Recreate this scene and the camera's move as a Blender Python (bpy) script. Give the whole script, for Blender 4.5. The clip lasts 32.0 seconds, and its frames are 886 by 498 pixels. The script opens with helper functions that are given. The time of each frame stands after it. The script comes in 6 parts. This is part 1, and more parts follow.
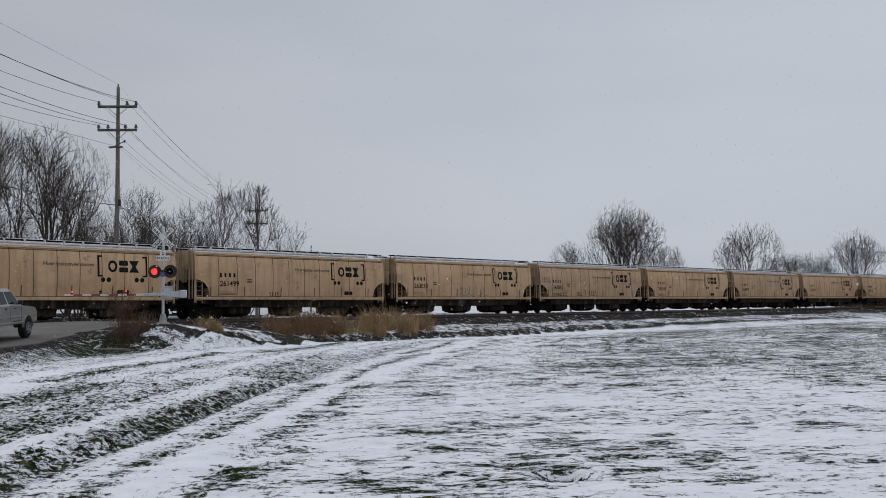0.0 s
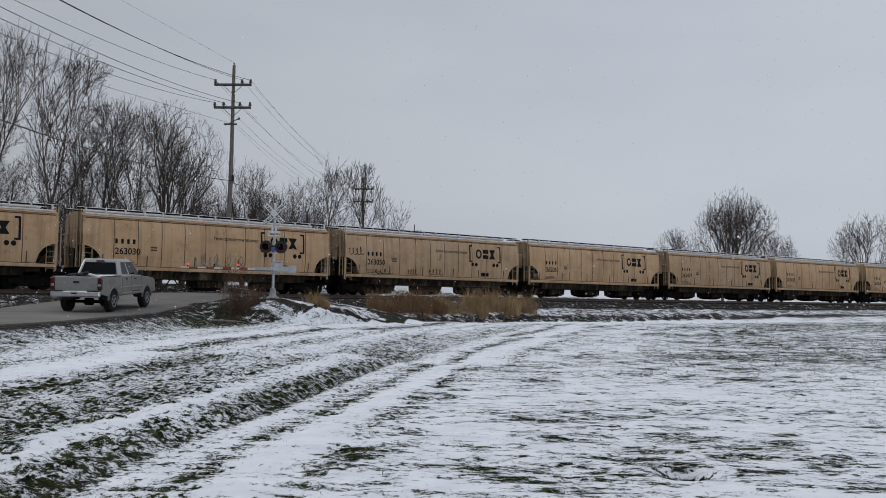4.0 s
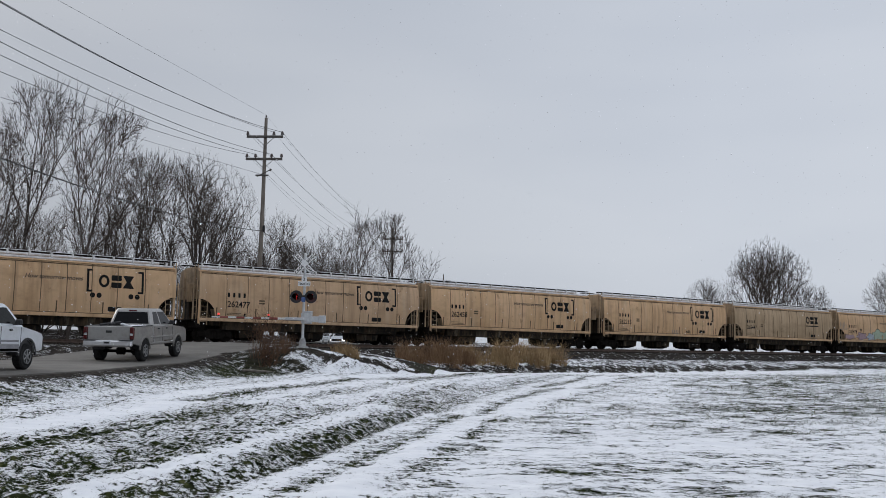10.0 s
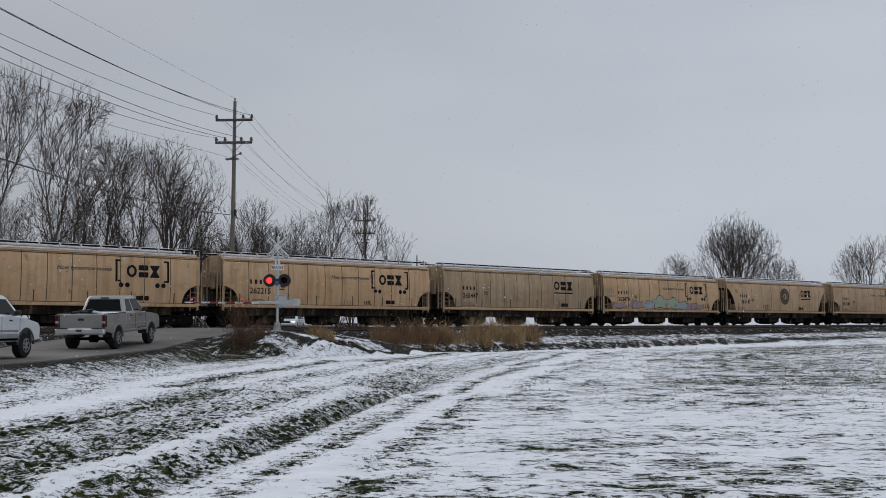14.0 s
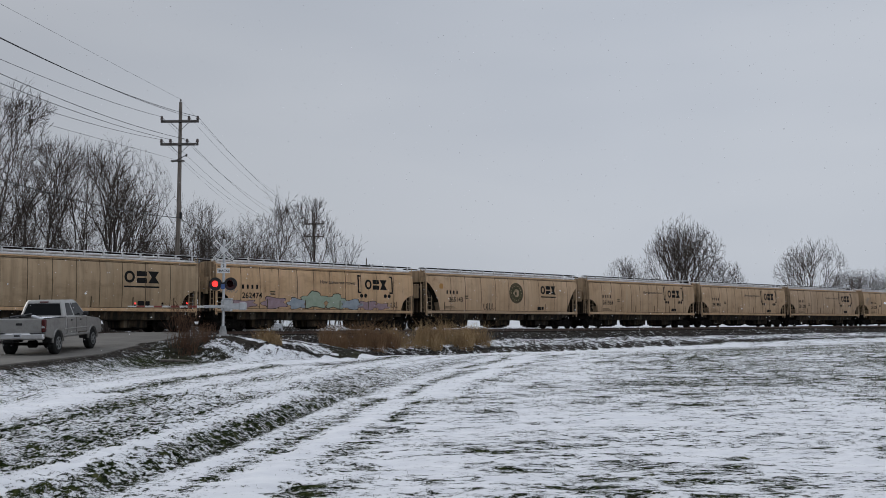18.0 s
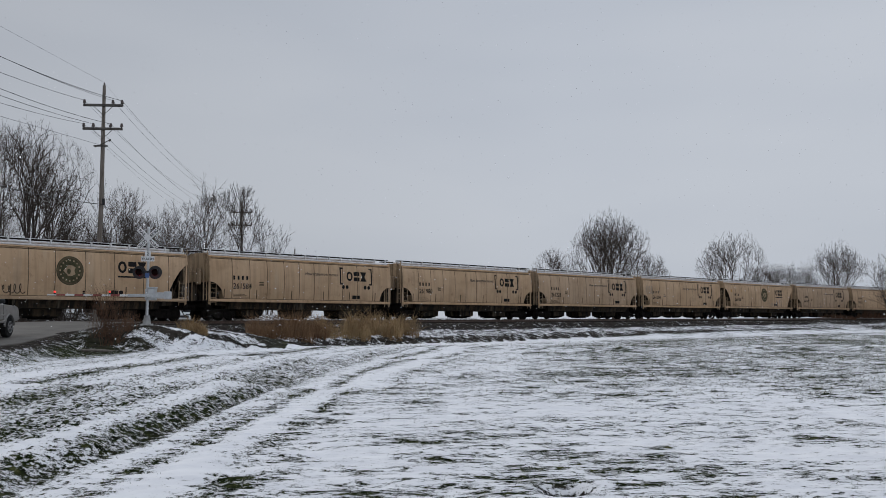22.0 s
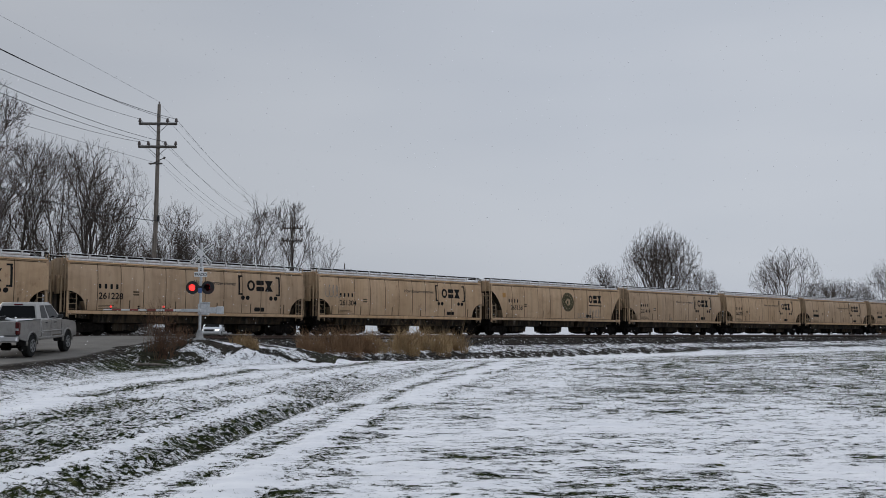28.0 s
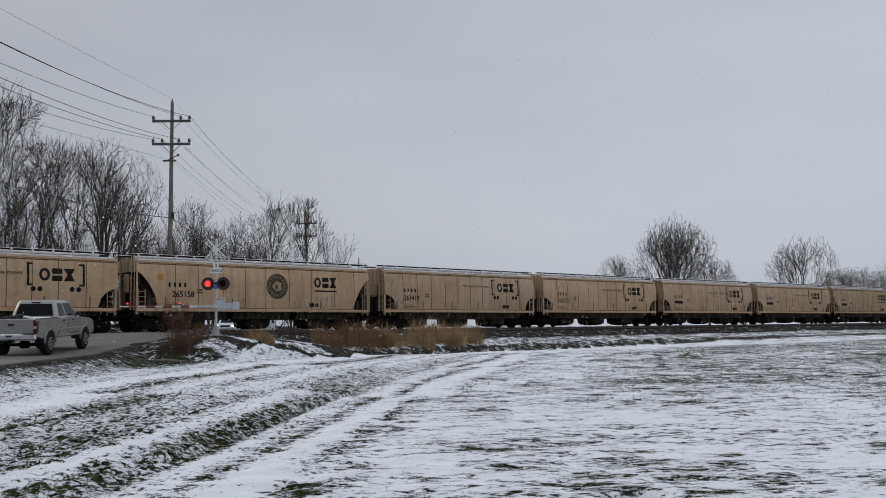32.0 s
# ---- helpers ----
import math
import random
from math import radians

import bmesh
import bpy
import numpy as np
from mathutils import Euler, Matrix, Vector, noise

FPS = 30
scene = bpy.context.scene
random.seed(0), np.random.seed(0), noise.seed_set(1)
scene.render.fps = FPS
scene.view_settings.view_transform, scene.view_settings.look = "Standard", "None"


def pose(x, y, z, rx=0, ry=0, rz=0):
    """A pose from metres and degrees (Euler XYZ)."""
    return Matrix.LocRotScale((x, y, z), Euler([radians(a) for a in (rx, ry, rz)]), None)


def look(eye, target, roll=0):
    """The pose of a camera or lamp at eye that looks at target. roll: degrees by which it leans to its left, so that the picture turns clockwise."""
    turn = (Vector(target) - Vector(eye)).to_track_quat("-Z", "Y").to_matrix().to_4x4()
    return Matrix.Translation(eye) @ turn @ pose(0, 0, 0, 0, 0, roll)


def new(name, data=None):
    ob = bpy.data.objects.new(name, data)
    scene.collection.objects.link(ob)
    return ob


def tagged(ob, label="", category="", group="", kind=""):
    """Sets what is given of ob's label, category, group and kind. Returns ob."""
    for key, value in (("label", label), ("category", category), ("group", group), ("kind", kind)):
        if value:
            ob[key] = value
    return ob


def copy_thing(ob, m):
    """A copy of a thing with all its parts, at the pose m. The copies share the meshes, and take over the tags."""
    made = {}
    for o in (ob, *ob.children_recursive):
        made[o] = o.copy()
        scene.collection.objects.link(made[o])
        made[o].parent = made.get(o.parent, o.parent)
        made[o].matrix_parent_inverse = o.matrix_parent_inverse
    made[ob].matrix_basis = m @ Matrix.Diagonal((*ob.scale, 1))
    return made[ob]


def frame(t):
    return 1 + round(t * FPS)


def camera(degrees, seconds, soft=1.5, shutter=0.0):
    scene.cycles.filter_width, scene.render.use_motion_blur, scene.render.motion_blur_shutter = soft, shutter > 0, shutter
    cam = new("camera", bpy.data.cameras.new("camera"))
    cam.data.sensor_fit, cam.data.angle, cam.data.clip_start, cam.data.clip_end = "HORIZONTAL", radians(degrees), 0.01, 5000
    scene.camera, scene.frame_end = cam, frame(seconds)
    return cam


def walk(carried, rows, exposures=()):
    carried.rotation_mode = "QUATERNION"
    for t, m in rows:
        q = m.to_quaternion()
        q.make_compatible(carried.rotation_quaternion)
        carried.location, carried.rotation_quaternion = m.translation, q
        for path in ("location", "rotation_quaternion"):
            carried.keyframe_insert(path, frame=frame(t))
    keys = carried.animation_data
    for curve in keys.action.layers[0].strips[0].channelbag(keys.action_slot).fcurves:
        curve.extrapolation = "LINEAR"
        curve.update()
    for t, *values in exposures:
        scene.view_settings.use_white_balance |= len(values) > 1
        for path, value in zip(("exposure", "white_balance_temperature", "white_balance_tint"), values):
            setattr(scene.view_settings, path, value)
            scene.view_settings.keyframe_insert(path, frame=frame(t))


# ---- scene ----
# ---------------------------------------------------------------- camera
cam = camera(50.634, 32.0, soft=0.75)


def aim(x, y, z, yaw, pitch, roll):
    """A camera pose: yaw clockwise from +y, pitch up, roll, in degrees."""
    turn = Matrix.Rotation(radians(-yaw), 4, "Z") @ Matrix.Rotation(radians(90 + pitch), 4, "X") @ Matrix.Rotation(radians(roll), 4, "Z")
    return Matrix.Translation((x, y, z)) @ turn


PATH = [
    (0, 0.201, -0.098, 1.548, 3.559, 4.104, -0.990),
    (0.5, 0.207, -0.101, 1.564, 3.389, 3.639, -0.932),
    (1, 0.004, -0.026, 1.575, 1.584, 1.404, -0.803),
    (1.5, 0.021, -0.014, 1.559, 0.937, 1.084, -0.398),
    (2, -0.037, 0.034, 1.559, 0.023, 0.309, 0.518),
    (2.5, -0.032, 0.025, 1.579, -0.798, 0.127, 0.928),
    (3, -0.020, -0.027, 1.614, -1.782, 0.758, 0.881),
    (3.5, -0.005, -0.017, 1.612, -2.411, 1.559, 0.994),
    (4, -0.007, -0.007, 1.609, -2.645, 2.939, 1.049),
    (4.5, -0.051, -0.048, 1.596, -3.217, 3.547, 1.239),
    (6.5, -0.031, -0.062, 1.614, -4.573, 5.035, 0.999),
    (7, -0.026, -0.037, 1.606, -4.764, 5.404, 1.010),
    (7.5, -0.031, -0.037, 1.605, -4.751, 5.538, 1.080),
    (8, -0.043, -0.030, 1.608, -4.765, 5.645, 1.205),
    (8.5, -0.046, -0.042, 1.603, -4.719, 5.666, 1.260),
    (9, -0.045, -0.042, 1.613, -4.824, 5.709, 1.247),
    (9.5, -0.042, -0.036, 1.622, -4.612, 6.037, 1.205),
    (10, -0.028, -0.030, 1.610, -4.476, 5.954, 1.180),
    (10.5, -0.024, 0.024, 1.596, -4.027, 5.003, 0.939),
    (11, -0.030, -0.022, 1.609, -3.687, 4.482, 0.668),
    (11.5, -0.019, -0.020, 1.616, -3.322, 4.220, 0.321),
    (12, -0.006, -0.013, 1.608, -2.921, 4.174, 0.041),
    (12.5, -0.005, -0.016, 1.606, -2.606, 4.156, -0.071),
    (13, -0.034, -0.048, 1.608, -2.661, 4.430, -0.157),
    (13.5, -0.040, -0.070, 1.625, -2.655, 4.705, -0.063),
    (14, -0.037, -0.067, 1.613, -2.806, 4.768, -0.114),
    (14.5, -0.026, -0.077, 1.620, -2.893, 4.848, -0.193),
    (16.5, -0.009, -0.042, 1.615, -3.141, 5.245, -0.179),
    (17, -0.007, -0.055, 1.622, -3.198, 5.230, -0.264),
    (17.5, 0.001, -0.017, 1.612, -3.013, 5.099, -0.213),
    (18, 0.029, 0.039, 1.595, 0.266, 4.971, -0.388),
    (18.5, 0.045, 0.046, 1.594, 4.138, 4.803, -0.443),
    (19, 0.048, 0.043, 1.593, 5.650, 4.720, -0.456),
    (19.5, 0.045, 0.063, 1.591, 5.762, 4.630, -0.369),
    (20, 0.039, 0.071, 1.593, 5.816, 4.581, -0.328),
    (20.5, 0.034, 0.075, 1.587, 5.692, 4.568, -0.323),
    (21, 0.024, 0.065, 1.596, 5.603, 4.521, -0.207),
    (21.5, 0.010, 0.061, 1.592, 5.115, 4.430, -0.134),
    (22, 0.007, 0.050, 1.597, 4.594, 4.382, -0.109),
    (22.5, 0.018, 0.067, 1.596, 4.000, 4.428, -0.186),
    (23, 0.005, 0.034, 1.596, 3.467, 4.498, -0.388),
    (23.5, 0.005, 0.037, 1.591, 2.928, 4.581, -0.578),
    (24, 0.007, 0.056, 1.601, 2.601, 4.596, -0.686),
    (24.5, 0.012, 0.059, 1.599, 2.503, 4.660, -0.594),
    (25, -0.011, 0.034, 1.602, 2.239, 4.754, -0.295),
    (25.5, 0.007, 0.058, 1.591, 2.210, 4.900, 0.054),
    (27.5, 0.020, 0.026, 1.590, 1.710, 5.308, 0.329),
    (28, 0.012, 0.016, 1.594, 1.593, 5.315, 0.039),
    (28.5, 0.022, 0.012, 1.596, 1.527, 5.260, -0.090),
    (29, 0.022, 0.026, 1.586, 1.515, 5.214, -0.103),
    (29.5, 0.014, 0.020, 1.589, 1.522, 5.220, -0.139),
    (30, 0.023, 0.013, 1.589, 1.431, 5.228, -0.402),
    (30.5, 0.025, -0.005, 1.590, 1.196, 5.150, -0.603),
    (31, 0.018, -0.002, 1.595, 1.043, 5.029, -0.702),
    (31.5, 0.015, 0.010, 1.594, 0.893, 5.021, -0.665),
    (32, 0.004, 0.020, 1.584, 0.738, 4.916, -0.622),]
EXPOSURE = [(0, -0.11), (2, -0.14), (4, -0.10), (7, -0.03), (9, 0.08), (10, 0.09), (11, -0.09), (13, -0.12), (17, -0.10), (19, -0.12), (24, -0.11), (28, -0.10), (32, -0.11)]
walk(cam, [(r[0], aim(*r[1:])) for r in PATH], EXPOSURE)

# ---------------------------------------------------------------- world and light
SUN_EL, SUN_AZ = radians(32), radians(-60)
world = bpy.data.worlds.new("world")
scene.world = world
world.use_nodes = True
wn, wl = world.node_tree.nodes, world.node_tree.links
wn.clear()
w_out = wn.new("ShaderNodeOutputWorld")
w_sky = wn.new("ShaderNodeTexSky")
w_sky.sky_type, w_sky.sun_disc = "NISHITA", False
w_sky.sun_elevation, w_sky.sun_rotation = SUN_EL, SUN_AZ
w_sky.air_density, w_sky.dust_density = 1.0, 4.0
w_bg = wn.new("ShaderNodeBackground")
w_bg.inputs["Strength"].default_value = 0.08
w_cloud = wn.new("ShaderNodeBackground")
w_cloud.inputs["Strength"].default_value = 0.67
w_co = wn.new("ShaderNodeTexCoord")
w_map = wn.new("ShaderNodeMapping")
w_map.inputs["Scale"].default_value = (1.2, 1.2, 4.5)
w_noise = wn.new("ShaderNodeTexNoise")
w_noise.inputs["Scale"].default_value = 1.3
w_noise.inputs["Detail"].default_value = 4
w_noise.inputs["Roughness"].default_value = 0.42
w_ramp = wn.new("ShaderNodeValToRGB")
w_ramp.color_ramp.elements[0].position, w_ramp.color_ramp.elements[0].color = 0.32, (0.69, 0.755, 0.87, 1)
w_ramp.color_ramp.elements[1].position, w_ramp.color_ramp.elements[1].color = 0.68, (0.84, 0.895, 0.99, 1)
w_mix = wn.new("ShaderNodeMixShader")
w_mix.inputs[0].default_value = 0.93
wl.new(w_co.outputs["Generated"], w_map.inputs["Vector"])
wl.new(w_map.outputs[0], w_noise.inputs["Vector"])
wl.new(w_noise.outputs["Fac"], w_ramp.inputs["Fac"])
# an overcast sky is brighter overhead than low down
w_sep = wn.new("ShaderNodeSeparateXYZ")
w_rise = wn.new("ShaderNodeMapRange")
w_rise.inputs["From Min"].default_value, w_rise.inputs["From Max"].default_value = 0.36, 1.0
w_rise.inputs["To Min"].default_value, w_rise.inputs["To Max"].default_value = 0.66, 1.12
wl.new(w_co.outputs["Generated"], w_sep.inputs[0])
wl.new(w_sep.outputs[2], w_rise.inputs["Value"])
# and the cloud is heavier in the west
w_west = wn.new("ShaderNodeMapRange")
w_west.inputs["From Min"].default_value, w_west.inputs["From Max"].default_value = -0.45, 0.20
w_west.inputs["To Min"].default_value, w_west.inputs["To Max"].default_value = 0.82, 1.07
w_times = wn.new("ShaderNodeMath")
w_times.operation = "MULTIPLY"
wl.new(w_sep.outputs[0], w_west.inputs["Value"])
wl.new(w_rise.outputs[0], w_times.inputs[0])
wl.new(w_west.outputs[0], w_times.inputs[1])
wl.new(w_times.outputs[0], w_cloud.inputs["Strength"])
wl.new(w_ramp.outputs["Color"], w_cloud.inputs["Color"])
wl.new(w_sky.outputs["Color"], w_bg.inputs["Color"])
wl.new(w_bg.outputs[0], w_mix.inputs[1])
wl.new(w_cloud.outputs[0], w_mix.inputs[2])
wl.new(w_mix.outputs[0], w_out.inputs["Surface"])

sun = new("sun", bpy.data.lights.new("sun", "SUN"))
sun.data.energy, sun.data.angle, sun.data.color = 0.6, radians(35), (1.0, 0.97, 0.93)
sun.matrix_world = look((0, 0, 60), (0 - 60 * math.sin(SUN_AZ) / math.tan(SUN_EL), -60 * math.cos(SUN_AZ) / math.tan(SUN_EL), 0))
scene.view_settings.exposure = 0.0


# ---------------------------------------------------------------- mesh tools
class Geo:
    """A list of points and faces to build one mesh from."""

    def __init__(self):
        self.v, self.f = [], []

    def add(self, pts, faces):
        o = len(self.v)
        self.v += [tuple(p) for p in pts]
        self.f += [tuple(i + o for i in f) for f in faces]
        return self

    def box(self, c, s, b=0.0, m=None):
        """A box with centre c and size s, its edges cut by b."""
        h = [x / 2 for x in s]
        if b <= 0:
            pts = [Vector((c[0] + x * h[0], c[1] + y * h[1], c[2] + z * h[2])) for x in (-1, 1) for y in (-1, 1) for z in (-1, 1)]
            fs = [(0, 1, 3, 2), (4, 6, 7, 5), (0, 4, 5, 1), (2, 3, 7, 6), (0, 2, 6, 4), (1, 5, 7, 3)]
        else:
            b = min(b, min(h) * 0.9)
            key, pts = {}, []
            sg = [(x, y, z) for x in (-1, 1) for y in (-1, 1) for z in (-1, 1)]
            for q in sg:
                for a in range(3):
                    key[q, a] = len(pts)
                    pts.append(Vector([c[i] + q[i] * (h[i] if i == a else h[i] - b) for i in range(3)]))
            fs = []
            for a in range(3):
                i, j = [k for k in range(3) if k != a]
                for sn in (-1, 1):
                    ring = []
                    for p, q in ((-1, -1), (1, -1), (1, 1), (-1, 1)):
                        t = [0, 0, 0]
                        t[a], t[i], t[j] = sn, p, q
                        ring.append(key[tuple(t), a])
                    fs.append(ring)
                for p in (-1, 1):
                    for q in (-1, 1):
                        lo, hi = [0, 0, 0], [0, 0, 0]
                        lo[a], hi[a] = -1, 1
                        lo[i] = hi[i] = p
                        lo[j] = hi[j] = q
                        lo, hi = tuple(lo), tuple(hi)
                        fs.append([key[lo, i], key[hi, i], key[hi, j], key[lo, j]])
            for q in sg:
                fs.append([key[q, 0], key[q, 1], key[q, 2]])
            cc = Vector(c)
            out = []
            for f in fs:
                p = [pts[k] for k in f]
                nrm = (p[1] - p[0]).cross(p[2] - p[0])
                mid = sum(p, Vector()) / len(p)
                out.append(f if nrm.dot(mid - cc) > 0 else f[::-1])
            fs = out
        if m is not None:
            pts = [m @ p for p in pts]
        return self.add(pts, fs)

    def tube(self, p0, p1, r0, r1=None, n=8, caps=True):
        r1 = r0 if r1 is None else r1
        p0, p1 = Vector(p0), Vector(p1)
        d = (p1 - p0).normalized()
        a = d.orthogonal().normalized()
        b = d.cross(a)
        pts = []
        for p, r in ((p0, r0), (p1, r1)):
            for i in range(n):
                t = 2 * math.pi * i / n
                pts.append(p + (a * math.cos(t) + b * math.sin(t)) * r)
        fs = [(i, (i + 1) % n, n + (i + 1) % n, n + i) for i in range(n)]
        if caps:
            fs += [tuple(range(n))[::-1], tuple(range(n, 2 * n))]
        return self.add(pts, fs)

    def lathe(self, prof, n=16, m=None):
        """A turned shape about its y axis; prof is rows of (y, radius)."""
        pts = []
        for y, r in prof:
            for i in range(n):
                t = 2 * math.pi * i / n
                pts.append(Vector((r * math.cos(t), y, r * math.sin(t))))
        k = len(prof)
        fs = [(j * n + i, (j + 1) * n + i, (j + 1) * n + (i + 1) % n, j * n + (i + 1) % n) for j in range(k - 1) for i in range(n)]
        fs += [tuple(range(n)), tuple(range((k - 1) * n, k * n))[::-1]]
        if m is not None:
            pts = [m @ p for p in pts]
        return self.add(pts, fs)

    def loft(self, rings, closed=True, caps=True):
        """Skin between rings of equal length."""
        n = len(rings[0])
        pts = [Vector(p) for r in rings for p in r]
        e = n if closed else n - 1
        fs = [(j * n + i, j * n + (i + 1) % n, (j + 1) * n + (i + 1) % n, (j + 1) * n + i) for j in range(len(rings) - 1) for i in range(e)]
        if caps:
            fs += [tuple(range(n))[::-1], tuple(range((len(rings) - 1) * n, len(rings) * n))]
        return self.add(pts, fs)

    def slab(self, outline, y0, y1):
        """An outline of (x, z) pushed out from y0 to y1."""
        return self.loft([[(x, y0, z) for x, z in outline], [(x, y1, z) for x, z in outline]])

    def mesh(self, name, smooth=0.0):
        me = bpy.data.meshes.new(name)
        me.from_pydata([tuple(p) for p in self.v], [], self.f)
        bm = bmesh.new()
        bm.from_mesh(me)
        if len(bm.verts) < 30000:
            bmesh.ops.recalc_face_normals(bm, faces=bm.faces[:])
        bm.to_mesh(me)
        bm.free()
        if smooth:
            me.shade_smooth()
            me.set_sharp_from_angle(angle=radians(smooth))
        return me


def part(name, geo, material, parent=None, label="", smooth=30):
    """Links a shape as one mesh object under a thing or a part."""
    me = geo if isinstance(geo, bpy.types.Mesh) else geo.mesh(name, smooth)
    if material is not None and not me.materials:
        me.materials.append(material)
    ob = new(name, me)
    ob.parent = parent
    return tagged(ob, label)


def thing(name, label, category, group="", kind=""):
    return tagged(new(name), label, category, group, kind)


def text_mesh(body, size, align="LEFT", depth=0.004, shear=0.0):
    cu = bpy.data.curves.new("lettering", "FONT")
    cu.body, cu.size, cu.align_x, cu.extrude, cu.shear, cu.resolution_u = body, size, align, depth, shear, 3
    cu.offset = 0.018 * size
    ob = bpy.data.objects.new("lettering", cu)
    me = bpy.data.meshes.new_from_object(ob)
    bpy.data.objects.remove(ob)
    bpy.data.curves.remove(cu)
    return me


# ---------------------------------------------------------------- materials
def mat(name, color=(0.5, 0.5, 0.5), rough=0.6, metal=0.0):
    m = bpy.data.materials.new(name)
    m.use_nodes = True
    b = m.node_tree.nodes["Principled BSDF"]
    b.inputs["Base Color"].default_value = (*color, 1)
    b.inputs["Roughness"].default_value = rough
    b.inputs["Metallic"].default_value = metal
    if rough >= 0.79:                      # dusty, fibrous or crumbly: hardly any sheen
        b.inputs["Specular IOR Level"].default_value = 0.1
    return m


def nodes_of(m):
    return m.node_tree.nodes, m.node_tree.links, m.node_tree.nodes["Principled BSDF"]


def noise_node(m, scale, detail=4, rough=0.55, stretch=None, coord="Object"):
    n, l, b = nodes_of(m)
    co = n.new("ShaderNodeTexCoord")
    t = n.new("ShaderNodeTexNoise")
    t.inputs["Scale"].default_value, t.inputs["Detail"].default_value, t.inputs["Roughness"].default_value = scale, detail, rough
    if stretch:
        mp = n.new("ShaderNodeMapping")
        mp.inputs["Scale"].default_value = stretch
        l.new(co.outputs[coord], mp.inputs["Vector"])
        l.new(mp.outputs[0], t.inputs["Vector"])
    else:
        l.new(co.outputs[coord], t.inputs["Vector"])
    return t.outputs["Fac"]


def ramp(m, fac, stops):
    n, l, b = nodes_of(m)
    r = n.new("ShaderNodeValToRGB")
    e = r.color_ramp.elements
    while len(e) < len(stops):
        e.new(0.5)
    for i, (p, c) in enumerate(stops):
        e[i].position, e[i].color = p, (*c, 1) if len(c) == 3 else c
    l.new(fac, r.inputs["Fac"])
    return r.outputs["Color"]


def mix(m, fac, a, b_, mode="MIX"):
    n, l, b = nodes_of(m)
    x = n.new("ShaderNodeMix")
    x.data_type, x.blend_type = "RGBA", mode
    for sock, val in ((x.inputs[0], fac), (x.inputs[6], a), (x.inputs[7], b_)):
        if isinstance(val, (int, float)):
            sock.default_value = val
        elif isinstance(val, tuple):
            sock.default_value = (*val, 1)
        else:
            l.new(val, sock)
    return x.outputs[2]


def calc(m, op, a, b_=0.0, clamp=False):
    n, l, b = nodes_of(m)
    x = n.new("ShaderNodeMath")
    x.operation, x.use_clamp = op, clamp
    for sock, val in zip(x.inputs, (a, b_)):
        if isinstance(val, (int, float)):
            sock.default_value = val
        else:
            l.new(val, sock)
    return x.outputs[0]


def bump(m, height, strength=0.3, dist=0.01):
    n, l, b = nodes_of(m)
    x = n.new("ShaderNodeBump")
    x.inputs["Strength"].default_value, x.inputs["Distance"].default_value = strength, dist
    l.new(height, x.inputs["Height"])
    l.new(x.outputs[0], b.inputs["Normal"])


def grainy(name, c0, c1, scale, rough=0.7, metal=0.0, bumpy=0.2, dist=0.01, stretch=None, fine=None):
    """A surface between two colours, with a coarse and a fine variation."""
    m = mat(name, c0, rough, metal)
    n, l, b = nodes_of(m)
    big = noise_node(m, scale, 4, 0.6, stretch)
    small = noise_node(m, scale * (fine or 9), 3, 0.6, stretch)
    f = calc(m, "ADD", calc(m, "MULTIPLY", big, 0.65), calc(m, "MULTIPLY", small, 0.35))
    l.new(ramp(m, f, [(0.36, c0), (0.64, c1)]), b.inputs["Base Color"])
    if bumpy:
        bump(m, small, bumpy, dist)
    return m


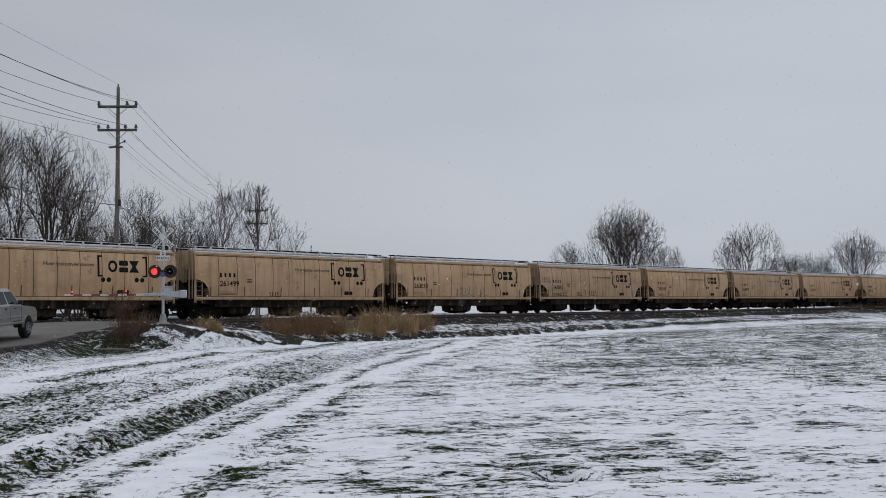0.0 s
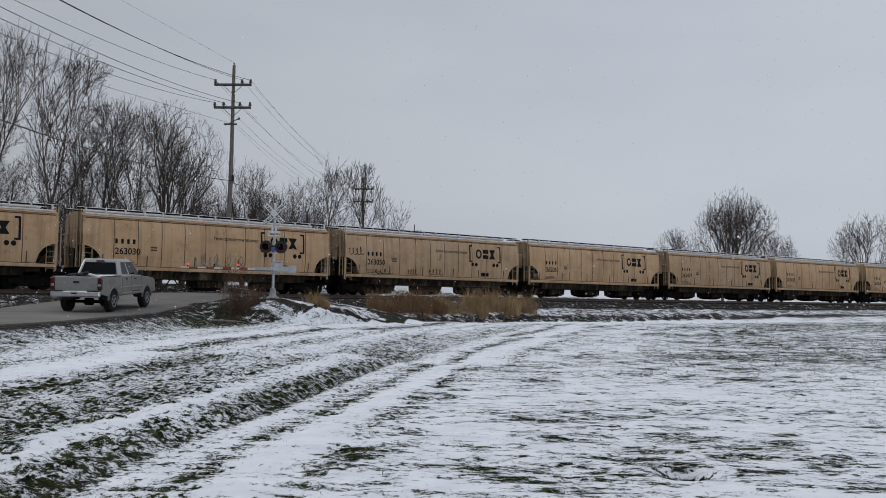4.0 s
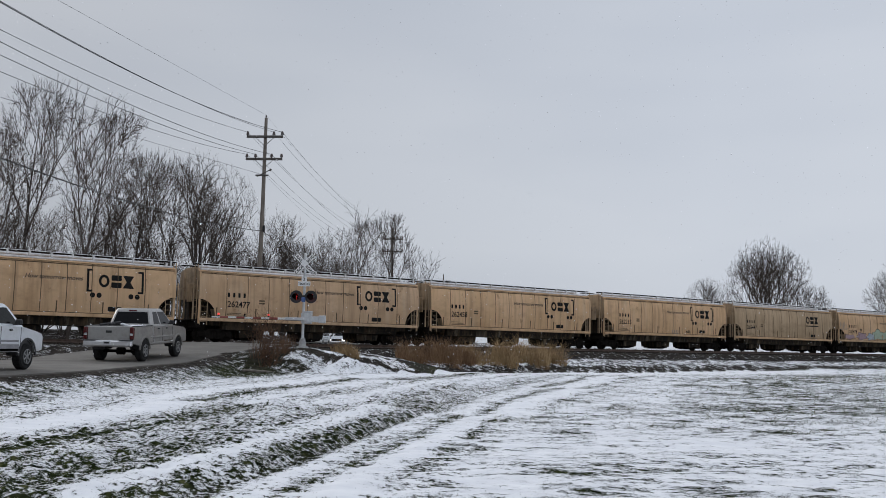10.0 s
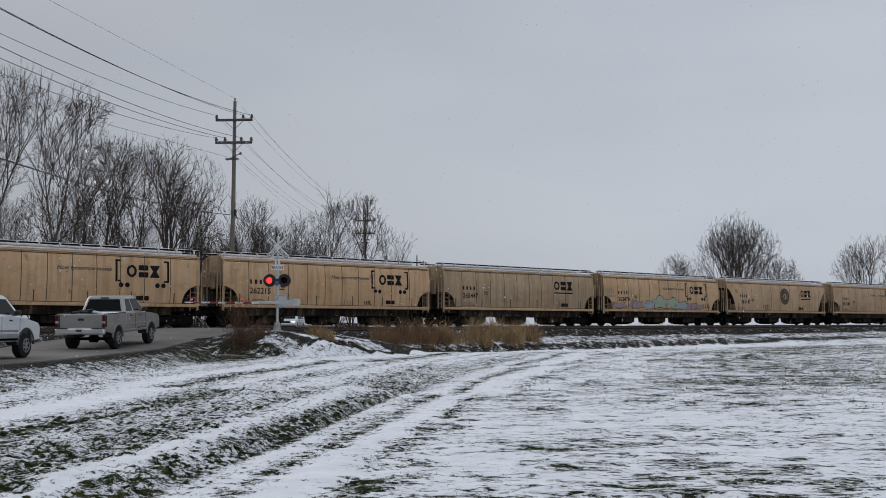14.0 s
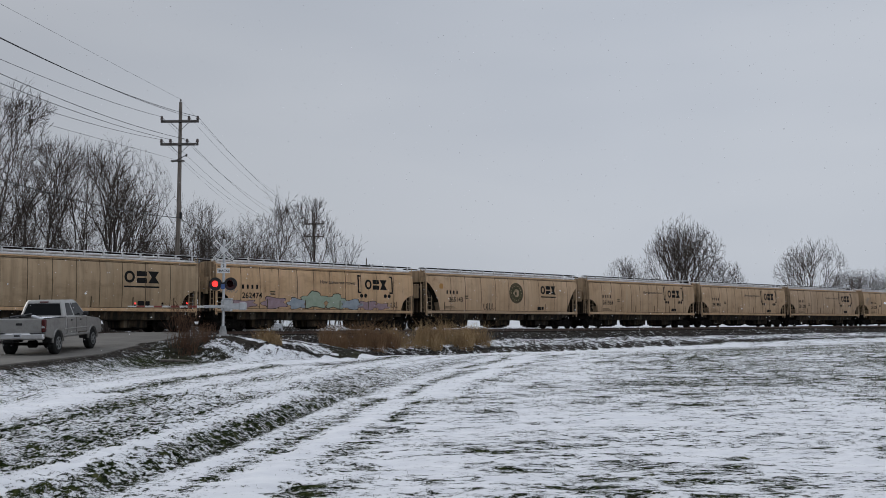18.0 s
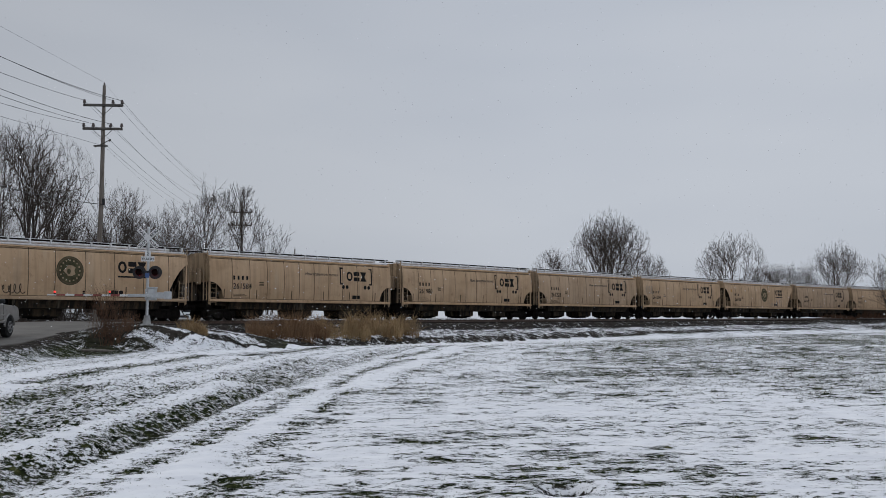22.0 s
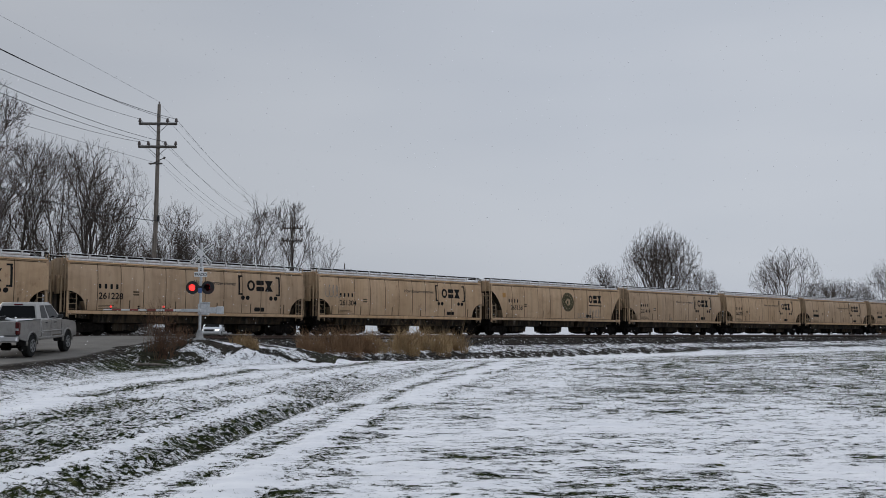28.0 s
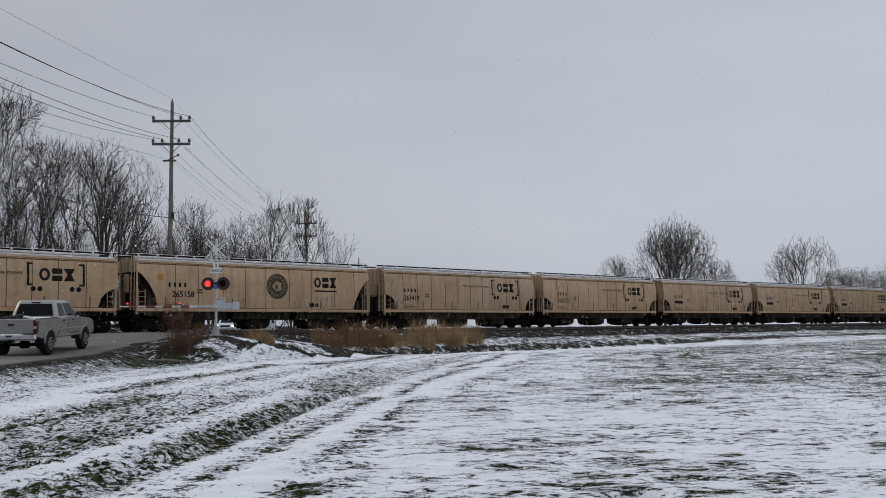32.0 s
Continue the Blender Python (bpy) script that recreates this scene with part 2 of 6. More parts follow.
def ground_material():
    """Thin snow on winter grass: the cover attribute says where the snow lies, fine noise frays its edge."""
    m = mat("snowy_field", (0.8, 0.8, 0.8), 0.85)
    n, l, b = nodes_of(m)
    b.inputs["Specular IOR Level"].default_value = 0.03
    att = n.new("ShaderNodeAttribute")
    att.attribute_name = "cover"
    coarse = n.new("ShaderNodeAttribute")
    coarse.attribute_name = "coarse"
    soil = n.new("ShaderNodeAttribute")
    soil.attribute_name = "soil"
    fray = noise_node(m, 1.0, 6, 0.80, (12.0, 11.0, 22.0))
    mid = noise_node(m, 1.0, 4, 0.7, (2.0, 2.4, 3.0))
    fine = noise_node(m, 42.0, 3, 0.7)
    broad = noise_node(m, 1.0, 6, 0.72, (0.55, 0.75, 0.6))
    rowy = n.new("ShaderNodeAttribute")
    rowy.attribute_name = "rows"
    drill = noise_node(m, 1.0, 6, 0.80, (6.5, 15.0, 24.0))
    nn = n.new("ShaderNodeMix")
    nn.data_type = "FLOAT"
    l.new(rowy.outputs["Fac"], nn.inputs[0])
    l.new(fray, nn.inputs[2])
    l.new(drill, nn.inputs[3])
    val = calc(m, "ADD", calc(m, "MULTIPLY", calc(m, "SUBTRACT", nn.outputs[0], 0.5), 2.7), calc(m, "MULTIPLY", calc(m, "SUBTRACT", fine, 0.5), 0.5))
    val = calc(m, "ADD", val, calc(m, "MULTIPLY", calc(m, "SUBTRACT", broad, 0.5), 0.35))
    val = calc(m, "ADD", val, calc(m, "MULTIPLY", calc(m, "SUBTRACT", mid, 0.5), coarse.outputs["Fac"]))
    snow = calc(m, "ADD", calc(m, "MULTIPLY", calc(m, "SUBTRACT", att.outputs["Fac"], val), 7.0), 0.5, True)
    # the darkest stop paints in black shade among the grass tufts
    grass = ramp(m, noise_node(m, 7.0, 5, 0.75), [(0.38, (0.004, 0.005, 0.002)), (0.52, (0.020, 0.028, 0.008)), (0.70, (0.10, 0.102, 0.042))])
    mud = ramp(m, noise_node(m, 3.0, 4, 0.7), [(0.35, (0.013, 0.0115, 0.010)), (0.65, (0.060, 0.051, 0.043))])
    bare = mix(m, soil.outputs["Fac"], grass, mud)
    white = ramp(m, noise_node(m, 2.2, 3, 0.5), [(0.3, (0.78, 0.79, 0.82)), (0.7, (0.90, 0.905, 0.92))])
    l.new(mix(m, snow, bare, white), b.inputs["Base Color"])
    h = calc(m, "ADD", calc(m, "MULTIPLY", snow, 0.8), calc(m, "MULTIPLY", fray, 0.6))
    bump(m, h, 0.8, 0.03)
    return m


M_GROUND = ground_material()
M_BLADE = grainy("winter_grass_blades", (0.016, 0.026, 0.008), (0.08, 0.088, 0.034), 0.9, 0.8, bumpy=0)
M_FAR_BLADE = grainy("pale_winter_grass", (0.045, 0.055, 0.020), (0.17, 0.165, 0.075), 0.35, 0.8, bumpy=0)
M_REED = grainy("dry_reeds", (0.20, 0.125, 0.065), (0.50, 0.36, 0.20), 0.8, 0.85, bumpy=0)
M_STALK = grainy("red_brown_stalks", (0.12, 0.068, 0.040), (0.33, 0.21, 0.12), 0.9, 0.85, bumpy=0)
M_BRUSH = grainy("dead_brush", (0.06, 0.032, 0.022), (0.17, 0.10, 0.062), 1.2, 0.9, bumpy=0)
M_ROAD = grainy("worn_asphalt", (0.12, 0.113, 0.102), (0.205, 0.192, 0.174), 0.45, 0.8, bumpy=0.25, dist=0.01, fine=40)
M_BALLAST = grainy("track_ballast", (0.010, 0.0095, 0.009), (0.042, 0.039, 0.037), 5.0, 0.95, bumpy=0.8, dist=0.05)
M_TIE = grainy("creosoted_wood", (0.028, 0.022, 0.018), (0.075, 0.06, 0.05), 4, 0.9, bumpy=0.4, stretch=(1, 6, 6))
M_RAIL = grainy("rusty_rail_steel", (0.05, 0.035, 0.028), (0.13, 0.09, 0.07), 6, 0.55, 0.6, 0.2)
M_BARK = grainy("grey_bark", (0.042, 0.035, 0.031), (0.12, 0.10, 0.09), 1.5, 0.95, bumpy=0.5, dist=0.03, stretch=(4, 4, 0.7))
M_TWIG = grainy("bare_twigs", (0.046, 0.037, 0.032), (0.105, 0.085, 0.075), 0.5, 0.95, bumpy=0)
M_POLE = grainy("weathered_pole_wood", (0.12, 0.105, 0.09), (0.27, 0.24, 0.21), 2.5, 0.9, bumpy=0.4, stretch=(5, 5, 0.4))
M_ARM = grainy("grey_crossarm_wood", (0.07, 0.064, 0.06), (0.15, 0.14, 0.13), 3, 0.9, bumpy=0.3)
M_WIRE = mat("dark_cable", (0.03, 0.03, 0.035), 0.6)
M_INSUL = mat("brown_porcelain", (0.07, 0.05, 0.045), 0.3)
M_GALV = grainy("galvanised_steel", (0.42, 0.43, 0.44), (0.62, 0.63, 0.64), 5, 0.45, 0.55, 0.1)
M_SIGN = grainy("white_sign_sheet", (0.62, 0.62, 0.62), (0.80, 0.80, 0.80), 6, 0.5, bumpy=0)
M_BLACK = grainy("black_paint", (0.010, 0.010, 0.011), (0.025, 0.025, 0.027), 8, 0.5, bumpy=0)
M_LETTER = mat("black_lettering", (0.018, 0.017, 0.017), 0.85)
M_SLOGAN = mat("brown_lettering", (0.075, 0.055, 0.04), 0.7)
M_ARMWHITE = mat("white_reflective_tape", (0.72, 0.72, 0.70), 0.4)
M_ARMRED = mat("red_reflective_tape", (0.27, 0.06, 0.05), 0.5)
M_BLUE = mat("blue_signal_box", (0.06, 0.12, 0.30), 0.5)
M_LENS = mat("dark_red_lens", (0.010, 0.002, 0.002), 0.8)
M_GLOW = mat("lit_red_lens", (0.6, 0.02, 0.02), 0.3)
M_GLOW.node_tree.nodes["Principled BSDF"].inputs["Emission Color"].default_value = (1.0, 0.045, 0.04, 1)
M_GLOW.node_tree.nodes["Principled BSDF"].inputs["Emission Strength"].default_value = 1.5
M_BEAM = mat("lit_headlamp", (0.9, 0.9, 0.85), 0.3)
M_BEAM.node_tree.nodes["Principled BSDF"].inputs["Emission Color"].default_value = (1.0, 0.96, 0.88, 1)
M_BEAM.node_tree.nodes["Principled BSDF"].inputs["Emission Strength"].default_value = 3.0
M_TYRE = grainy("tyre_rubber", (0.012, 0.012, 0.012), (0.03, 0.03, 0.03), 12, 0.85, bumpy=0.2)
M_RIM = mat("alloy_rim", (0.24, 0.24, 0.24), 0.45, 0.6)
M_CHROME = mat("chrome", (0.66, 0.66, 0.67), 0.32, 0.85)
M_GLASS = mat("tinted_glass", (0.006, 0.007, 0.008), 0.08)
M_GLASS.node_tree.nodes["Principled BSDF"].inputs["Specular IOR Level"].default_value = 0.12
M_TRIM = mat("black_plastic_trim", (0.02, 0.02, 0.021), 0.6)
M_MUD = grainy("dried_road_mud", (0.06, 0.05, 0.04), (0.16, 0.14, 0.115), 4, 0.9, bumpy=0.2)
M_TAIL = mat("tail_lamp_red", (0.07, 0.008, 0.008), 0.15)
M_CLAD = grainy("grey_cladding", (0.16, 0.16, 0.17), (0.26, 0.26, 0.27), 4, 0.6, bumpy=0)
M_PLATE = mat("pale_plate", (0.55, 0.56, 0.58), 0.5)
M_FLAKE = mat("snowflake", (0.9, 0.9, 0.92), 0.8)
M_FALL = mat("falling_snowflake", (0.95, 0.95, 0.97), 0.9)
f_n, f_l, f_b = nodes_of(M_FALL)
f_d, f_t, f_m = f_n.new("ShaderNodeBsdfDiffuse"), f_n.new("ShaderNodeBsdfTranslucent"), f_n.new("ShaderNodeMixShader")
for f_s in (f_d, f_t):
    f_s.inputs["Color"].default_value = (0.98, 0.98, 0.99, 1)
f_l.new(f_d.outputs[0], f_m.inputs[1])
f_l.new(f_t.outputs[0], f_m.inputs[2])
f_l.new(f_m.outputs[0], f_n["Material Output"].inputs["Surface"])
f_n.remove(f_b)


def car_paint(name, c0, c1, grime):
    """Vehicle paint with road film that thickens in patches."""
    m = mat(name, c0, 0.30, 0.45)
    n, l, b = nodes_of(m)
    f = noise_node(m, 1.6, 5, 0.65)
    c = ramp(m, f, [(0.3, c0), (0.7, c1)])
    d = ramp(m, noise_node(m, 3.2, 5, 0.7), [(0.45, (0, 0, 0)), (0.75, (1, 1, 1))])
    co = n.new("ShaderNodeTexCoord")
    sep = n.new("ShaderNodeSeparateXYZ")
    l.new(co.outputs["Object"], sep.inputs[0])
    splash = calc(m, "SUBTRACT", calc(m, "ADD", 1.25, calc(m, "MULTIPLY", noise_node(m, 2.4, 5, 0.7), 0.9)), calc(m, "MULTIPLY", sep.outputs[2], 1.75), True)
    dirty = calc(m, "MAXIMUM", calc(m, "MULTIPLY", d, 0.45), calc(m, "MULTIPLY", splash, 0.8))
    l.new(mix(m, dirty, c, grime), b.inputs["Base Color"])
    l.new(calc(m, "ADD", 0.28, calc(m, "MULTIPLY", dirty, 0.5)), b.inputs["Roughness"])
    return m


M_SILVER = car_paint("silver_paint", (0.32, 0.312, 0.30), (0.41, 0.40, 0.385), (0.11, 0.10, 0.085))
M_WHITE = car_paint("white_paint", (0.66, 0.69, 0.73), (0.74, 0.77, 0.80), (0.42, 0.42, 0.41))


def hopper_paint(name, base, pale, rust_amount, streak, dirt=(0.15, 0.105, 0.06), spread=0.46):
    """Tan freight-car paint: dusty, with rain streaks and rust."""
    m = mat(name, base, 0.82)
    n, l, b = nodes_of(m)
    info = n.new("ShaderNodeObjectInfo")
    co = n.new("ShaderNodeTexCoord")
    off = n.new("ShaderNodeVectorMath")
    off.operation = "MULTIPLY_ADD"
    comb = n.new("ShaderNodeCombineXYZ")
    l.new(info.outputs["Random"], comb.inputs[0])
    l.new(info.outputs["Random"], comb.inputs[1])
    l.new(comb.outputs[0], off.inputs[0])
    off.inputs[1].default_value = (90, 50, 0)
    l.new(co.outputs["Object"], off.inputs[2])

    def nz(scale, detail, stretch, rough=0.6):
        mp = n.new("ShaderNodeMapping")
        mp.inputs["Scale"].default_value = stretch
        t = n.new("ShaderNodeTexNoise")
        t.inputs["Scale"].default_value, t.inputs["Detail"].default_value, t.inputs["Roughness"].default_value = scale, detail, rough
        l.new(off.outputs[0], mp.inputs["Vector"])
        l.new(mp.outputs[0], t.inputs["Vector"])
        return t.outputs["Fac"]

    tone = ramp(m, nz(0.35, 3, (1, 1, 1)), [(0.3, base), (0.7, pale)])
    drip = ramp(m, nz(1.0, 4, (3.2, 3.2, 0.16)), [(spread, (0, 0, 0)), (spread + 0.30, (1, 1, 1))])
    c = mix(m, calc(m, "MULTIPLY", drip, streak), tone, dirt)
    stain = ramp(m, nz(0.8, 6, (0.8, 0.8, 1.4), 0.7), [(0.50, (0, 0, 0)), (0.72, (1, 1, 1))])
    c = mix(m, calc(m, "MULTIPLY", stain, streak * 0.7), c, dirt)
    chalk = ramp(m, nz(1.0, 4, (2.0, 2.0, 0.22)), [(0.56, (0, 0, 0)), (0.80, (1, 1, 1))])
    c = mix(m, calc(m, "MULTIPLY", chalk, 0.35), c, (0.52, 0.45, 0.35))
    rust = ramp(m, nz(1.7, 6, (1, 1, 0.7), 0.72), [(0.60, (0, 0, 0)), (0.72, (1, 1, 1))])
    c = mix(m, calc(m, "MULTIPLY", rust, rust_amount), c, (0.16, 0.075, 0.03))
    tint = ramp(m, info.outputs["Random"], [(0.0, (0.90, 0.90, 0.92)), (0.5, (1.0, 0.97, 0.93)), (1.0, (1.06, 1.02, 0.97))])
    l.new(mix(m, 1.0, c, tint, "MULTIPLY"), b.inputs["Base Color"])
    b.inputs["Specular IOR Level"].default_value = 0.25
    bump(m, nz(6.0, 3, (1, 1, 1)), 0.06, 0.01)
    return m


M_TAN = hopper_paint("tan_hopper_paint", (0.565, 0.375, 0.218), (0.665, 0.460, 0.290), 0.75, 0.45, (0.17, 0.105, 0.055), 0.46)
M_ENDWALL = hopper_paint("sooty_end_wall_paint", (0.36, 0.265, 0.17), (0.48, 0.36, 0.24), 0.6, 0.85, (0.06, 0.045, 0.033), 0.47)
M_BEIGE = hopper_paint("beige_hopper_paint", (0.485, 0.338, 0.212), (0.585, 0.422, 0.284), 0.6, 0.42, (0.18, 0.12, 0.07), 0.46)
M_DUST = hopper_paint("greyed_tan_paint", (0.39, 0.29, 0.188), (0.485, 0.368, 0.248), 0.4, 0.6)
# near-black: soot, plus shade painted in below and inside the cars
M_SOOT_SHADE = hopper_paint("sooty_underframe_paint", (0.006, 0.005, 0.004), (0.020, 0.016, 0.012), 0.4, 0.5)
M_SEAM_SHADE = grainy("dark_weld_seam", (0.07, 0.05, 0.033), (0.17, 0.125, 0.08), 3, 0.8, bumpy=0)
M_TRUCK = grainy("grimy_cast_steel", (0.005, 0.0045, 0.004), (0.017, 0.014, 0.012), 4, 0.9, 0.0, 0.2)
M_WALK = grainy("snow_dusted_grating", (0.45, 0.45, 0.45), (0.75, 0.75, 0.77), 2.5, 0.7, bumpy=0)
M_SCRIB = [grainy("spray_grey", (0.16, 0.15, 0.14), (0.28, 0.27, 0.25), 3, 0.7, bumpy=0), grainy("spray_green", (0.30, 0.38, 0.28), (0.42, 0.48, 0.37), 3, 0.7, bumpy=0), grainy("spray_mauve", (0.30, 0.20, 0.22), (0.42, 0.30, 0.33), 3, 0.7, bumpy=0), grainy("spray_blue", (0.28, 0.33, 0.38), (0.42, 0.46, 0.50), 3, 0.7, bumpy=0)]
M_BADGE = grainy("faded_dark_badge", (0.045, 0.042, 0.024), (0.115, 0.105, 0.06), 3, 0.8, bumpy=0)
M_ORANGE = mat("orange_placard", (0.45, 0.22, 0.05), 0.6)
M_CONC = grainy("grey_concrete", (0.26, 0.26, 0.26), (0.42, 0.42, 0.41), 4, 0.9, bumpy=0.3)


# ---------------------------------------------------------------- plan
RAIL_Z = 1.60                       # top of rail
U = Vector((0.72461, 0.68916, 0))   # the railway's direction
N = Vector((-0.68916, 0.72461, 0))  # across it, away from the field
FAR_TRACK, NEAR_TRACK, BEND = 56.42, 52.12, -0.000552
ROAD_X, ROAD_HALF = -17.0, 3.45


def rise(s):
    """The line climbs gently to the east."""
    return 0.0024 * np.clip(s - 25.0, 0, 160)


def rail_point(s, off, z=0.0):
    return U * s + N * (off + BEND * s * s / 2) + Vector((0, 0, z + float(rise(s))))


def rail_pose(s, off, z):
    a = math.atan2(U.y, U.x) + math.atan(BEND * s)
    return Matrix.Translation(rail_point(s, off, z)) @ Matrix.Rotation(a, 4, "Z")


def smooth(a, b, x):
    t = np.clip((x - a) / (b - a), 0, 1)
    return t * t * (3 - 2 * t)


def road_z(y):
    return np.interp(y, [-200, 10, 23, 30, 38, 42, 48, 53, 66, 76, 95, 130, 1600], [0.3, 0.54, 0.62, 0.64, 0.77, 1.00, 1.34, 1.56, 1.56, 1.42, 1.15, 1.0, 1.0])


# lines that run along the field's edge: ridges, furrows and the wheel tracks of the lane
LINE_Y = [0, 10, 13, 16, 20, 25, 30, 37, 45, 62, 80, 110, 135, 300]
RIDGE_A = [-8.2, -8.2, -8.25, -8.25, -8.2, -7.95, -7.95, -7.2, -5.5, 0, 8.5, 27, 45, 154]
GREEN_LINE = [-7.0, -6.95, -6.8, -6.5, -6.4, -6.4, -6.2, -5.7, -4.2, 1.2, 9.6, 28, 46, 155]
RIDGE_B = [-5.6, -5.6, -5.4, -5.2, -4.95, -4.5, -4.1, -3.6, -2.3, 2.8, 11, 29.2, 47, 156]
RIDGE_C = [-4.2, -4.1, -3.75, -3.55, -3.45, -3.1, -2.95, -2.5, -1.0, 4.2, 12.3, 30.4, 48, 157]
BANK_FACE = [-3.5, -3.45, -3.1, -2.85, -2.5, -1.95, -1.5, -0.7, 0.3, 5.5, 13.5, 31.5, 49, 158]
FURROW = [-3.3, -3.28, -2.86, -2.67, -2.4, -2.05, -1.7, -1.0, 0.9, 6.4, 14.4, 32.3, 49.8, 158.8]
LANE_MID = [-2.85, -2.8, -2.66, -2.5, -2.2, -1.8, -1.2, -0.3, 1.5, 7.0, 15, 32.9, 50.4, 159.4]
LANE_RUT = [-2.55, -2.55, -2.17, -1.85, -1.6, -1.0, -0.4, 0.45, 2.1, 7.6, 15.5, 33.5, 51, 160]
LANE_EDGE = [-2.1, -2.05, -1.7, -1.35, -1.0, -0.6, -0.1, 1.2, 3.2, 8.4, 16.4, 34.4, 52, 161]
PATCH_LINE = [-1.5, -1.48, -1.35, -0.95, -0.6, -0.15, 0.6, 2.1, 4.3, 9.4, 17.4, 35.4, 53, 162]
LINES = (RIDGE_A, GREEN_LINE, RIDGE_B, RIDGE_C, BANK_FACE, FURROW, LANE_MID, LANE_RUT, LANE_EDGE, PATCH_LINE)


def strip(x, y):
    """Where a point lies among the lines: 0 on the first, 9 on the last, metres beyond them."""
    rows = [np.interp(y, LINE_Y, r) for r in LINES]
    p = np.minimum(0, x - rows[0]) + np.maximum(0, x - rows[-1])
    for a, b in zip(rows, rows[1:]):
        p = p + np.clip((x - a) / (b - a), 0, 1)
    return p


def lattice(x, y, seed):
    """Smooth random values on a unit grid."""
    i, j = np.floor(x), np.floor(y)
    u, v = x - i, y - j
    u, v = u * u * (3 - 2 * u), v * v * (3 - 2 * v)

    def h(a, b):
        q = np.sin(a * 127.1 + b * 311.7 + seed * 74.7) * 43758.5453
        return q - np.floor(q)
    return (h(i, j) * (1 - u) + h(i + 1, j) * u) * (1 - v) + (h(i, j + 1) * (1 - u) + h(i + 1, j + 1) * u) * v


def fbm(x, y, seed, octaves=4, gain=0.55):
    """Layered noise about zero."""
    x, y = np.asarray(x, float), np.asarray(y, float)
    t, a, w = np.zeros(np.broadcast(x, y).shape), 1.0, 0.0
    for k in range(octaves):
        t = t + a * (lattice(x * 2 ** k + 17.3 * k, y * 2 ** k - 9.1 * k, seed + k) - 0.5)
        w += a
        a *= gain
    return t / w


def tussocks(x, y):
    """Small relief: grass clumps left of the lane, low drill rows in the field."""
    p = strip(x, y)
    rough = smooth(5.4, 4.2, p) * (0.55 + 0.45 * smooth(-2.5, 0.9, p)) * (1 - 0.75 * np.exp(-(p / 0.35) ** 2)) + 0.5 * np.exp(-((p - 9.0) / 0.5) ** 2)
    far = smooth(60, 32, y)
    z = 0.17 * rough * fbm(x / 0.21, y / 0.19, 3, 3, 0.6)
    z = z + (1 - rough) * smooth(5.0, 6.0, p) * (0.085 * fbm(x / 0.75, y / 0.24, 9, 4, 0.55) + 0.05 * fbm(x / 1.6, y / 0.55, 14, 3))
    z = z + 0.03 * (1 - smooth(5.0, 6.0, p)) * (1 - rough) * fbm(x / 0.5, y / 0.4, 21, 3)
    return z * far


def wob(x, y, f, k=0.0):
    return np.sin(x * f + 1.7 * np.sin(y * f * 0.63 + k) + k) * np.sin(y * f * 0.87 + 1.3 * np.sin(x * f * 0.51 + 2 * k))


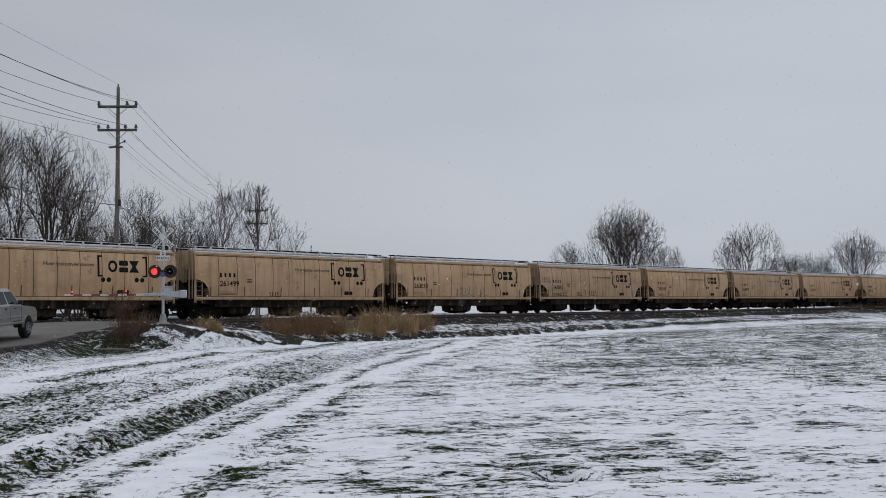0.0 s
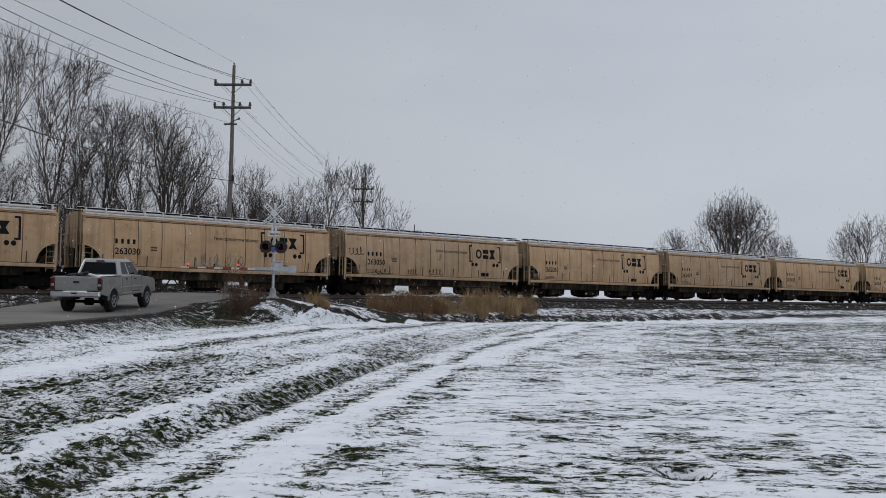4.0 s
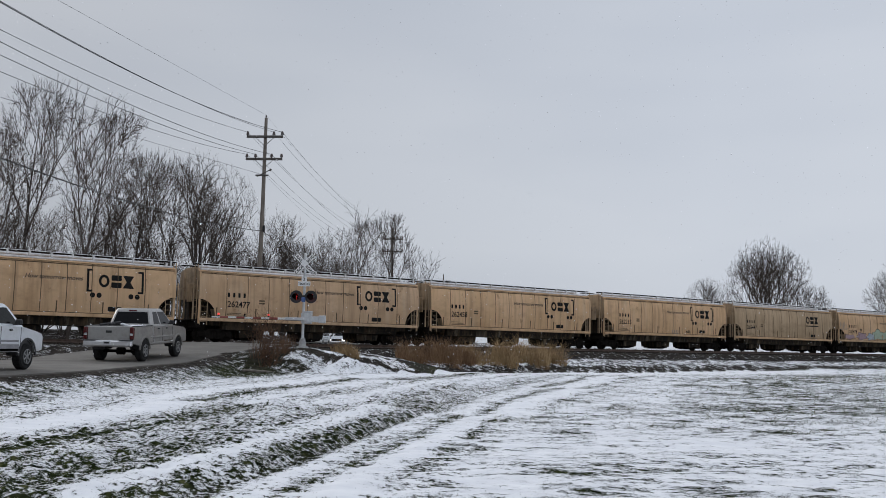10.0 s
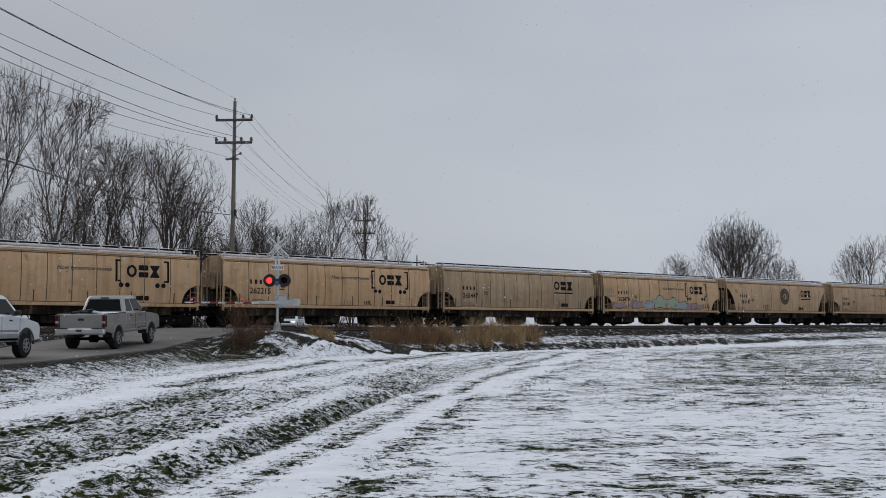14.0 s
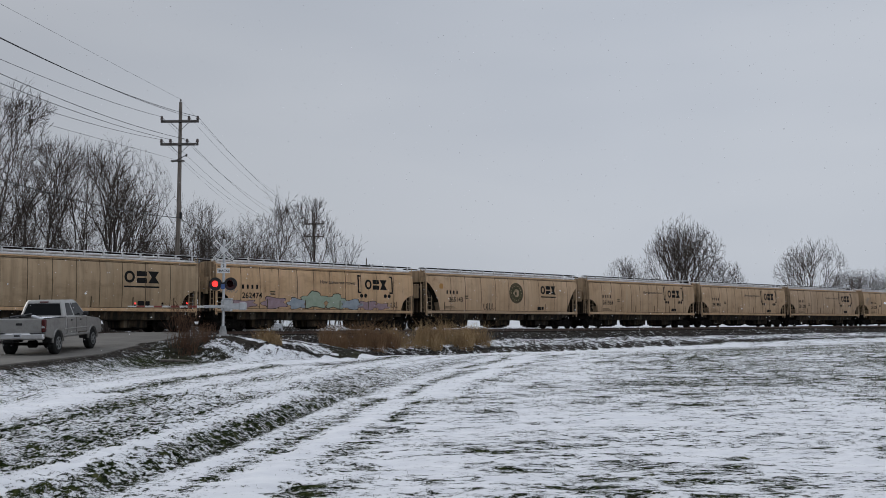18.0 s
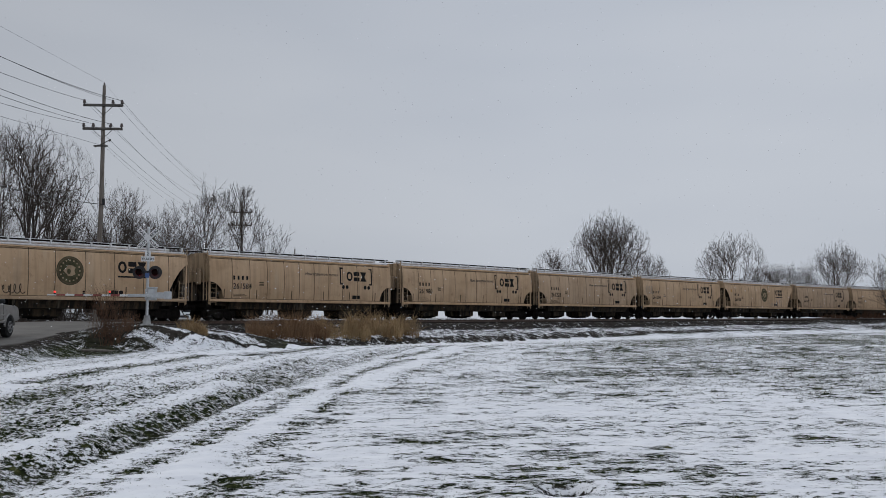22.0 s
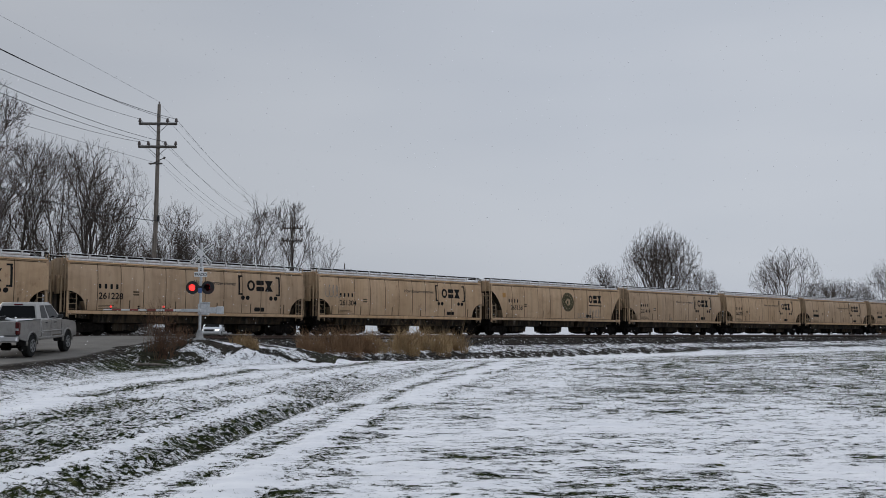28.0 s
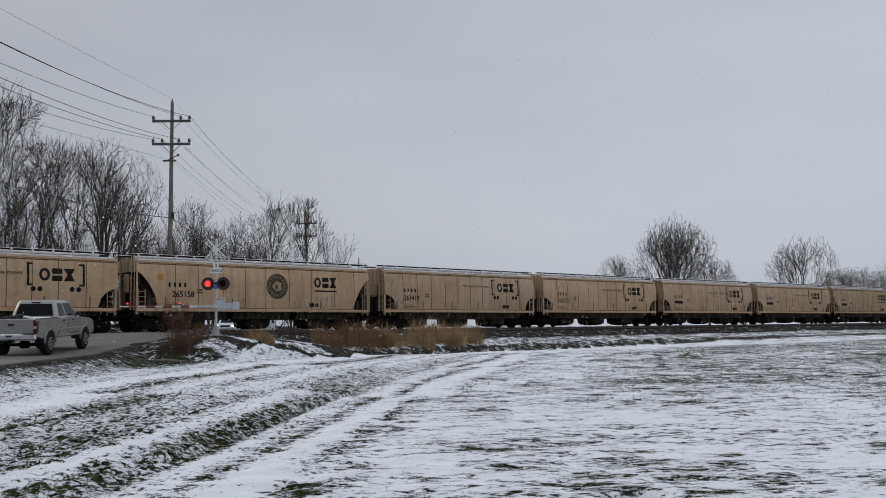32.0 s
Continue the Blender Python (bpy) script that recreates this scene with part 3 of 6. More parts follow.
def ground_z(x, y):
    x, y = np.asarray(x, float), np.asarray(y, float)
    s, e = x * U.x + y * U.y, x * N.x + y * N.y
    d = e - BEND * s * s / 2                       # distance out to the railway
    p = strip(x, y)
    z = 0.15 * smooth(30, 70, y) * smooth(20, 45, d) + 0.05 * wob(x, y, 0.21) * smooth(8, 20, y) + 0.015 * wob(x, y, 0.83, 1.0)
    z = z + np.interp(p, [-4.5, -3, -1, 0, 0.7, 1, 1.5, 2, 2.5, 3, 3.5, 4, 4.6, 5, 5.4, 6, 6.6, 7, 7.5, 8, 9, 10],
                      [0.22, 0.20, 0.15, 0.17, 0.13, 0.10, 0.14, 0.17, 0.13, 0.18, 0.15, 0.06, -0.03, -0.05, -0.02, 0.01, -0.02, -0.045, 0.0, 0.03, 0.0, 0.0]) * smooth(75, 38, y)
    # the railway bank
    top = RAIL_Z - 0.26 + rise(s)
    bank = top - np.maximum(0, np.maximum(NEAR_TRACK - 2.1 - d, d - FAR_TRACK - 2.1)) / 1.9
    shoulder = np.interp(d, [38.0, 43.0, 44.5, 47.6, 49.5], [-0.6, 0.22, 0.46, 0.86, 0.9]) + rise(s) + 0.05 * wob(x, y, 0.7, 0.6)
    z = np.maximum(z, np.maximum(bank, np.where(d < NEAR_TRACK, shoulder, -9)))
    z = np.maximum(z, np.where(d > FAR_TRACK, (1.9 + 0.5 * smooth(10, -20, x)) * smooth(FAR_TRACK + 8, FAR_TRACK + 26, d), -9))
    z = z - 0.30 * np.exp(-((d - (NEAR_TRACK - 8.6)) / 1.0) ** 2) * smooth(-12, -7, x) * smooth(30, 10, x)
    # the road bank
    r = np.abs(x - ROAD_X)
    rz = road_z(y) - 0.05
    w = 1 - smooth(ROAD_HALF + 0.15, ROAD_HALF + 1.9, r)
    z = np.where((d > NEAR_TRACK - 2) & (d < FAR_TRACK + 2), np.maximum(z, z * (1 - w) + (rz - 0.02) * w), z * (1 - w) + rz * w)
    # the mound that carries the signal
    front = y + 0.25 * wob(x, y, 1.3, 0.2) + 0.15 * wob(x, y, 2.9, 1.1)
    brow = np.interp(x, [-14, -10.6, -9.6, -8.6, -7.4, -5.5, -4], [41.0, 41.2, 41.5, 42.3, 44.2, 46.4, 48])
    top = np.interp(x, [-15, -13.5, -11, -9.6, -8.3, -7.0, -5.2, -3.6], [0.9, 1.1, 1.34, 1.38, 1.20, 1.04, 0.7, 0.2]) + 0.03 * wob(x, y, 1.9, 0.2) + 0.03 * wob(x, y, 4.1, 1.2)
    z = np.maximum(z, 0.34 * smooth(34, 42, y) * smooth(-2, -8, x) * smooth(58, 50, y))
    z = np.maximum(z, top * smooth(-1.6, 2.4, front - brow) * smooth(58, 51, y) * (x > -14.5))
    return z


# snow that lies on the bank round the signal
PATCHES = ((-10.3, 42.3, -9.2, 42.8, 0.28), (-9.9, 42.2, -7.8, 42.7, 0.28), (-9.5, 44.0, -8.7, 44.6, 0.4), (-7.9, 46.4, -5.6, 47.5, 0.55), (-8.2, 48.6, -6.6, 49.6, 0.7))
HOLLOWS = ((1.91, 9.03, 0.17),)


def snow_cover(x, y):
    """How much of the ground the snow hides, 0 to 1."""
    s, e = x * U.x + y * U.y, x * N.x + y * N.y
    d = e - BEND * s * s / 2
    p = strip(x, y)
    c = np.interp(p, [-4.2, -3.2, -2.4, -1.7, -1.3, -0.8, -0.4, 0, 0.25, 0.5, 0.8, 1, 1.25, 1.6, 2, 2.4, 2.75, 3, 3.3, 3.6, 4, 4.7, 5, 5.4, 6, 6.5, 7, 7.3, 7.7, 8.2, 8.6, 9, 9.5, 10.5, 14, 60],
                  [0.42, 0.58, 0.74, 0.76, 0.66, 0.78, 0.95, 1.05, 0.95, 0.70, 0.60, 0.36, 0.62, 0.66, 0.70, 0.60, 0.72, 0.96, 0.84, 0.52, 0.42, 0.42, 0.36, 0.74, 0.90, 0.70, 0.44, 0.66, 1.0, 1.0, 0.80, 0.60, 0.72, 0.78, 0.74, 0.70])
    c = c + 0.26 * np.exp(-((p - 2) / 0.35) ** 2) * smooth(19, 25, y) + 0.16 * smooth(18, 30, y) * smooth(3.2, 3.7, p) * smooth(5.6, 5.1, p)
    c = c + 0.42 * fbm(x / 2.6, y / 3.4, 31, 3) * smooth(9.3, 11, p) + 0.14 * fbm(x / 1.3, y / 1.8, 37, 3) * (1 - smooth(9.3, 11, p)) * np.clip(1 - np.abs(c - 0.5), 0.4, 1)
    c = c - 0.12 * smooth(17, 11, y) * smooth(0.9, 1.5, p) * smooth(3.1, 2.7, p) + 0.05 * smooth(3.3, 3.8, p) * smooth(5.4, 5.0, p)
    c = c - 0.17 * smooth(14, 34, y) * smooth(10, 16, p) + 0.30 * np.exp(-((d - (NEAR_TRACK - 11)) / 2.0) ** 2) * smooth(-3, 6, x)
    c = c * (1 - 0.45 * smooth(36.5, 40, y) * smooth(-9.4, -10.4, x))
    c = np.where(d > 43.6, 0.16, c)
    c = np.where(d > 44.7, 0.54 + 0.05 * wob(x, y, 0.9, 2.0), c)
    c = np.where(d > 47.7, 0.05, c)
    c = np.where((x < -20.9) & (y > 20), 0.16, c)
    c = np.where(d > FAR_TRACK + 5, np.where(x < -15, 0.1, np.where(x < 14, 0.40, 0.62)), c)
    c = np.where((d > FAR_TRACK + 2.6) & (d < FAR_TRACK + 4.2) & (x > -12), 0.9, c)
    brow = np.interp(x, [-14, -10.6, -9.6, -8.6, -7.4, -5.5, -4], [41.0, 41.4, 41.9, 44.2, 45.6, 47.0, 48]) + 0.7 * wob(x, y, 0.9, 0.5) + 0.4 * wob(x, y, 2.7, 1.9)
    mound = (x > -14) & (x < -4.2) & (y > brow - 0.5) & (y < 55) & (d < NEAR_TRACK - 3.4)
    bank = np.where(x < -12.0, 0.30, 0.06)
    rag = 1 + 0.35 * wob(x, y, 2.6, 0.3) + 0.25 * wob(x, y, 5.2, 1.3)
    for ax, ay, bx, by, w in PATCHES:
        k = np.clip(((x - ax) * (bx - ax) + (y - ay) * (by - ay)) / ((bx - ax) ** 2 + (by - ay) ** 2), 0, 1)
        bank = np.where(np.hypot(x - ax - k * (bx - ax), y - ay - k * (by - ay)) < w * rag, 0.64, bank)
    c = np.where(mound, bank, c)
    r = np.abs(x - ROAD_X)
    c = np.where(r < ROAD_HALF + 0.7, 0.12, c)
    for hx, hy, hr in HOLLOWS:
        c = np.where(np.hypot(x - hx, (y - hy) * 0.8) < hr * (0.95 + 0.25 * wob(x, y, 7.0, hx)), -0.6, c)
    return np.clip(c, -0.6, 1.05)


def snow_lies(x, y):
    """Above zero where snow lies: clumps are bare on their southern faces, which also stands in for shade."""
    h = 0.03
    face = (tussocks(x, y + h) - tussocks(x, y - h)) / (2 * h)
    row = smooth(5.0, 6.0, strip(x, y))
    # the bare dashes along the rows stand in for short furrow shadows
    n = 0.45 * fbm(x / 0.14, y / 0.15, 51, 2, 0.7) * (1 - row) + (0.60 * fbm(x / 0.42, y / 0.17, 57, 2, 0.7) + 0.25 * fbm(x / 0.9, y / 1.1, 59, 2)) * row + np.clip(0.30 * face, -0.30, 0.30) * smooth(70, 30, y)
    return 0.92 * (snow_cover(x, y) - 0.53) - n


def steps(spans):
    out = []
    for a, b, h in spans:
        out += list(np.arange(a, b, h))
    return np.array(out + [spans[-1][1]])


def build_ground():
    xs = steps([(-1500, -300, 200), (-300, -60, 20), (-60, -22, 2), (-22, -13.4, 0.5), (-13.4, -9.6, 0.14), (-9.6, 8, 0.065), (8, 13, 0.11), (13, 20, 0.3), (20, 50, 1.0), (50, 130, 3), (130, 400, 15), (400, 2000, 200)])
    ys = steps([(-400, -40, 60), (-40, 6, 3), (6, 20, 0.055), (20, 32, 0.10), (32, 48, 0.22), (48, 64, 0.4), (64, 110, 0.9), (110, 220, 3), (220, 500, 20), (500, 3000, 250)])
    X, Y = np.meshgrid(xs, ys)
    Z = ground_z(X, Y)
    s, e = X * U.x + Y * U.y, X * N.x + Y * N.y
    d = e - BEND * s * s / 2
    Z = Z + tussocks(X, Y) * smooth(44, 41, d) * (np.abs(X - ROAD_X) > ROAD_HALF + 0.2)
    for hx, hy, hr in HOLLOWS:
        Z = Z - 0.36 * np.exp(-((X - hx) ** 2 + (Y - hy) ** 2) / (hr * hr))
    n, m = len(xs), len(ys)
    v = np.stack([X.ravel(), Y.ravel(), Z.ravel()], 1)
    i = np.arange((m - 1) * n).reshape(m - 1, n)[:, :-1].ravel()
    f = np.stack([i, i + 1, i + n + 1, i + n], 1)
    me = bpy.data.meshes.new("ground")
    me.from_pydata(v.tolist(), [], f.tolist())
    r = np.abs(X - ROAD_X)
    soil = np.maximum(smooth(1.3, 0.5, r - ROAD_HALF) * (Y < 60), smooth(43.0, 44.0, d))
    soil = np.maximum(soil, (X < -20.9) & (Y > 20))
    soil = np.maximum(soil, np.exp(-((X + 9.0) / 5.4) ** 4 - ((Y - 47.5) / 6.8) ** 6))
    soil = np.maximum(soil, smooth(FAR_TRACK + 1, FAR_TRACK + 3, d) * (X < -4))
    soil = np.maximum(soil, 0.35 * np.exp(-((strip(X, Y) - 4.6) / 0.6) ** 2))
    # dark soil colour also paints in the shade inside the hollows
    for hx, hy, hr in HOLLOWS:
        soil = np.where(np.hypot(X - hx, Y - hy) < hr * 1.4, 1.0, soil)
    for name, val in (("cover", snow_lies(X, Y)), ("soil", soil), ("rows", 0.85 * smooth(7.5, 11, strip(X, Y))), ("coarse", 0.25 + 1.2 * smooth(42.5, 44.0, d) + 1.35 * np.maximum(smooth(20, 46, Y), 0.6 * smooth(-2.4, -3.4, strip(X, Y))))):
        me.attributes.new(name, "FLOAT", "POINT").data.foreach_set("value", val.ravel().astype(np.float32))
    me.shade_smooth()
    ob = part("ground", me, M_GROUND)
    return tagged(ob, "thin patchy snow over green winter grass and stubble", "field", kind="structure")


build_ground()


def build_road():
    g = Geo()
    ys = [y for y in range(-40, 52, 2)] + list(np.arange(52, 68, 1.0)) + list(range(68, 200, 6))
    rings = []
    for y in ys:
        z = float(road_z(y))
        e0 = 0.05 * math.sin(y * 0.9) + 0.03 * math.sin(y * 2.3)
        e1 = 0.05 * math.sin(y * 0.7 + 1) + 0.03 * math.sin(y * 2.9)
        rings.append([(ROAD_X - ROAD_HALF + e0, y, z - 0.12), (ROAD_X - ROAD_HALF + e0, y, z - 0.01), (ROAD_X, y, z + 0.05), (ROAD_X + ROAD_HALF + e1, y, z - 0.01), (ROAD_X + ROAD_HALF + e1, y, z - 0.12)])
    g.loft(rings, closed=False, caps=False)
    tagged(part("road", g, M_ROAD), "worn pale grey asphalt road up to the crossing", "road", kind="structure")


build_road()


def build_track(off, name, label):
    t = thing(name, label, "railway track", "railway tracks", "structure")
    prof = [(-0.07, 0), (0.07, 0), (0.07, 0.02), (0.012, 0.035), (0.012, 0.125), (0.036, 0.14), (0.036, 0.17), (-0.036, 0.17), (-0.036, 0.14), (-0.012, 0.125), (-0.012, 0.035), (-0.07, 0.02)]
    for side in (-0.755, 0.755):
        g = Geo()
        rings = []
        for s in np.arange(-120, 400, 8.0):
            rings.append([rail_point(s, off + side + a, RAIL_Z - 0.17 + b) for a, b in prof])
        g.loft(rings)
        part("rail", g, M_RAIL, t, smooth=0)
    shared = Geo().box((0, 0, -0.09), (0.23, 2.6, 0.18), 0.015).mesh("tie")
    s, k = -6.0, 0
    rest = Geo()
    while s < 330:
        if 8 < s < 118:
            ob = part("tie", shared, M_TIE, t)
            ob.matrix_basis = rail_pose(s, off, RAIL_Z - 0.17)
        else:
            rest.box((0, 0, -0.09), (0.23, 2.6, 0.18), 0, rail_pose(s, off, RAIL_Z - 0.17))
        s += 0.56
    tagged(part("ties_far_off", rest, M_TIE, t, smooth=0), kind="stuff")
    return t


build_track(NEAR_TRACK, "near_track", "empty rusty railway track on dark ballast")
build_track(FAR_TRACK, "far_track", "railway track that carries the train")


def build_ballast():
    """Crushed stone along both tracks, with single stones near its edge."""
    rng = random.Random(11)
    g = Geo()
    for k in range(15000):
        s = rng.uniform(0, 190) if k % 3 else rng.uniform(20, 90)
        o = rng.uniform(NEAR_TRACK - 4.2, NEAR_TRACK + 2.6)
        p = rail_point(s, o)
        if abs(p.x - ROAD_X) < ROAD_HALF + 0.4:
            continue
        r = rng.uniform(0.02, 0.05) * (1.0 + 0.004 * s)
        z = float(ground_z(p.x, p.y)) + r * 0.3
        a = rng.uniform(0, 6)
        pts = [(p.x + r * math.cos(a + t) * rng.uniform(0.8, 1.3), p.y + r * math.sin(a + t) * rng.uniform(0.8, 1.3), z + (r * 0.4 if t % 3 < 1 else -r * 0.3)) for t in (0, 1.57, 3.14, 4.71)]
        g.add(pts + [(p.x, p.y, z + r * 0.9)], [(0, 1, 4), (1, 2, 4), (2, 3, 4), (3, 0, 4)])
    tagged(part("ballast_stones", g, M_BALLAST, smooth=0), "dark crushed stone heaped along the railway", "ballast", kind="stuff")


build_ballast()


def build_crossing_panels():
    """Timber and asphalt fill between the rails where the road crosses."""
    for off in (NEAR_TRACK, FAR_TRACK):
        t = thing("crossing_surface", "dark timber crossing planks between the rails", "crossing", "crossing surfaces", "structure")
        s0 = (ROAD_X + off * 0.68916) / 0.72461
        for i in range(6):
            b = -0.58 + i * 0.232
            g = Geo().box((0, b, -0.06), (9.6, 0.22, 0.13), 0.012)
            ob = part("plank", g, M_TIE, t)
            ob.matrix_basis = rail_pose(s0, off, RAIL_Z)


build_crossing_panels()


def build_fallen_post():
    """A short weathered post left lying in the verge."""
    g = Geo().tube((-0.66, 0, 0), (0.1, 0.03, 0.01), 0.065, 0.06, n=9).tube((0.1, 0.03, 0.01), (0.66, -0.02, 0.0), 0.06, 0.055, n=9)
    ob = part("fallen_post", g, M_POLE)
    x, y = POST_AT
    ob.matrix_basis = Matrix.Translation((x, y, float(ground_z(x, y)) + 0.05)) @ Matrix.Rotation(0.06, 4, "Z") @ Matrix.Rotation(0.04, 4, "Y")
    tagged(ob, "short weathered wooden post lying in the snowy verge", "post")


POST_AT = (-11.3, 40.7)
build_fallen_post()


# ---------------------------------------------------------------- the train
PROF = [(1.52, 1.28), (1.57, 1.6), (1.605, 2.2), (1.615, 2.8), (1.59, 3.4), (1.53, 3.9), (1.46, 4.18), (1.40, 4.24)]


def side_y(z):
    return float(np.interp(z, [p[1] for p in PROF], [p[0] for p in PROF]))


def hopper_shell(half, cut, cut_z, power):
    """The tub of a covered hopper: bulging sides, rounded roof, lower corners cut away in an arc."""
    xs = []
    for k in range(11):
        xs.append(-half + cut * (1 - math.cos(k / 10 * math.pi / 2)))
    mid = list(np.linspace(-half + cut, half - cut, 9))[1:-1]
    xs = xs + mid + [-x for x in reversed(xs)]
    rings = []
    for x in xs:
        e = half - abs(x)
        zb = 1.28
        if e < cut:
            zb = 1.28 + (cut_z - 1.28) * (1 - (e / cut) ** power) ** (1 / power)
        side = [(side_y(max(z, zb)), max(z, zb)) for y, z in PROF]
        roof = [(1.10, 4.37), (0.55, 4.46), (0.0, 4.49)]
        right = side + roof
        left = [(-y, z) for y, z in reversed(right[:-1])]
        rings.append([(x, -y, z) for y, z in right] + [(x, -y, z) for y, z in left])
    return Geo().loft(rings)


def ribbon(w, z0, z1, out=0.006, n=7, thick=0.012):
    """A narrow upright strip that lies on the near side."""
    rings = []
    zs = sorted([z0, z1] + [p[1] for p in PROF if z0 + 0.02 < p[1] < z1 - 0.02])
    for k in range(len(zs)):
        z = zs[k]
        y = -side_y(z)
        rings.append([(-w / 2, y - out, z), (w / 2, y - out, z), (w / 2, y + thick, z), (-w / 2, y + thick, z)])
    return Geo().loft(rings)


def on_side(me, x0, z0, squeeze=1.0, lift=0.012):
    """Lays a flat mesh (x across, y up) on the near side."""
    bm = bmesh.new()
    bm.from_mesh(me)
    bpy.data.meshes.remove(me)
    return fold(bm, lambda v: (v.x * squeeze + x0, v.y + z0, 0.0), lift)


def flat_shape(outline, lift=0.006):
    """A thin painted shape, outline in (x, z), on the near side."""
    bm = bmesh.new()
    bm.faces.new([bm.verts.new((x, 0, z)) for x, z in outline])
    return fold(bm, lambda v: (v.x, v.z, 0.0), lift)


def fold(bm, place, lift):
    """Cuts a flat mesh where the side bends and lays it on the side; place gives x, height and rise of a point."""
    axis = 2
    if place((Vector((0, 1, 0))))[1] != 0:
        axis = 1
    shift = place(Vector((0, 0, 0)))[1]
    for y, z in PROF:
        co, no = Vector((0, 0, 0)), Vector((0, 0, 0))
        co[axis], no[axis] = z - shift, 1
        bmesh.ops.bisect_plane(bm, geom=bm.verts[:] + bm.edges[:] + bm.faces[:], plane_co=co, plane_no=no)
    for v in bm.verts:
        x, z, rise = place(v.co)
        v.co = (x, -side_y(z) - lift - rise, z)
    me = bpy.data.meshes.new("mark")
    bm.normal_update()
    if sum(f.normal.y for f in bm.faces) > 0:
        bmesh.ops.reverse_faces(bm, faces=bm.faces[:])
    bm.to_mesh(me)
    bm.free()
    return me


def bar(x0, z0, x1, z1):
    c = 0.14 * min(x1 - x0, z1 - z0)
    return [(x0 + c, z0), (x1 - c, z0), (x1, z0 + c), (x1, z1 - c), (x1 - c, z1), (x0 + c, z1), (x0, z1 - c), (x0, z0 + c)]


def ring_shape(cx, cz, rx, rz, w, n=20):
    g = Geo()
    o, i = [], []
    for k in range(n):
        t = 2 * math.pi * k / n
        for lst, a, b in ((o, rx, rz), (i, rx - w, rz - w)):
            x, z = cx + a * math.cos(t), cz + b * math.sin(t)
            lst.append((x, -side_y(z) - 0.006, z))
    g.add(o + i, [(k, (k + 1) % n, n + (k + 1) % n, n + k) for k in range(n)])
    return g


SHARED = {}


def dark_below(me):
    """Paints shade onto a tub's downward faces; its end walls get sooty paint."""
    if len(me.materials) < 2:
        me.materials.append(M_SOOT_SHADE)
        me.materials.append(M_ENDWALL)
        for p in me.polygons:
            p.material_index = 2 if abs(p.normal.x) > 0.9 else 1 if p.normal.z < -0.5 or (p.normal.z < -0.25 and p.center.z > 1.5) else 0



def shared(key, make, smooth_angle=30):
    if key not in SHARED:
        SHARED[key] = make().mesh(key[0] if isinstance(key, tuple) else key, smooth_angle)
    return SHARED[key]


def wheelset_geo():
    g = Geo()
    g.tube((0, -0.80, 0), (0, 0.80, 0), 0.08, n=8)
    for sd in (-1, 1):
        prof = [(-0.065, 0.20), (-0.065, 0.36), (-0.07, 0.40), (-0.07, 0.455), (0.04, 0.458), (0.045, 0.485), (0.07, 0.485), (0.07, 0.36), (0.03, 0.30), (0.06, 0.14), (0.06, 0.08)]
        g.lathe([(sd * 0.745 - sd * y, r) for y, r in prof], 20)
        for k in range(3):
            a = 2.094 * k
            g.box((0.28 * math.cos(a), sd * 0.82, 0.28 * math.sin(a)), (0.07, 0.03, 0.07))
    return g


def sideframe_geo(y):
    g = Geo()
    pts = [(-1.12, 0.30), (-1.12, 0.62), (-0.72, 0.66), (-0.42, 0.80), (0.42, 0.80), (0.72, 0.66), (1.12, 0.62), (1.12, 0.30), (0.78, 0.36), (0.46, 0.20), (-0.46, 0.20), (-0.78, 0.36)]
    g.slab(pts, y - 0.07, y + 0.07)
    for x in (-0.89, 0.89):
        g.tube((x, y - 0.13, 0.46), (x, y + 0.1, 0.46), 0.13, n=10)
        g.box((x, y - 0.10, 0.46), (0.2, 0.05, 0.2), 0.03)
    for x in (-0.18, 0, 0.18):
        g.tube((x, y - 0.02, 0.28), (x, y - 0.02, 0.62), 0.085, n=8)
    g.box((0, y - 0.09, 0.70), (0.5, 0.08, 0.14), 0.03)
    return g


def hopper_bay_geo(tx, bx):
    g = Geo()
    w = [(-0.92, -0.92, 0.74), (0.92, -0.92, 0.74), (0.92, 0.92, 0.74), (-0.92, 0.92, 0.74)]
    k = [(-tx, -1.28, 0.79), (tx, -1.28, 0.79), (tx, 1.28, 0.79), (-tx, 1.28, 0.79)]
    a = [(-tx, -1.48, 1.30), (tx, -1.48, 1.30), (tx, 1.48, 1.30), (-tx, 1.48, 1.30)]
    m = [(-tx, -1.36, 1.12), (tx, -1.36, 1.12), (tx, 1.36, 1.12), (-tx, 1.36, 1.12)]
    b = [(-bx, -0.90, 0.30), (bx, -0.90, 0.30), (bx, 0.90, 0.30), (-bx, 0.90, 0.30)]
    return g.loft([b, w, k, m, a])


def outlet_geo(bx):
    g = Geo().box((0, 0, 0.26), (2 * bx + 0.5, 1.5, 0.13), 0.02)
    g.box((0, 0, 0.17), (2 * bx, 1.15, 0.10), 0.02)
    for sd in (-1, 1):
        g.box((0, sd * 0.95, 0.30), (0.22, 0.4, 0.12), 0.02)
        g.tube((-bx * 0.7, sd * 0.82, 0.36), (bx * 0.7, sd * 0.82, 0.36), 0.04, n=6)
    return g


def ladder_geo(z0, z1, w, n):
    g = Geo()
    for x in (-w / 2, w / 2):
        g.box((x, 0, (z0 + z1) / 2), (0.05, 0.05, z1 - z0), 0.008)
    for k in range(n):
        z = z0 + (z1 - z0) * (k + 0.5) / n
        g.tube((-w / 2, 0, z), (w / 2, 0, z), 0.016, n=5)
    return g


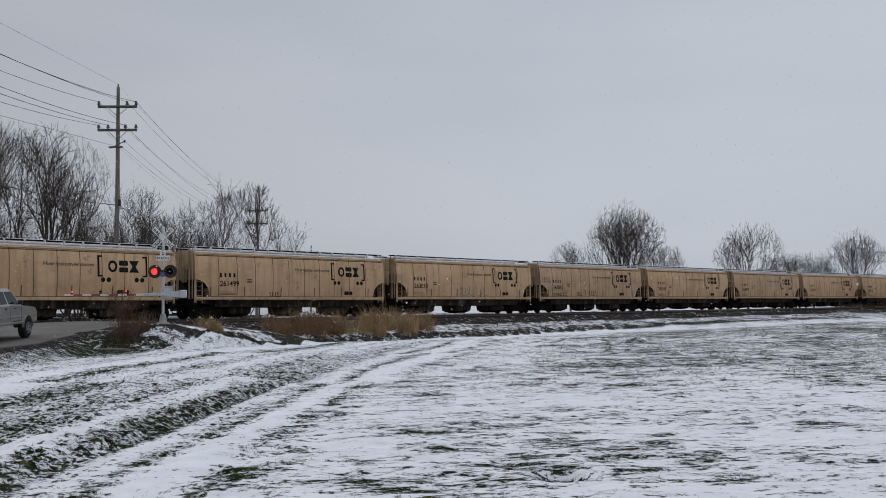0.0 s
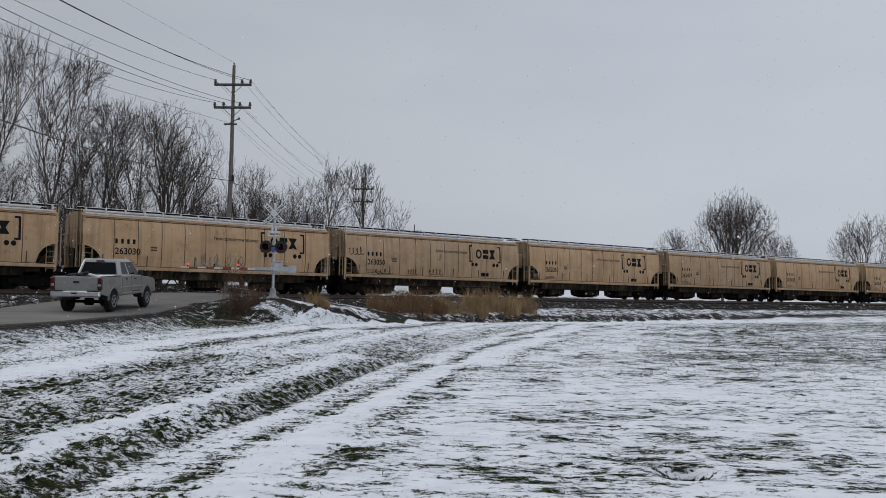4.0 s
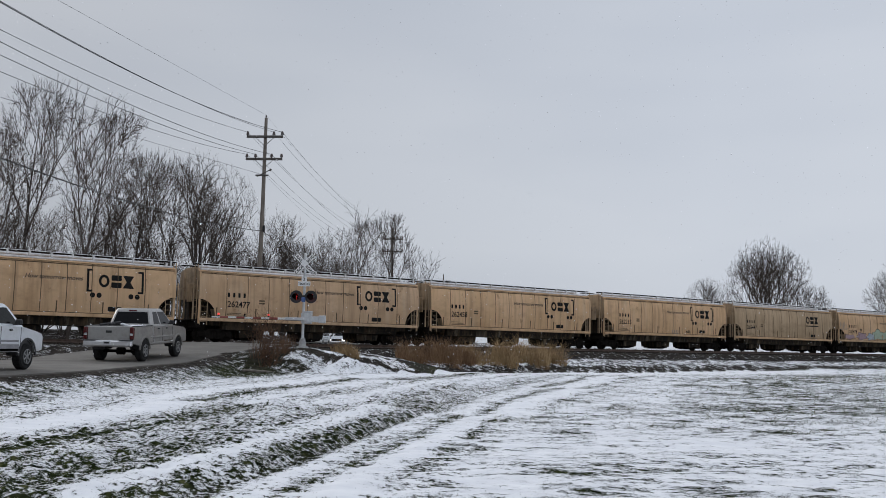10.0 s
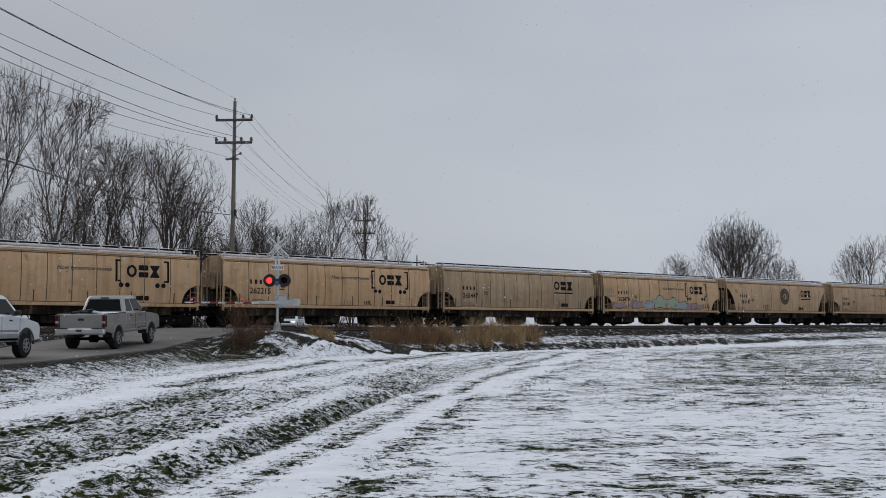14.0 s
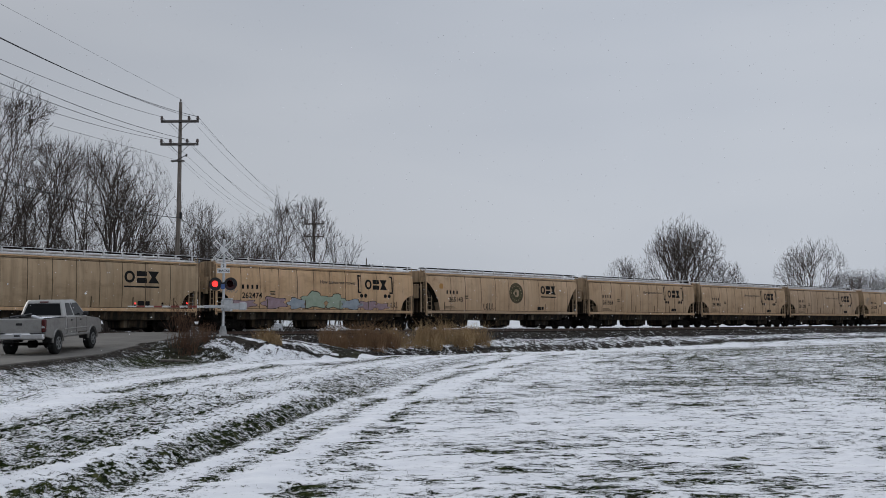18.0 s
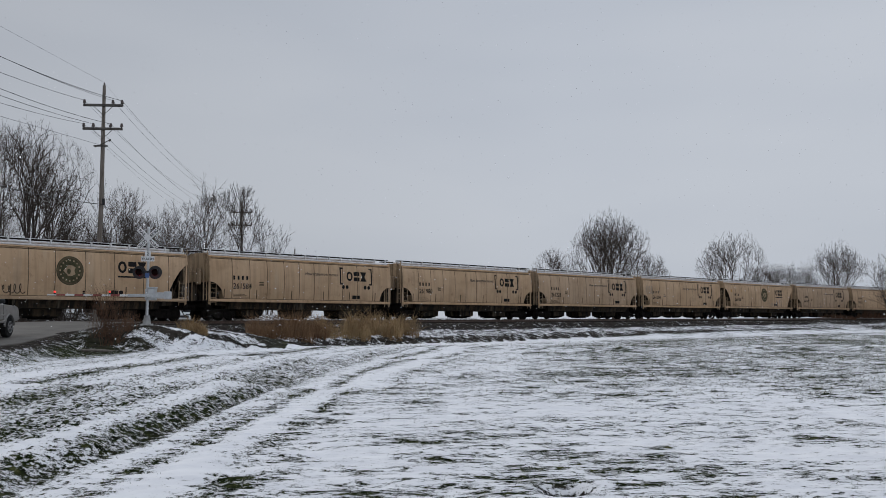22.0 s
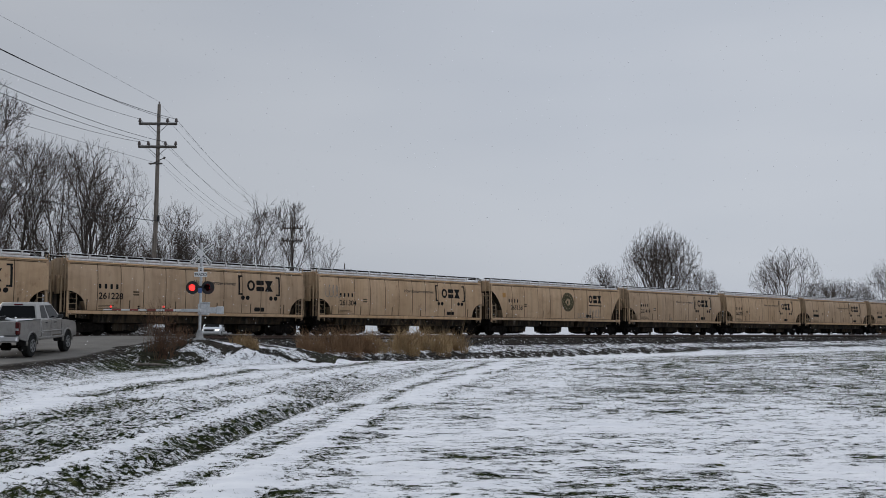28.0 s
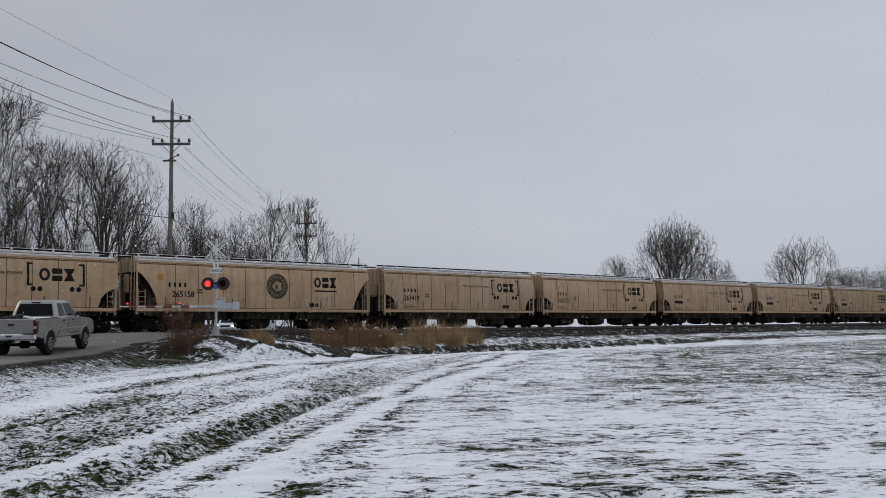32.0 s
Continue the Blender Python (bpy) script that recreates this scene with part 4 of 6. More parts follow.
def logo_parts(car, x0, x1, style):
    """The railway's mark as plain dark shapes."""
    zc = 3.26
    w = (x1 - x0)
    if style == "bracket":
        for sd, xa in ((1, x0), (-1, x1)):
            xs = [xa, xa + sd * 0.34, xa + sd * 0.34, xa + sd * 0.13, xa + sd * 0.13, xa + sd * 0.34, xa + sd * 0.34, xa]
            zs = [2.62, 2.62, 2.73, 2.73, 3.80, 3.80, 3.91, 3.91]
            part("bracket_mark", flat_shape(list(zip(xs, zs))), M_LETTER, car)
        for x in (x0 + 0.36, x0 + 0.74, x1 - 0.74, x1 - 0.36):
            part("dot_mark", flat_shape([(x + 0.15 * math.cos(t * 0.628), 2.44 + 0.15 * math.sin(t * 0.628)) for t in range(10)]), M_LETTER, car)
    a, b = x0 + w * 0.20, x1 - w * 0.17
    if style == "underline":
        part("underline_mark", flat_shape(bar(x0 + 0.4, 2.62, x1 - 0.6, 2.72)), M_LETTER, car)
        a, b = x0 + 0.4, x1 - 0.6
    t = (b - a) / 3
    h = 0.36
    part("logo_shape", ring_shape(a + t * 0.46, zc, t * 0.44, h, 0.15), M_LETTER, car, "plain dark oval ring")
    for z0, z1 in ((zc - h, zc - 0.05), (zc + 0.05, zc + h)):
        part("logo_shape", flat_shape(bar(a + t * 1.06, z0, a + t * 1.92, z1)), M_LETTER, car, "plain dark block")
    part("logo_shape", flat_shape([(a + t * 2.02, zc - h), (a + t * 2.98, zc - h), (a + t * 2.66, zc), (a + t * 2.98, zc + h), (a + t * 2.02, zc + h), (a + t * 2.34, zc)]), M_LETTER, car, "plain dark waisted block")


def scribble(car, x0, z0, w, h, seed, material, loops):
    """Loose sprayed loops, no words."""
    rng = random.Random(seed)
    pts = []
    n = loops * 10
    for k in range(n):
        t = k / 10 * 2 * math.pi
        pts.append((x0 + w * k / n + 0.12 * w / loops * 3 * math.cos(t), min(3.9, z0 + h * (0.5 + 0.45 * math.sin(t)) * rng.uniform(0.75, 1.05))))
    g = Geo()
    r = 0.022
    for (xa, za), (xb, zb) in zip(pts, pts[1:]):
        dx, dz = xb - xa, zb - za
        q = math.hypot(dx, dz) or 1
        ox, oz = -dz / q * r, dx / q * r
        quad = [(xa + ox, za + oz), (xb + ox, zb + oz), (xb - ox, zb - oz), (xa - ox, za - oz)]
        g.add([(x, -side_y(z) - 0.008, z) for x, z in quad], [(0, 1, 2, 3)])
    part("sprayed_scrawl", g, material, car, "sprayed grey scrawl", smooth=0)


def blob(car, x0, x1, z0, z1, seed, material, outline=True):
    rng = random.Random(seed)
    n = 26
    cx, cz, rx, rz = (x0 + x1) / 2, (z0 + z1) / 2, (x1 - x0) / 2, (z1 - z0) / 2
    ring = []
    for k in range(n):
        t = 2 * math.pi * k / n
        f = 0.82 + 0.18 * math.sin(5 * t + seed) + rng.uniform(-0.06, 0.06)
        ring.append((cx + rx * f * math.copysign(abs(math.cos(t)) ** 0.7, math.cos(t)), max(1.34, cz + rz * f * math.sin(t))))
    if outline:
        big = [(cx + (x - cx) * 1.05, max(1.32, cz + (z - cz) * 1.10)) for x, z in ring]
        part("mural_outline", flat_shape(big, 0.007), M_LETTER, car, "dark sprayed outline")
    part("mural_patch", flat_shape(ring, 0.011), material, car, "sprayed colour patch")


def hopper_car(number, kind, phase):
    """One covered hopper car; its origin is on the rail below its middle."""
    long = kind == "badge"
    half = 9.16 if long else 8.49
    paint = M_DUST if kind == "grey" else M_TAN if phase < 5 or kind == "mural" else M_BEIGE
    label = {"plain": "dusty tan covered hopper freight car with dark lettering", "grey": "rain-streaked greyish tan covered hopper car", "badge": "longer tan covered hopper car with a round dark badge", "mural": "tan covered hopper car with a sprayed colourful mural"}[kind]
    car = thing("hopper_car", label, "freight car", "cars of the grain train")
    cut, cz, pw = (1.50, 3.60, 1.4) if long else (1.20, 2.52, 2.0)
    key = "long" if long else "short"
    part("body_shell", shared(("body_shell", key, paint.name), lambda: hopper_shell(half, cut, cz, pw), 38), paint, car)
    dark_below(SHARED["body_shell", key, paint.name])
    for sd in (-1, 1):
        part("side_sill", shared(("side_sill", key, sd), lambda: Geo().box((0, sd * 1.56, 1.29), (2 * half - 0.1, 0.12, 0.19), 0.02)), paint, car)
        part("eave_rail", shared(("eave_rail", key, sd), lambda: Geo().box((0, sd * 1.475, 4.21), (2 * half, 0.10, 0.07), 0.02)), paint, car)
    # dark strip that draws the shadow line below the eave
    part("eave_seam", shared(("eave_seam", key), lambda: Geo().box((0, -1.498, 4.10), (2 * half - 0.3, 0.012, 0.045), 0)), M_SEAM_SHADE, car)
    part("sill_seam", shared(("sill_seam", key), lambda: Geo().box((0, -1.552, 1.415), (2 * (half - cut) + 0.4, 0.02, 0.035), 0)), M_SEAM_SHADE, car)
    part("centre_sill", shared(("centre_sill", key), lambda: Geo().box((0, 0, 1.0), (2 * half + 0.3, 0.62, 0.34), 0.03)), M_TRUCK, car)
    # seams and small side fittings
    left = -half
    seams = [1.83, 3.3, 4.8, 6.3, 7.7, 9.1, 10.5, 11.9, 13.4, 15.05]
    if long:
        seams = [2.6, 4.2, 6.0, 7.7, 9.3, 11.2, 13.1, 15.1, 16.9]
    for x in seams:
        ob = part("panel_seam", shared("panel_seam", lambda: ribbon(0.045, 1.40, 4.16)), M_SEAM_SHADE, car)
        ob.location.x = left + x
    for x in ((1.2, 3.9, 7.0, 10.0, 12.6, 15.3) if not long else (1.9, 6.7, 13.9, 17.2)):
        ob = part("stake_pocket", shared("stake_pocket", lambda: ribbon(0.06, 1.40, 2.05, 0.02, 3)), M_SEAM_SHADE, car)
        ob.location.x = left + x
    # hoppers
    bays = (-4.5, 0, 4.5) if not long else (-5.0, 0, 5.0)
    for x in bays:
        # grimy bays, their dark tone also paints in the shade below the sill
        ob = part("hopper_bay", shared("hopper_bay", lambda: hopper_bay_geo(2.24, 0.85)), M_SOOT_SHADE, car, "tapered grimy discharge hopper, its shade painted on")
        ob.location.x = x
        ob = part("outlet_gate", shared("outlet_gate", lambda: outlet_geo(0.52)), M_TRUCK, car)
        ob.location.x = x
    # roof
    part("hatch_trough", shared(("hatch_trough", key), lambda: Geo().box((0, 0, 4.57), (2 * half - 1.2, 0.62, 0.16), 0.05)), M_WALK, car, "snow-dusted roof hatch cover")
    for sd in (-1, 1):
        part("roof_walk", shared(("roof_walk", key, sd), lambda: Geo().box((0, sd * 0.98, 4.655), (2 * half + 0.3, 0.42, 0.05), 0.012)), M_TRUCK, car, "dark steel roof walkway")
        part("walk_snow", shared(("walk_snow", key, sd), lambda: Geo().box((0, sd * 0.98, 4.70), (2 * half + 0.2, 0.36, 0.035), 0.012)), M_WALK, car, "snow on the roof walkway")
        part("roof_edge_snow", shared(("roof_edge_snow", key, sd), lambda: Geo().box((0, sd * 1.27, 4.345), (2 * half - 0.25, 0.14, 0.12), 0.03)), M_WALK, car, "snow along the roof edge")
    nb = 15
    for k in range(nb):
        ob = part("walk_bracket", shared("walk_bracket", lambda: Geo().box((0, -1.22, 4.55), (0.11, 0.10, 0.24), 0.015)), M_WALK, car, "pale walkway bracket")
        ob.location.x = -half + 0.25 + k * (2 * half - 0.5) / (nb - 1)
    # ends
    for sd in (-1, 1):
        e = sd * (half - 0.06)
        for y in (-1.44, 1.44):
            part("corner_post", shared(("corner_post", key, sd, y, paint.name), lambda: Geo().box((e, y * 1.03, 2.6), (0.10, 0.10, 3.1), 0.015)), paint, car)
        ob = part("side_ladder", shared("side_ladder", lambda: ladder_geo(1.0, 2.55, 0.46, 5)), M_DUST, car)
        ob.location = (sd * (half - 0.36), -1.52, 0)
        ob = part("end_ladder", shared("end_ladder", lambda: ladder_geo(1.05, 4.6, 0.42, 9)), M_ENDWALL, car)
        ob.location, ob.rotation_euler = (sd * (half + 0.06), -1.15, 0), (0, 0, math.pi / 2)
        # sooty sheets and plates that also fill the open ends with painted shade
        part("slope_sheet", shared(("slope_sheet", key, sd), lambda: Geo().add([(sd * (half - 0.1), y, cz) for y in (-1.4, 1.4)] + [(sd * (half - 3.2), y, 1.2) for y in (1.4, -1.4)] + [(sd * (half - 0.1), y, cz + 0.02) for y in (-1.4, 1.4)] + [(sd * (half - 3.2), y, 1.3) for y in (1.4, -1.4)], [(0, 1, 2, 3), (4, 7, 6, 5), (0, 4, 5, 1), (2, 6, 7, 3)])), M_SOOT_SHADE, car)
        part("shear_plate", shared(("shear_plate", key, sd), lambda: Geo().slab([(sd * (half - 0.03), 1.15), (sd * (half - 0.03), cz + 0.1), (sd * (half - 3.0), cz + 0.1), (sd * (half - 3.0), 0.9)], -0.04, 0.04).slab([(sd * (half - 0.75), 1.0), (sd * (half - 0.75), cz + 0.05), (sd * (half - 2.6), 1.5), (sd * (half - 2.6), 0.9)], -1.02, -0.98)), M_SOOT_SHADE, car)
        part("end_bulkhead", shared(("end_bulkhead", key, sd), lambda: Geo().box((sd * (half - 0.22), 0, (cz + 1.15) / 2), (0.06, 2.5, cz - 1.15), 0.01)), M_SOOT_SHADE, car)
        part("end_brace", shared(("end_brace", key, sd), lambda: Geo().tube((sd * (half - 0.15), -1.3, cz), (sd * (half - 1.0), -1.25, 1.3), 0.05, n=6).tube((sd * (half - 0.3), -1.2, 1.3), (sd * (half - 0.3), -1.2, cz), 0.06, n=6).box((sd * (half - 0.55), -0.75, 1.62), (0.5, 0.4, 0.42), 0.05)), M_SOOT_SHADE, car)
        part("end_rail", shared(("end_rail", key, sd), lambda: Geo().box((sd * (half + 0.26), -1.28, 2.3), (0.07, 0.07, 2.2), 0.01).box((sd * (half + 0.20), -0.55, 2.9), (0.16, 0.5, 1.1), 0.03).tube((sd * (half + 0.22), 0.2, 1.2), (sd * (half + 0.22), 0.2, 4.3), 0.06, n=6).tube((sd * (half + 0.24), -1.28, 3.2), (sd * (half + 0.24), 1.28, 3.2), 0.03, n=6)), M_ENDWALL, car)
        part("end_sill", shared(("end_sill", key, sd), lambda: Geo().box((sd * (half - 0.05), 0, 1.02), (0.34, 2.9, 0.36), 0.03).box((sd * (half - 0.45), 0, 0.92), (0.9, 1.5, 0.5), 0.05)), M_TRUCK, car)
        part("end_platform", shared(("end_platform", key, sd), lambda: Geo().box((sd * (half + 0.05), 0, 1.24), (0.5, 2.9, 0.07), 0.015)), M_TRUCK, car)
        for y in (-0.55, 0.55):
            part("end_post", shared(("end_post", key, sd, y), lambda: Geo().box((sd * (half - 0.3), y, 2.0), (0.10, 0.12, 1.9), 0.015)), M_TRUCK, car)
        g = shared(("coupler", key, sd), lambda: Geo().box((sd * (half + 0.45), 0, 0.86), (0.75, 0.24, 0.24), 0.05).box((sd * (half + 0.80), 0.04, 0.86), (0.26, 0.34, 0.34), 0.08))
        part("coupler", g, M_TRUCK, car)
        part("air_hose", shared(("air_hose", key, sd), lambda: Geo().tube((sd * (half + 0.3), -0.35, 0.8), (sd * (half + 0.6), -0.28, 0.4), 0.03, n=6).tube((sd * (half + 0.6), -0.28, 0.4), (sd * (half + 0.85), -0.15, 0.42), 0.03, n=6)), M_TRUCK, car)
        if sd > 0:
            bw = part("brake_wheel", shared("brake_wheel", lambda: Geo().lathe([(-0.02, 0.28), (0.02, 0.28), (0.02, 0.24), (-0.02, 0.24)], 16).box((0, 0, 0), (0.5, 0.02, 0.04)).box((0, 0, 0), (0.04, 0.02, 0.5))), M_TRUCK, car)
            bw.location, bw.rotation_euler = (half + 0.12, 0.5, 3.1), (0, 0, math.pi / 2)
            part("brake_cylinder", shared(("brake_cylinder", key), lambda: Geo().tube((half - 1.3, -0.9, 1.55), (half - 0.7, -0.9, 1.55), 0.17, n=10)), M_TRUCK, car)
        bog = part("bogie", shared("bogie", lambda: Geo().box((0, 0, 0.62), (0.36, 2.1, 0.26), 0.04).box((0, 0, 0.80), (0.42, 0.7, 0.12), 0.03)), M_TRUCK, car, "grimy cast steel bogie")
        bog.location.x = sd * (half - 1.35)
        for y in (-1.0, 1.0):
            part("side_frame", shared(("side_frame", y), lambda: sideframe_geo(y)), M_TRUCK, bog)
        for x in (-0.89, 0.89):
            ws = part("wheelset", shared("wheelset", wheelset_geo, 30), M_TRUCK, bog)
            ws.location = (x, 0, 0.458)
            WHEELS.append((ws, x, phase))
    # markings
    if number:
        me = on_side(text_mesh(number, 0.52, "LEFT", 0.0), left + 1.90 + (0.45 if long else 0), 2.10, 1.0)
        part("car_number", me, M_LETTER, car, smooth=0)
    else:
        part("car_number", flat_shape(bar(left + 1.9, 2.14, left + 3.3, 2.42)), M_LETTER, car)
    xa = left + 1.9 + (0.2 if long else 0)
    for k in range(4):
        part("owner_mark", flat_shape(bar(xa + k * 0.36, 2.70, xa + k * 0.36 + 0.15, 2.98)), M_LETTER, car, "plain dark bar")
    if kind in ("plain", "mural"):
        me = on_side(text_mesh("How tomorrow moves", 0.335, "LEFT", 0.0, 0.25), left + 8.2, 3.22)
        part("slogan", me, M_SLOGAN, car, smooth=0)
        logo_parts(car, left + 11.6, left + 14.95, "bracket")
    elif kind == "grey":
        logo_parts(car, left + 11.6, left + 14.9, "underline")
    else:
        logo_parts(car, left + 12.9, left + 15.9, "underline")
        x = left + 10.2
        part("round_badge", flat_shape([(x + 0.86 * math.cos(t * 0.2618), 2.92 + 0.86 * math.sin(t * 0.2618)) for t in range(24)], 0.010), M_BADGE, car, "round dark olive badge")
        part("badge_ring", ring_shape(x, 2.92, 0.80, 0.80, 0.07, 24), M_SEAM_SHADE, car, smooth=0).location.y = -0.010
        for k in range(16):
            a = k * 0.3927
            part("badge_fleck", flat_shape([(x + 0.61 * math.cos(a) + 0.055 * math.cos(t * 1.047), 2.92 + 0.61 * math.sin(a) + 0.055 * math.sin(t * 1.047)) for t in range(6)], 0.014), M_DUST, car)
        part("badge_centre", flat_shape([(x + 0.34 * math.cos(t * 0.628) * (1.25 if t % 2 else 0.8), 2.92 + 0.34 * math.sin(t * 0.628)) for t in range(10)], 0.016), M_DUST, car)
        part("badge_centre", flat_shape([(x - 0.08 + 0.12 * math.cos(t * 0.628), 2.88 + 0.16 * math.sin(t * 0.628)) for t in range(10)], 0.022), M_BADGE, car)
        part("placard", flat_shape(bar(left + 1.35, 3.1, left + 1.75, 3.5), 0.01), M_ORANGE, car, "orange placard")
    part("data_panel", flat_shape(bar(left + 12.9, 1.55, left + 13.35, 1.82)), M_LETTER, car)
    part("data_panel", flat_shape(bar(left + 13.42, 1.55, left + 13.7, 1.82)), M_LETTER, car)
    for k in range(3):
        part("data_line", flat_shape(bar(left + 1.9, 1.52 + k * 0.09, left + 3.3 - 0.2 * k, 1.555 + k * 0.09)), M_SEAM_SHADE, car)
    for k in range(2):
        part("data_line", flat_shape(bar(left + 4.1, 2.35 + k * 0.16, left + 4.5, 2.45 + k * 0.16)), M_SEAM_SHADE, car)
    if kind == "mural":
        for k, (a, b, z0, z1, c) in enumerate(((0.9, 3.2, 1.45, 2.0, 2), (3.3, 5.6, 1.40, 2.25, 2), (5.4, 7.2, 1.38, 2.2, 3), (6.6, 9.0, 1.42, 2.65, 1), (8.6, 10.6, 1.40, 2.55, 1), (9.9, 12.2, 1.40, 2.2, 3), (11.5, 13.7, 1.42, 2.1, 2), (13.2, 14.6, 1.44, 1.95, 2))):
            blob(car, left + a, left + b, z0, z1, k + 3, M_SCRIB[c])
        scribble(car, left + 0.2, 2.4, 1.3, 0.9, 5, M_SCRIB[0], 5)
        scribble(car, left + 14.0, 1.6, 1.4, 0.4, 6, M_LETTER, 4)
    for x, z, w, h, sd in SCRAWLS.get(number, ()):
        scribble(car, left + x, z, w, h, sd, M_SCRIB[0] if sd % 2 else M_LETTER, 4)
    raise_body(car)
    return car, half


RAISED = set()


def raise_body(car):
    """The body stands a little taller over its bogies."""
    for c in car.children:
        if c.name.startswith("bogie"):
            continue
        if c.location.z > 0.8:
            c.location.z = stretch(c.location.z)
        if c.data.name not in RAISED:
            RAISED.add(c.data.name)
            for v in c.data.vertices:
                v.co.z = stretch(v.co.z)


def stretch(z):
    return float(np.interp(z, [-5, 0.8, 1.19, 4.24, 4.66, 6.0], [-5, 0.8, 1.28, 4.42, 4.86, 6.2]))


SCRAWLS = {"263030": ((7.3, 1.45, 3.6, 1.0, 1), (6.9, 1.5, 2.0, 0.7, 3)), "263050": ((0.25, 2.7, 1.3, 0.6, 2), (2.6, 1.45, 1.6, 0.4, 4), (5.6, 1.5, 0.9, 0.4, 6), (7.6, 1.5, 1.3, 0.5, 8)), "261499": ((6.0, 1.4, 0.9, 0.4, 2),), "265158": ((11.6, 1.5, 1.6, 0.5, 3), (13.4, 1.5, 1.8, 0.9, 5)), "265143": ((6.2, 1.5, 1.3, 0.6, 4),), "261304": ((0.5, 2.6, 1.4, 1.0, 3),), "262215": ((9.0, 1.4, 1.0, 0.4, 3), (11.0, 1.5, 0.6, 0.3, 4)), "261419": ((7.0, 1.4, 0.5, 0.3, 1),)}
TRAIN_SPEED = 8.318
CARS = [(-3.75, "", "plain"), (-2.75, "", "plain"), (-1.743, "261499", "plain"), (-0.738, "263030", "plain"), (0.264, "263050", "plain"), (1.262, "262051", "plain"), (2.274, "262477", "plain"), (3.265, "262458", "plain"), (4.281, "262215", "plain"), (5.285, "265447", "grey"), (6.285, "262474", "mural"), (7.291, "265143", "badge"), (8.385, "261584", "plain"), (9.390, "261980", "plain"), (10.38, "261228", "plain"), (11.382, "261304", "plain"), (12.378, "265158", "badge"), (13.462, "261419", "plain"), (14.457, "262021", "plain"), (15.457, "", "plain"), (16.452, "", "plain"), (17.442, "", "grey"), (18.442, "", "plain"), (19.442, "", "plain"), (20.442, "", "plain"), (21.442, "", "plain")]
WHEELS = []
TRAIN = []
for phase, number, kind in CARS:
    car, half = hopper_car(number, kind, phase)
    s8 = phase * 18.3 + half
    car.matrix_basis = rail_pose(s8 + 8 * TRAIN_SPEED, FAR_TRACK, RAIL_Z)
    TRAIN.append((car, s8))


# ---------------------------------------------------------------- crossing signal
MAST = Vector((-10.06, 43.95, 1.47))
FLASHERS = []


def build_signal():
    t = thing("crossing_signal", "grey crossing signal mast with crossbuck, red lamps and lowered gate", "crossing signal")
    t.location = MAST
    part("foundation", Geo().box((0, 0, -0.20), (0.52, 0.52, 0.44), 0.05), M_CONC, t, "rough concrete footing")
    part("base_casting", Geo().tube((0, 0, 0.0), (0, 0, 0.40), 0.19, 0.12, n=12), M_CONC, t)
    part("mast", Geo().tube((0, 0, 0.1), (0, 0, 4.42), 0.064, n=14), M_GALV, t, "galvanised steel mast")
    part("mast_cap", Geo().tube((0, 0, 4.42), (0, 0, 4.47), 0.075, 0.03, n=12), M_GALV, t)
    # crossbuck
    for k, sd in enumerate((-1, 1)):
        blade = part("crossbuck_blade", Geo().box((0, 0, 0), (1.22, 0.02, 0.228), 0.006), M_SIGN, t, "white crossbuck blade")
        blade.location, blade.rotation_euler = (0, -0.09 - 0.026 * k, 3.92), (0, radians(-45 * sd), 0)
        words = ("RAIL", "ROAD") if sd < 0 else ("CROS", "SING")
        for w, x in zip(words, (-0.37, 0.37)):
            me = text_mesh(w, 0.20, "CENTER", 0.002)
            for v in me.vertices:
                v.co = (v.co.x + x, -0.014 - v.co.z, v.co.y - 0.07)
            part("lettering", me, M_LETTER, blade, smooth=0)
    plate = part("tracks_plate", Geo().box((0, -0.09, 2.98), (0.60, 0.02, 0.23), 0.006), M_SIGN, t, "white plate below the crossbuck")
    me = text_mesh("TRACKS", 0.155, "CENTER", 0.002)
    for v in me.vertices:
        v.co = (v.co.x, -0.104 - v.co.z, v.co.y + 2.925)
    part("lettering", me, M_LETTER, plate, smooth=0)
    plate = part("number_plate_of_tracks", Geo().box((0, -0.09, 3.21), (0.26, 0.02, 0.22), 0.006), M_SIGN, t, "small white plate")
    me = text_mesh("2", 0.20, "CENTER", 0.002)
    for v in me.vertices:
        v.co = (v.co.x, -0.104 - v.co.z, v.co.y + 3.14)
    part("lettering", me, M_LETTER, plate, smooth=0)
    # flashing lamps
    part("lamp_bracket", Geo().tube((-0.36, -0.02, 2.36), (0.36, -0.02, 2.36), 0.03, n=8).box((0, 0, 2.36), (0.16, 0.2, 0.16), 0.02), M_BLACK, t)
    part("junction_box", Geo().box((0, -0.13, 2.23), (0.18, 0.12, 0.22), 0.02), M_BLUE, t, "small blue box")
    for sd in (-1, 1):
        lamp = part("lamp", Geo().lathe([(-0.10, 0.29), (-0.115, 0.30), (-0.115, 0.305), (-0.095, 0.305)], 28), M_BLACK, t, "black round lamp background")
        lamp.location = (sd * 0.355, -0.02, 2.36)
        hood = Geo()
        rings = []
        for y, r in ((-0.10, 0.165), (-0.33, 0.175)):
            rings.append([(r * math.cos(a), y, r * math.sin(a)) for a in np.linspace(radians(-20), radians(200), 15)])
        rings2 = [[(x * 0.95, y, z * 0.95) for x, y, z in r] for r in rings]
        hood.loft([rings[0], rings[1], rings2[1], rings2[0]], closed=False, caps=False)
        part("lamp_hood", hood, M_BLACK, lamp)
        part("lamp_case", Geo().lathe([(0.02, 0.10), (0.0, 0.15), (-0.09, 0.16), (-0.1, 0.15)], 18), M_BLACK, lamp)
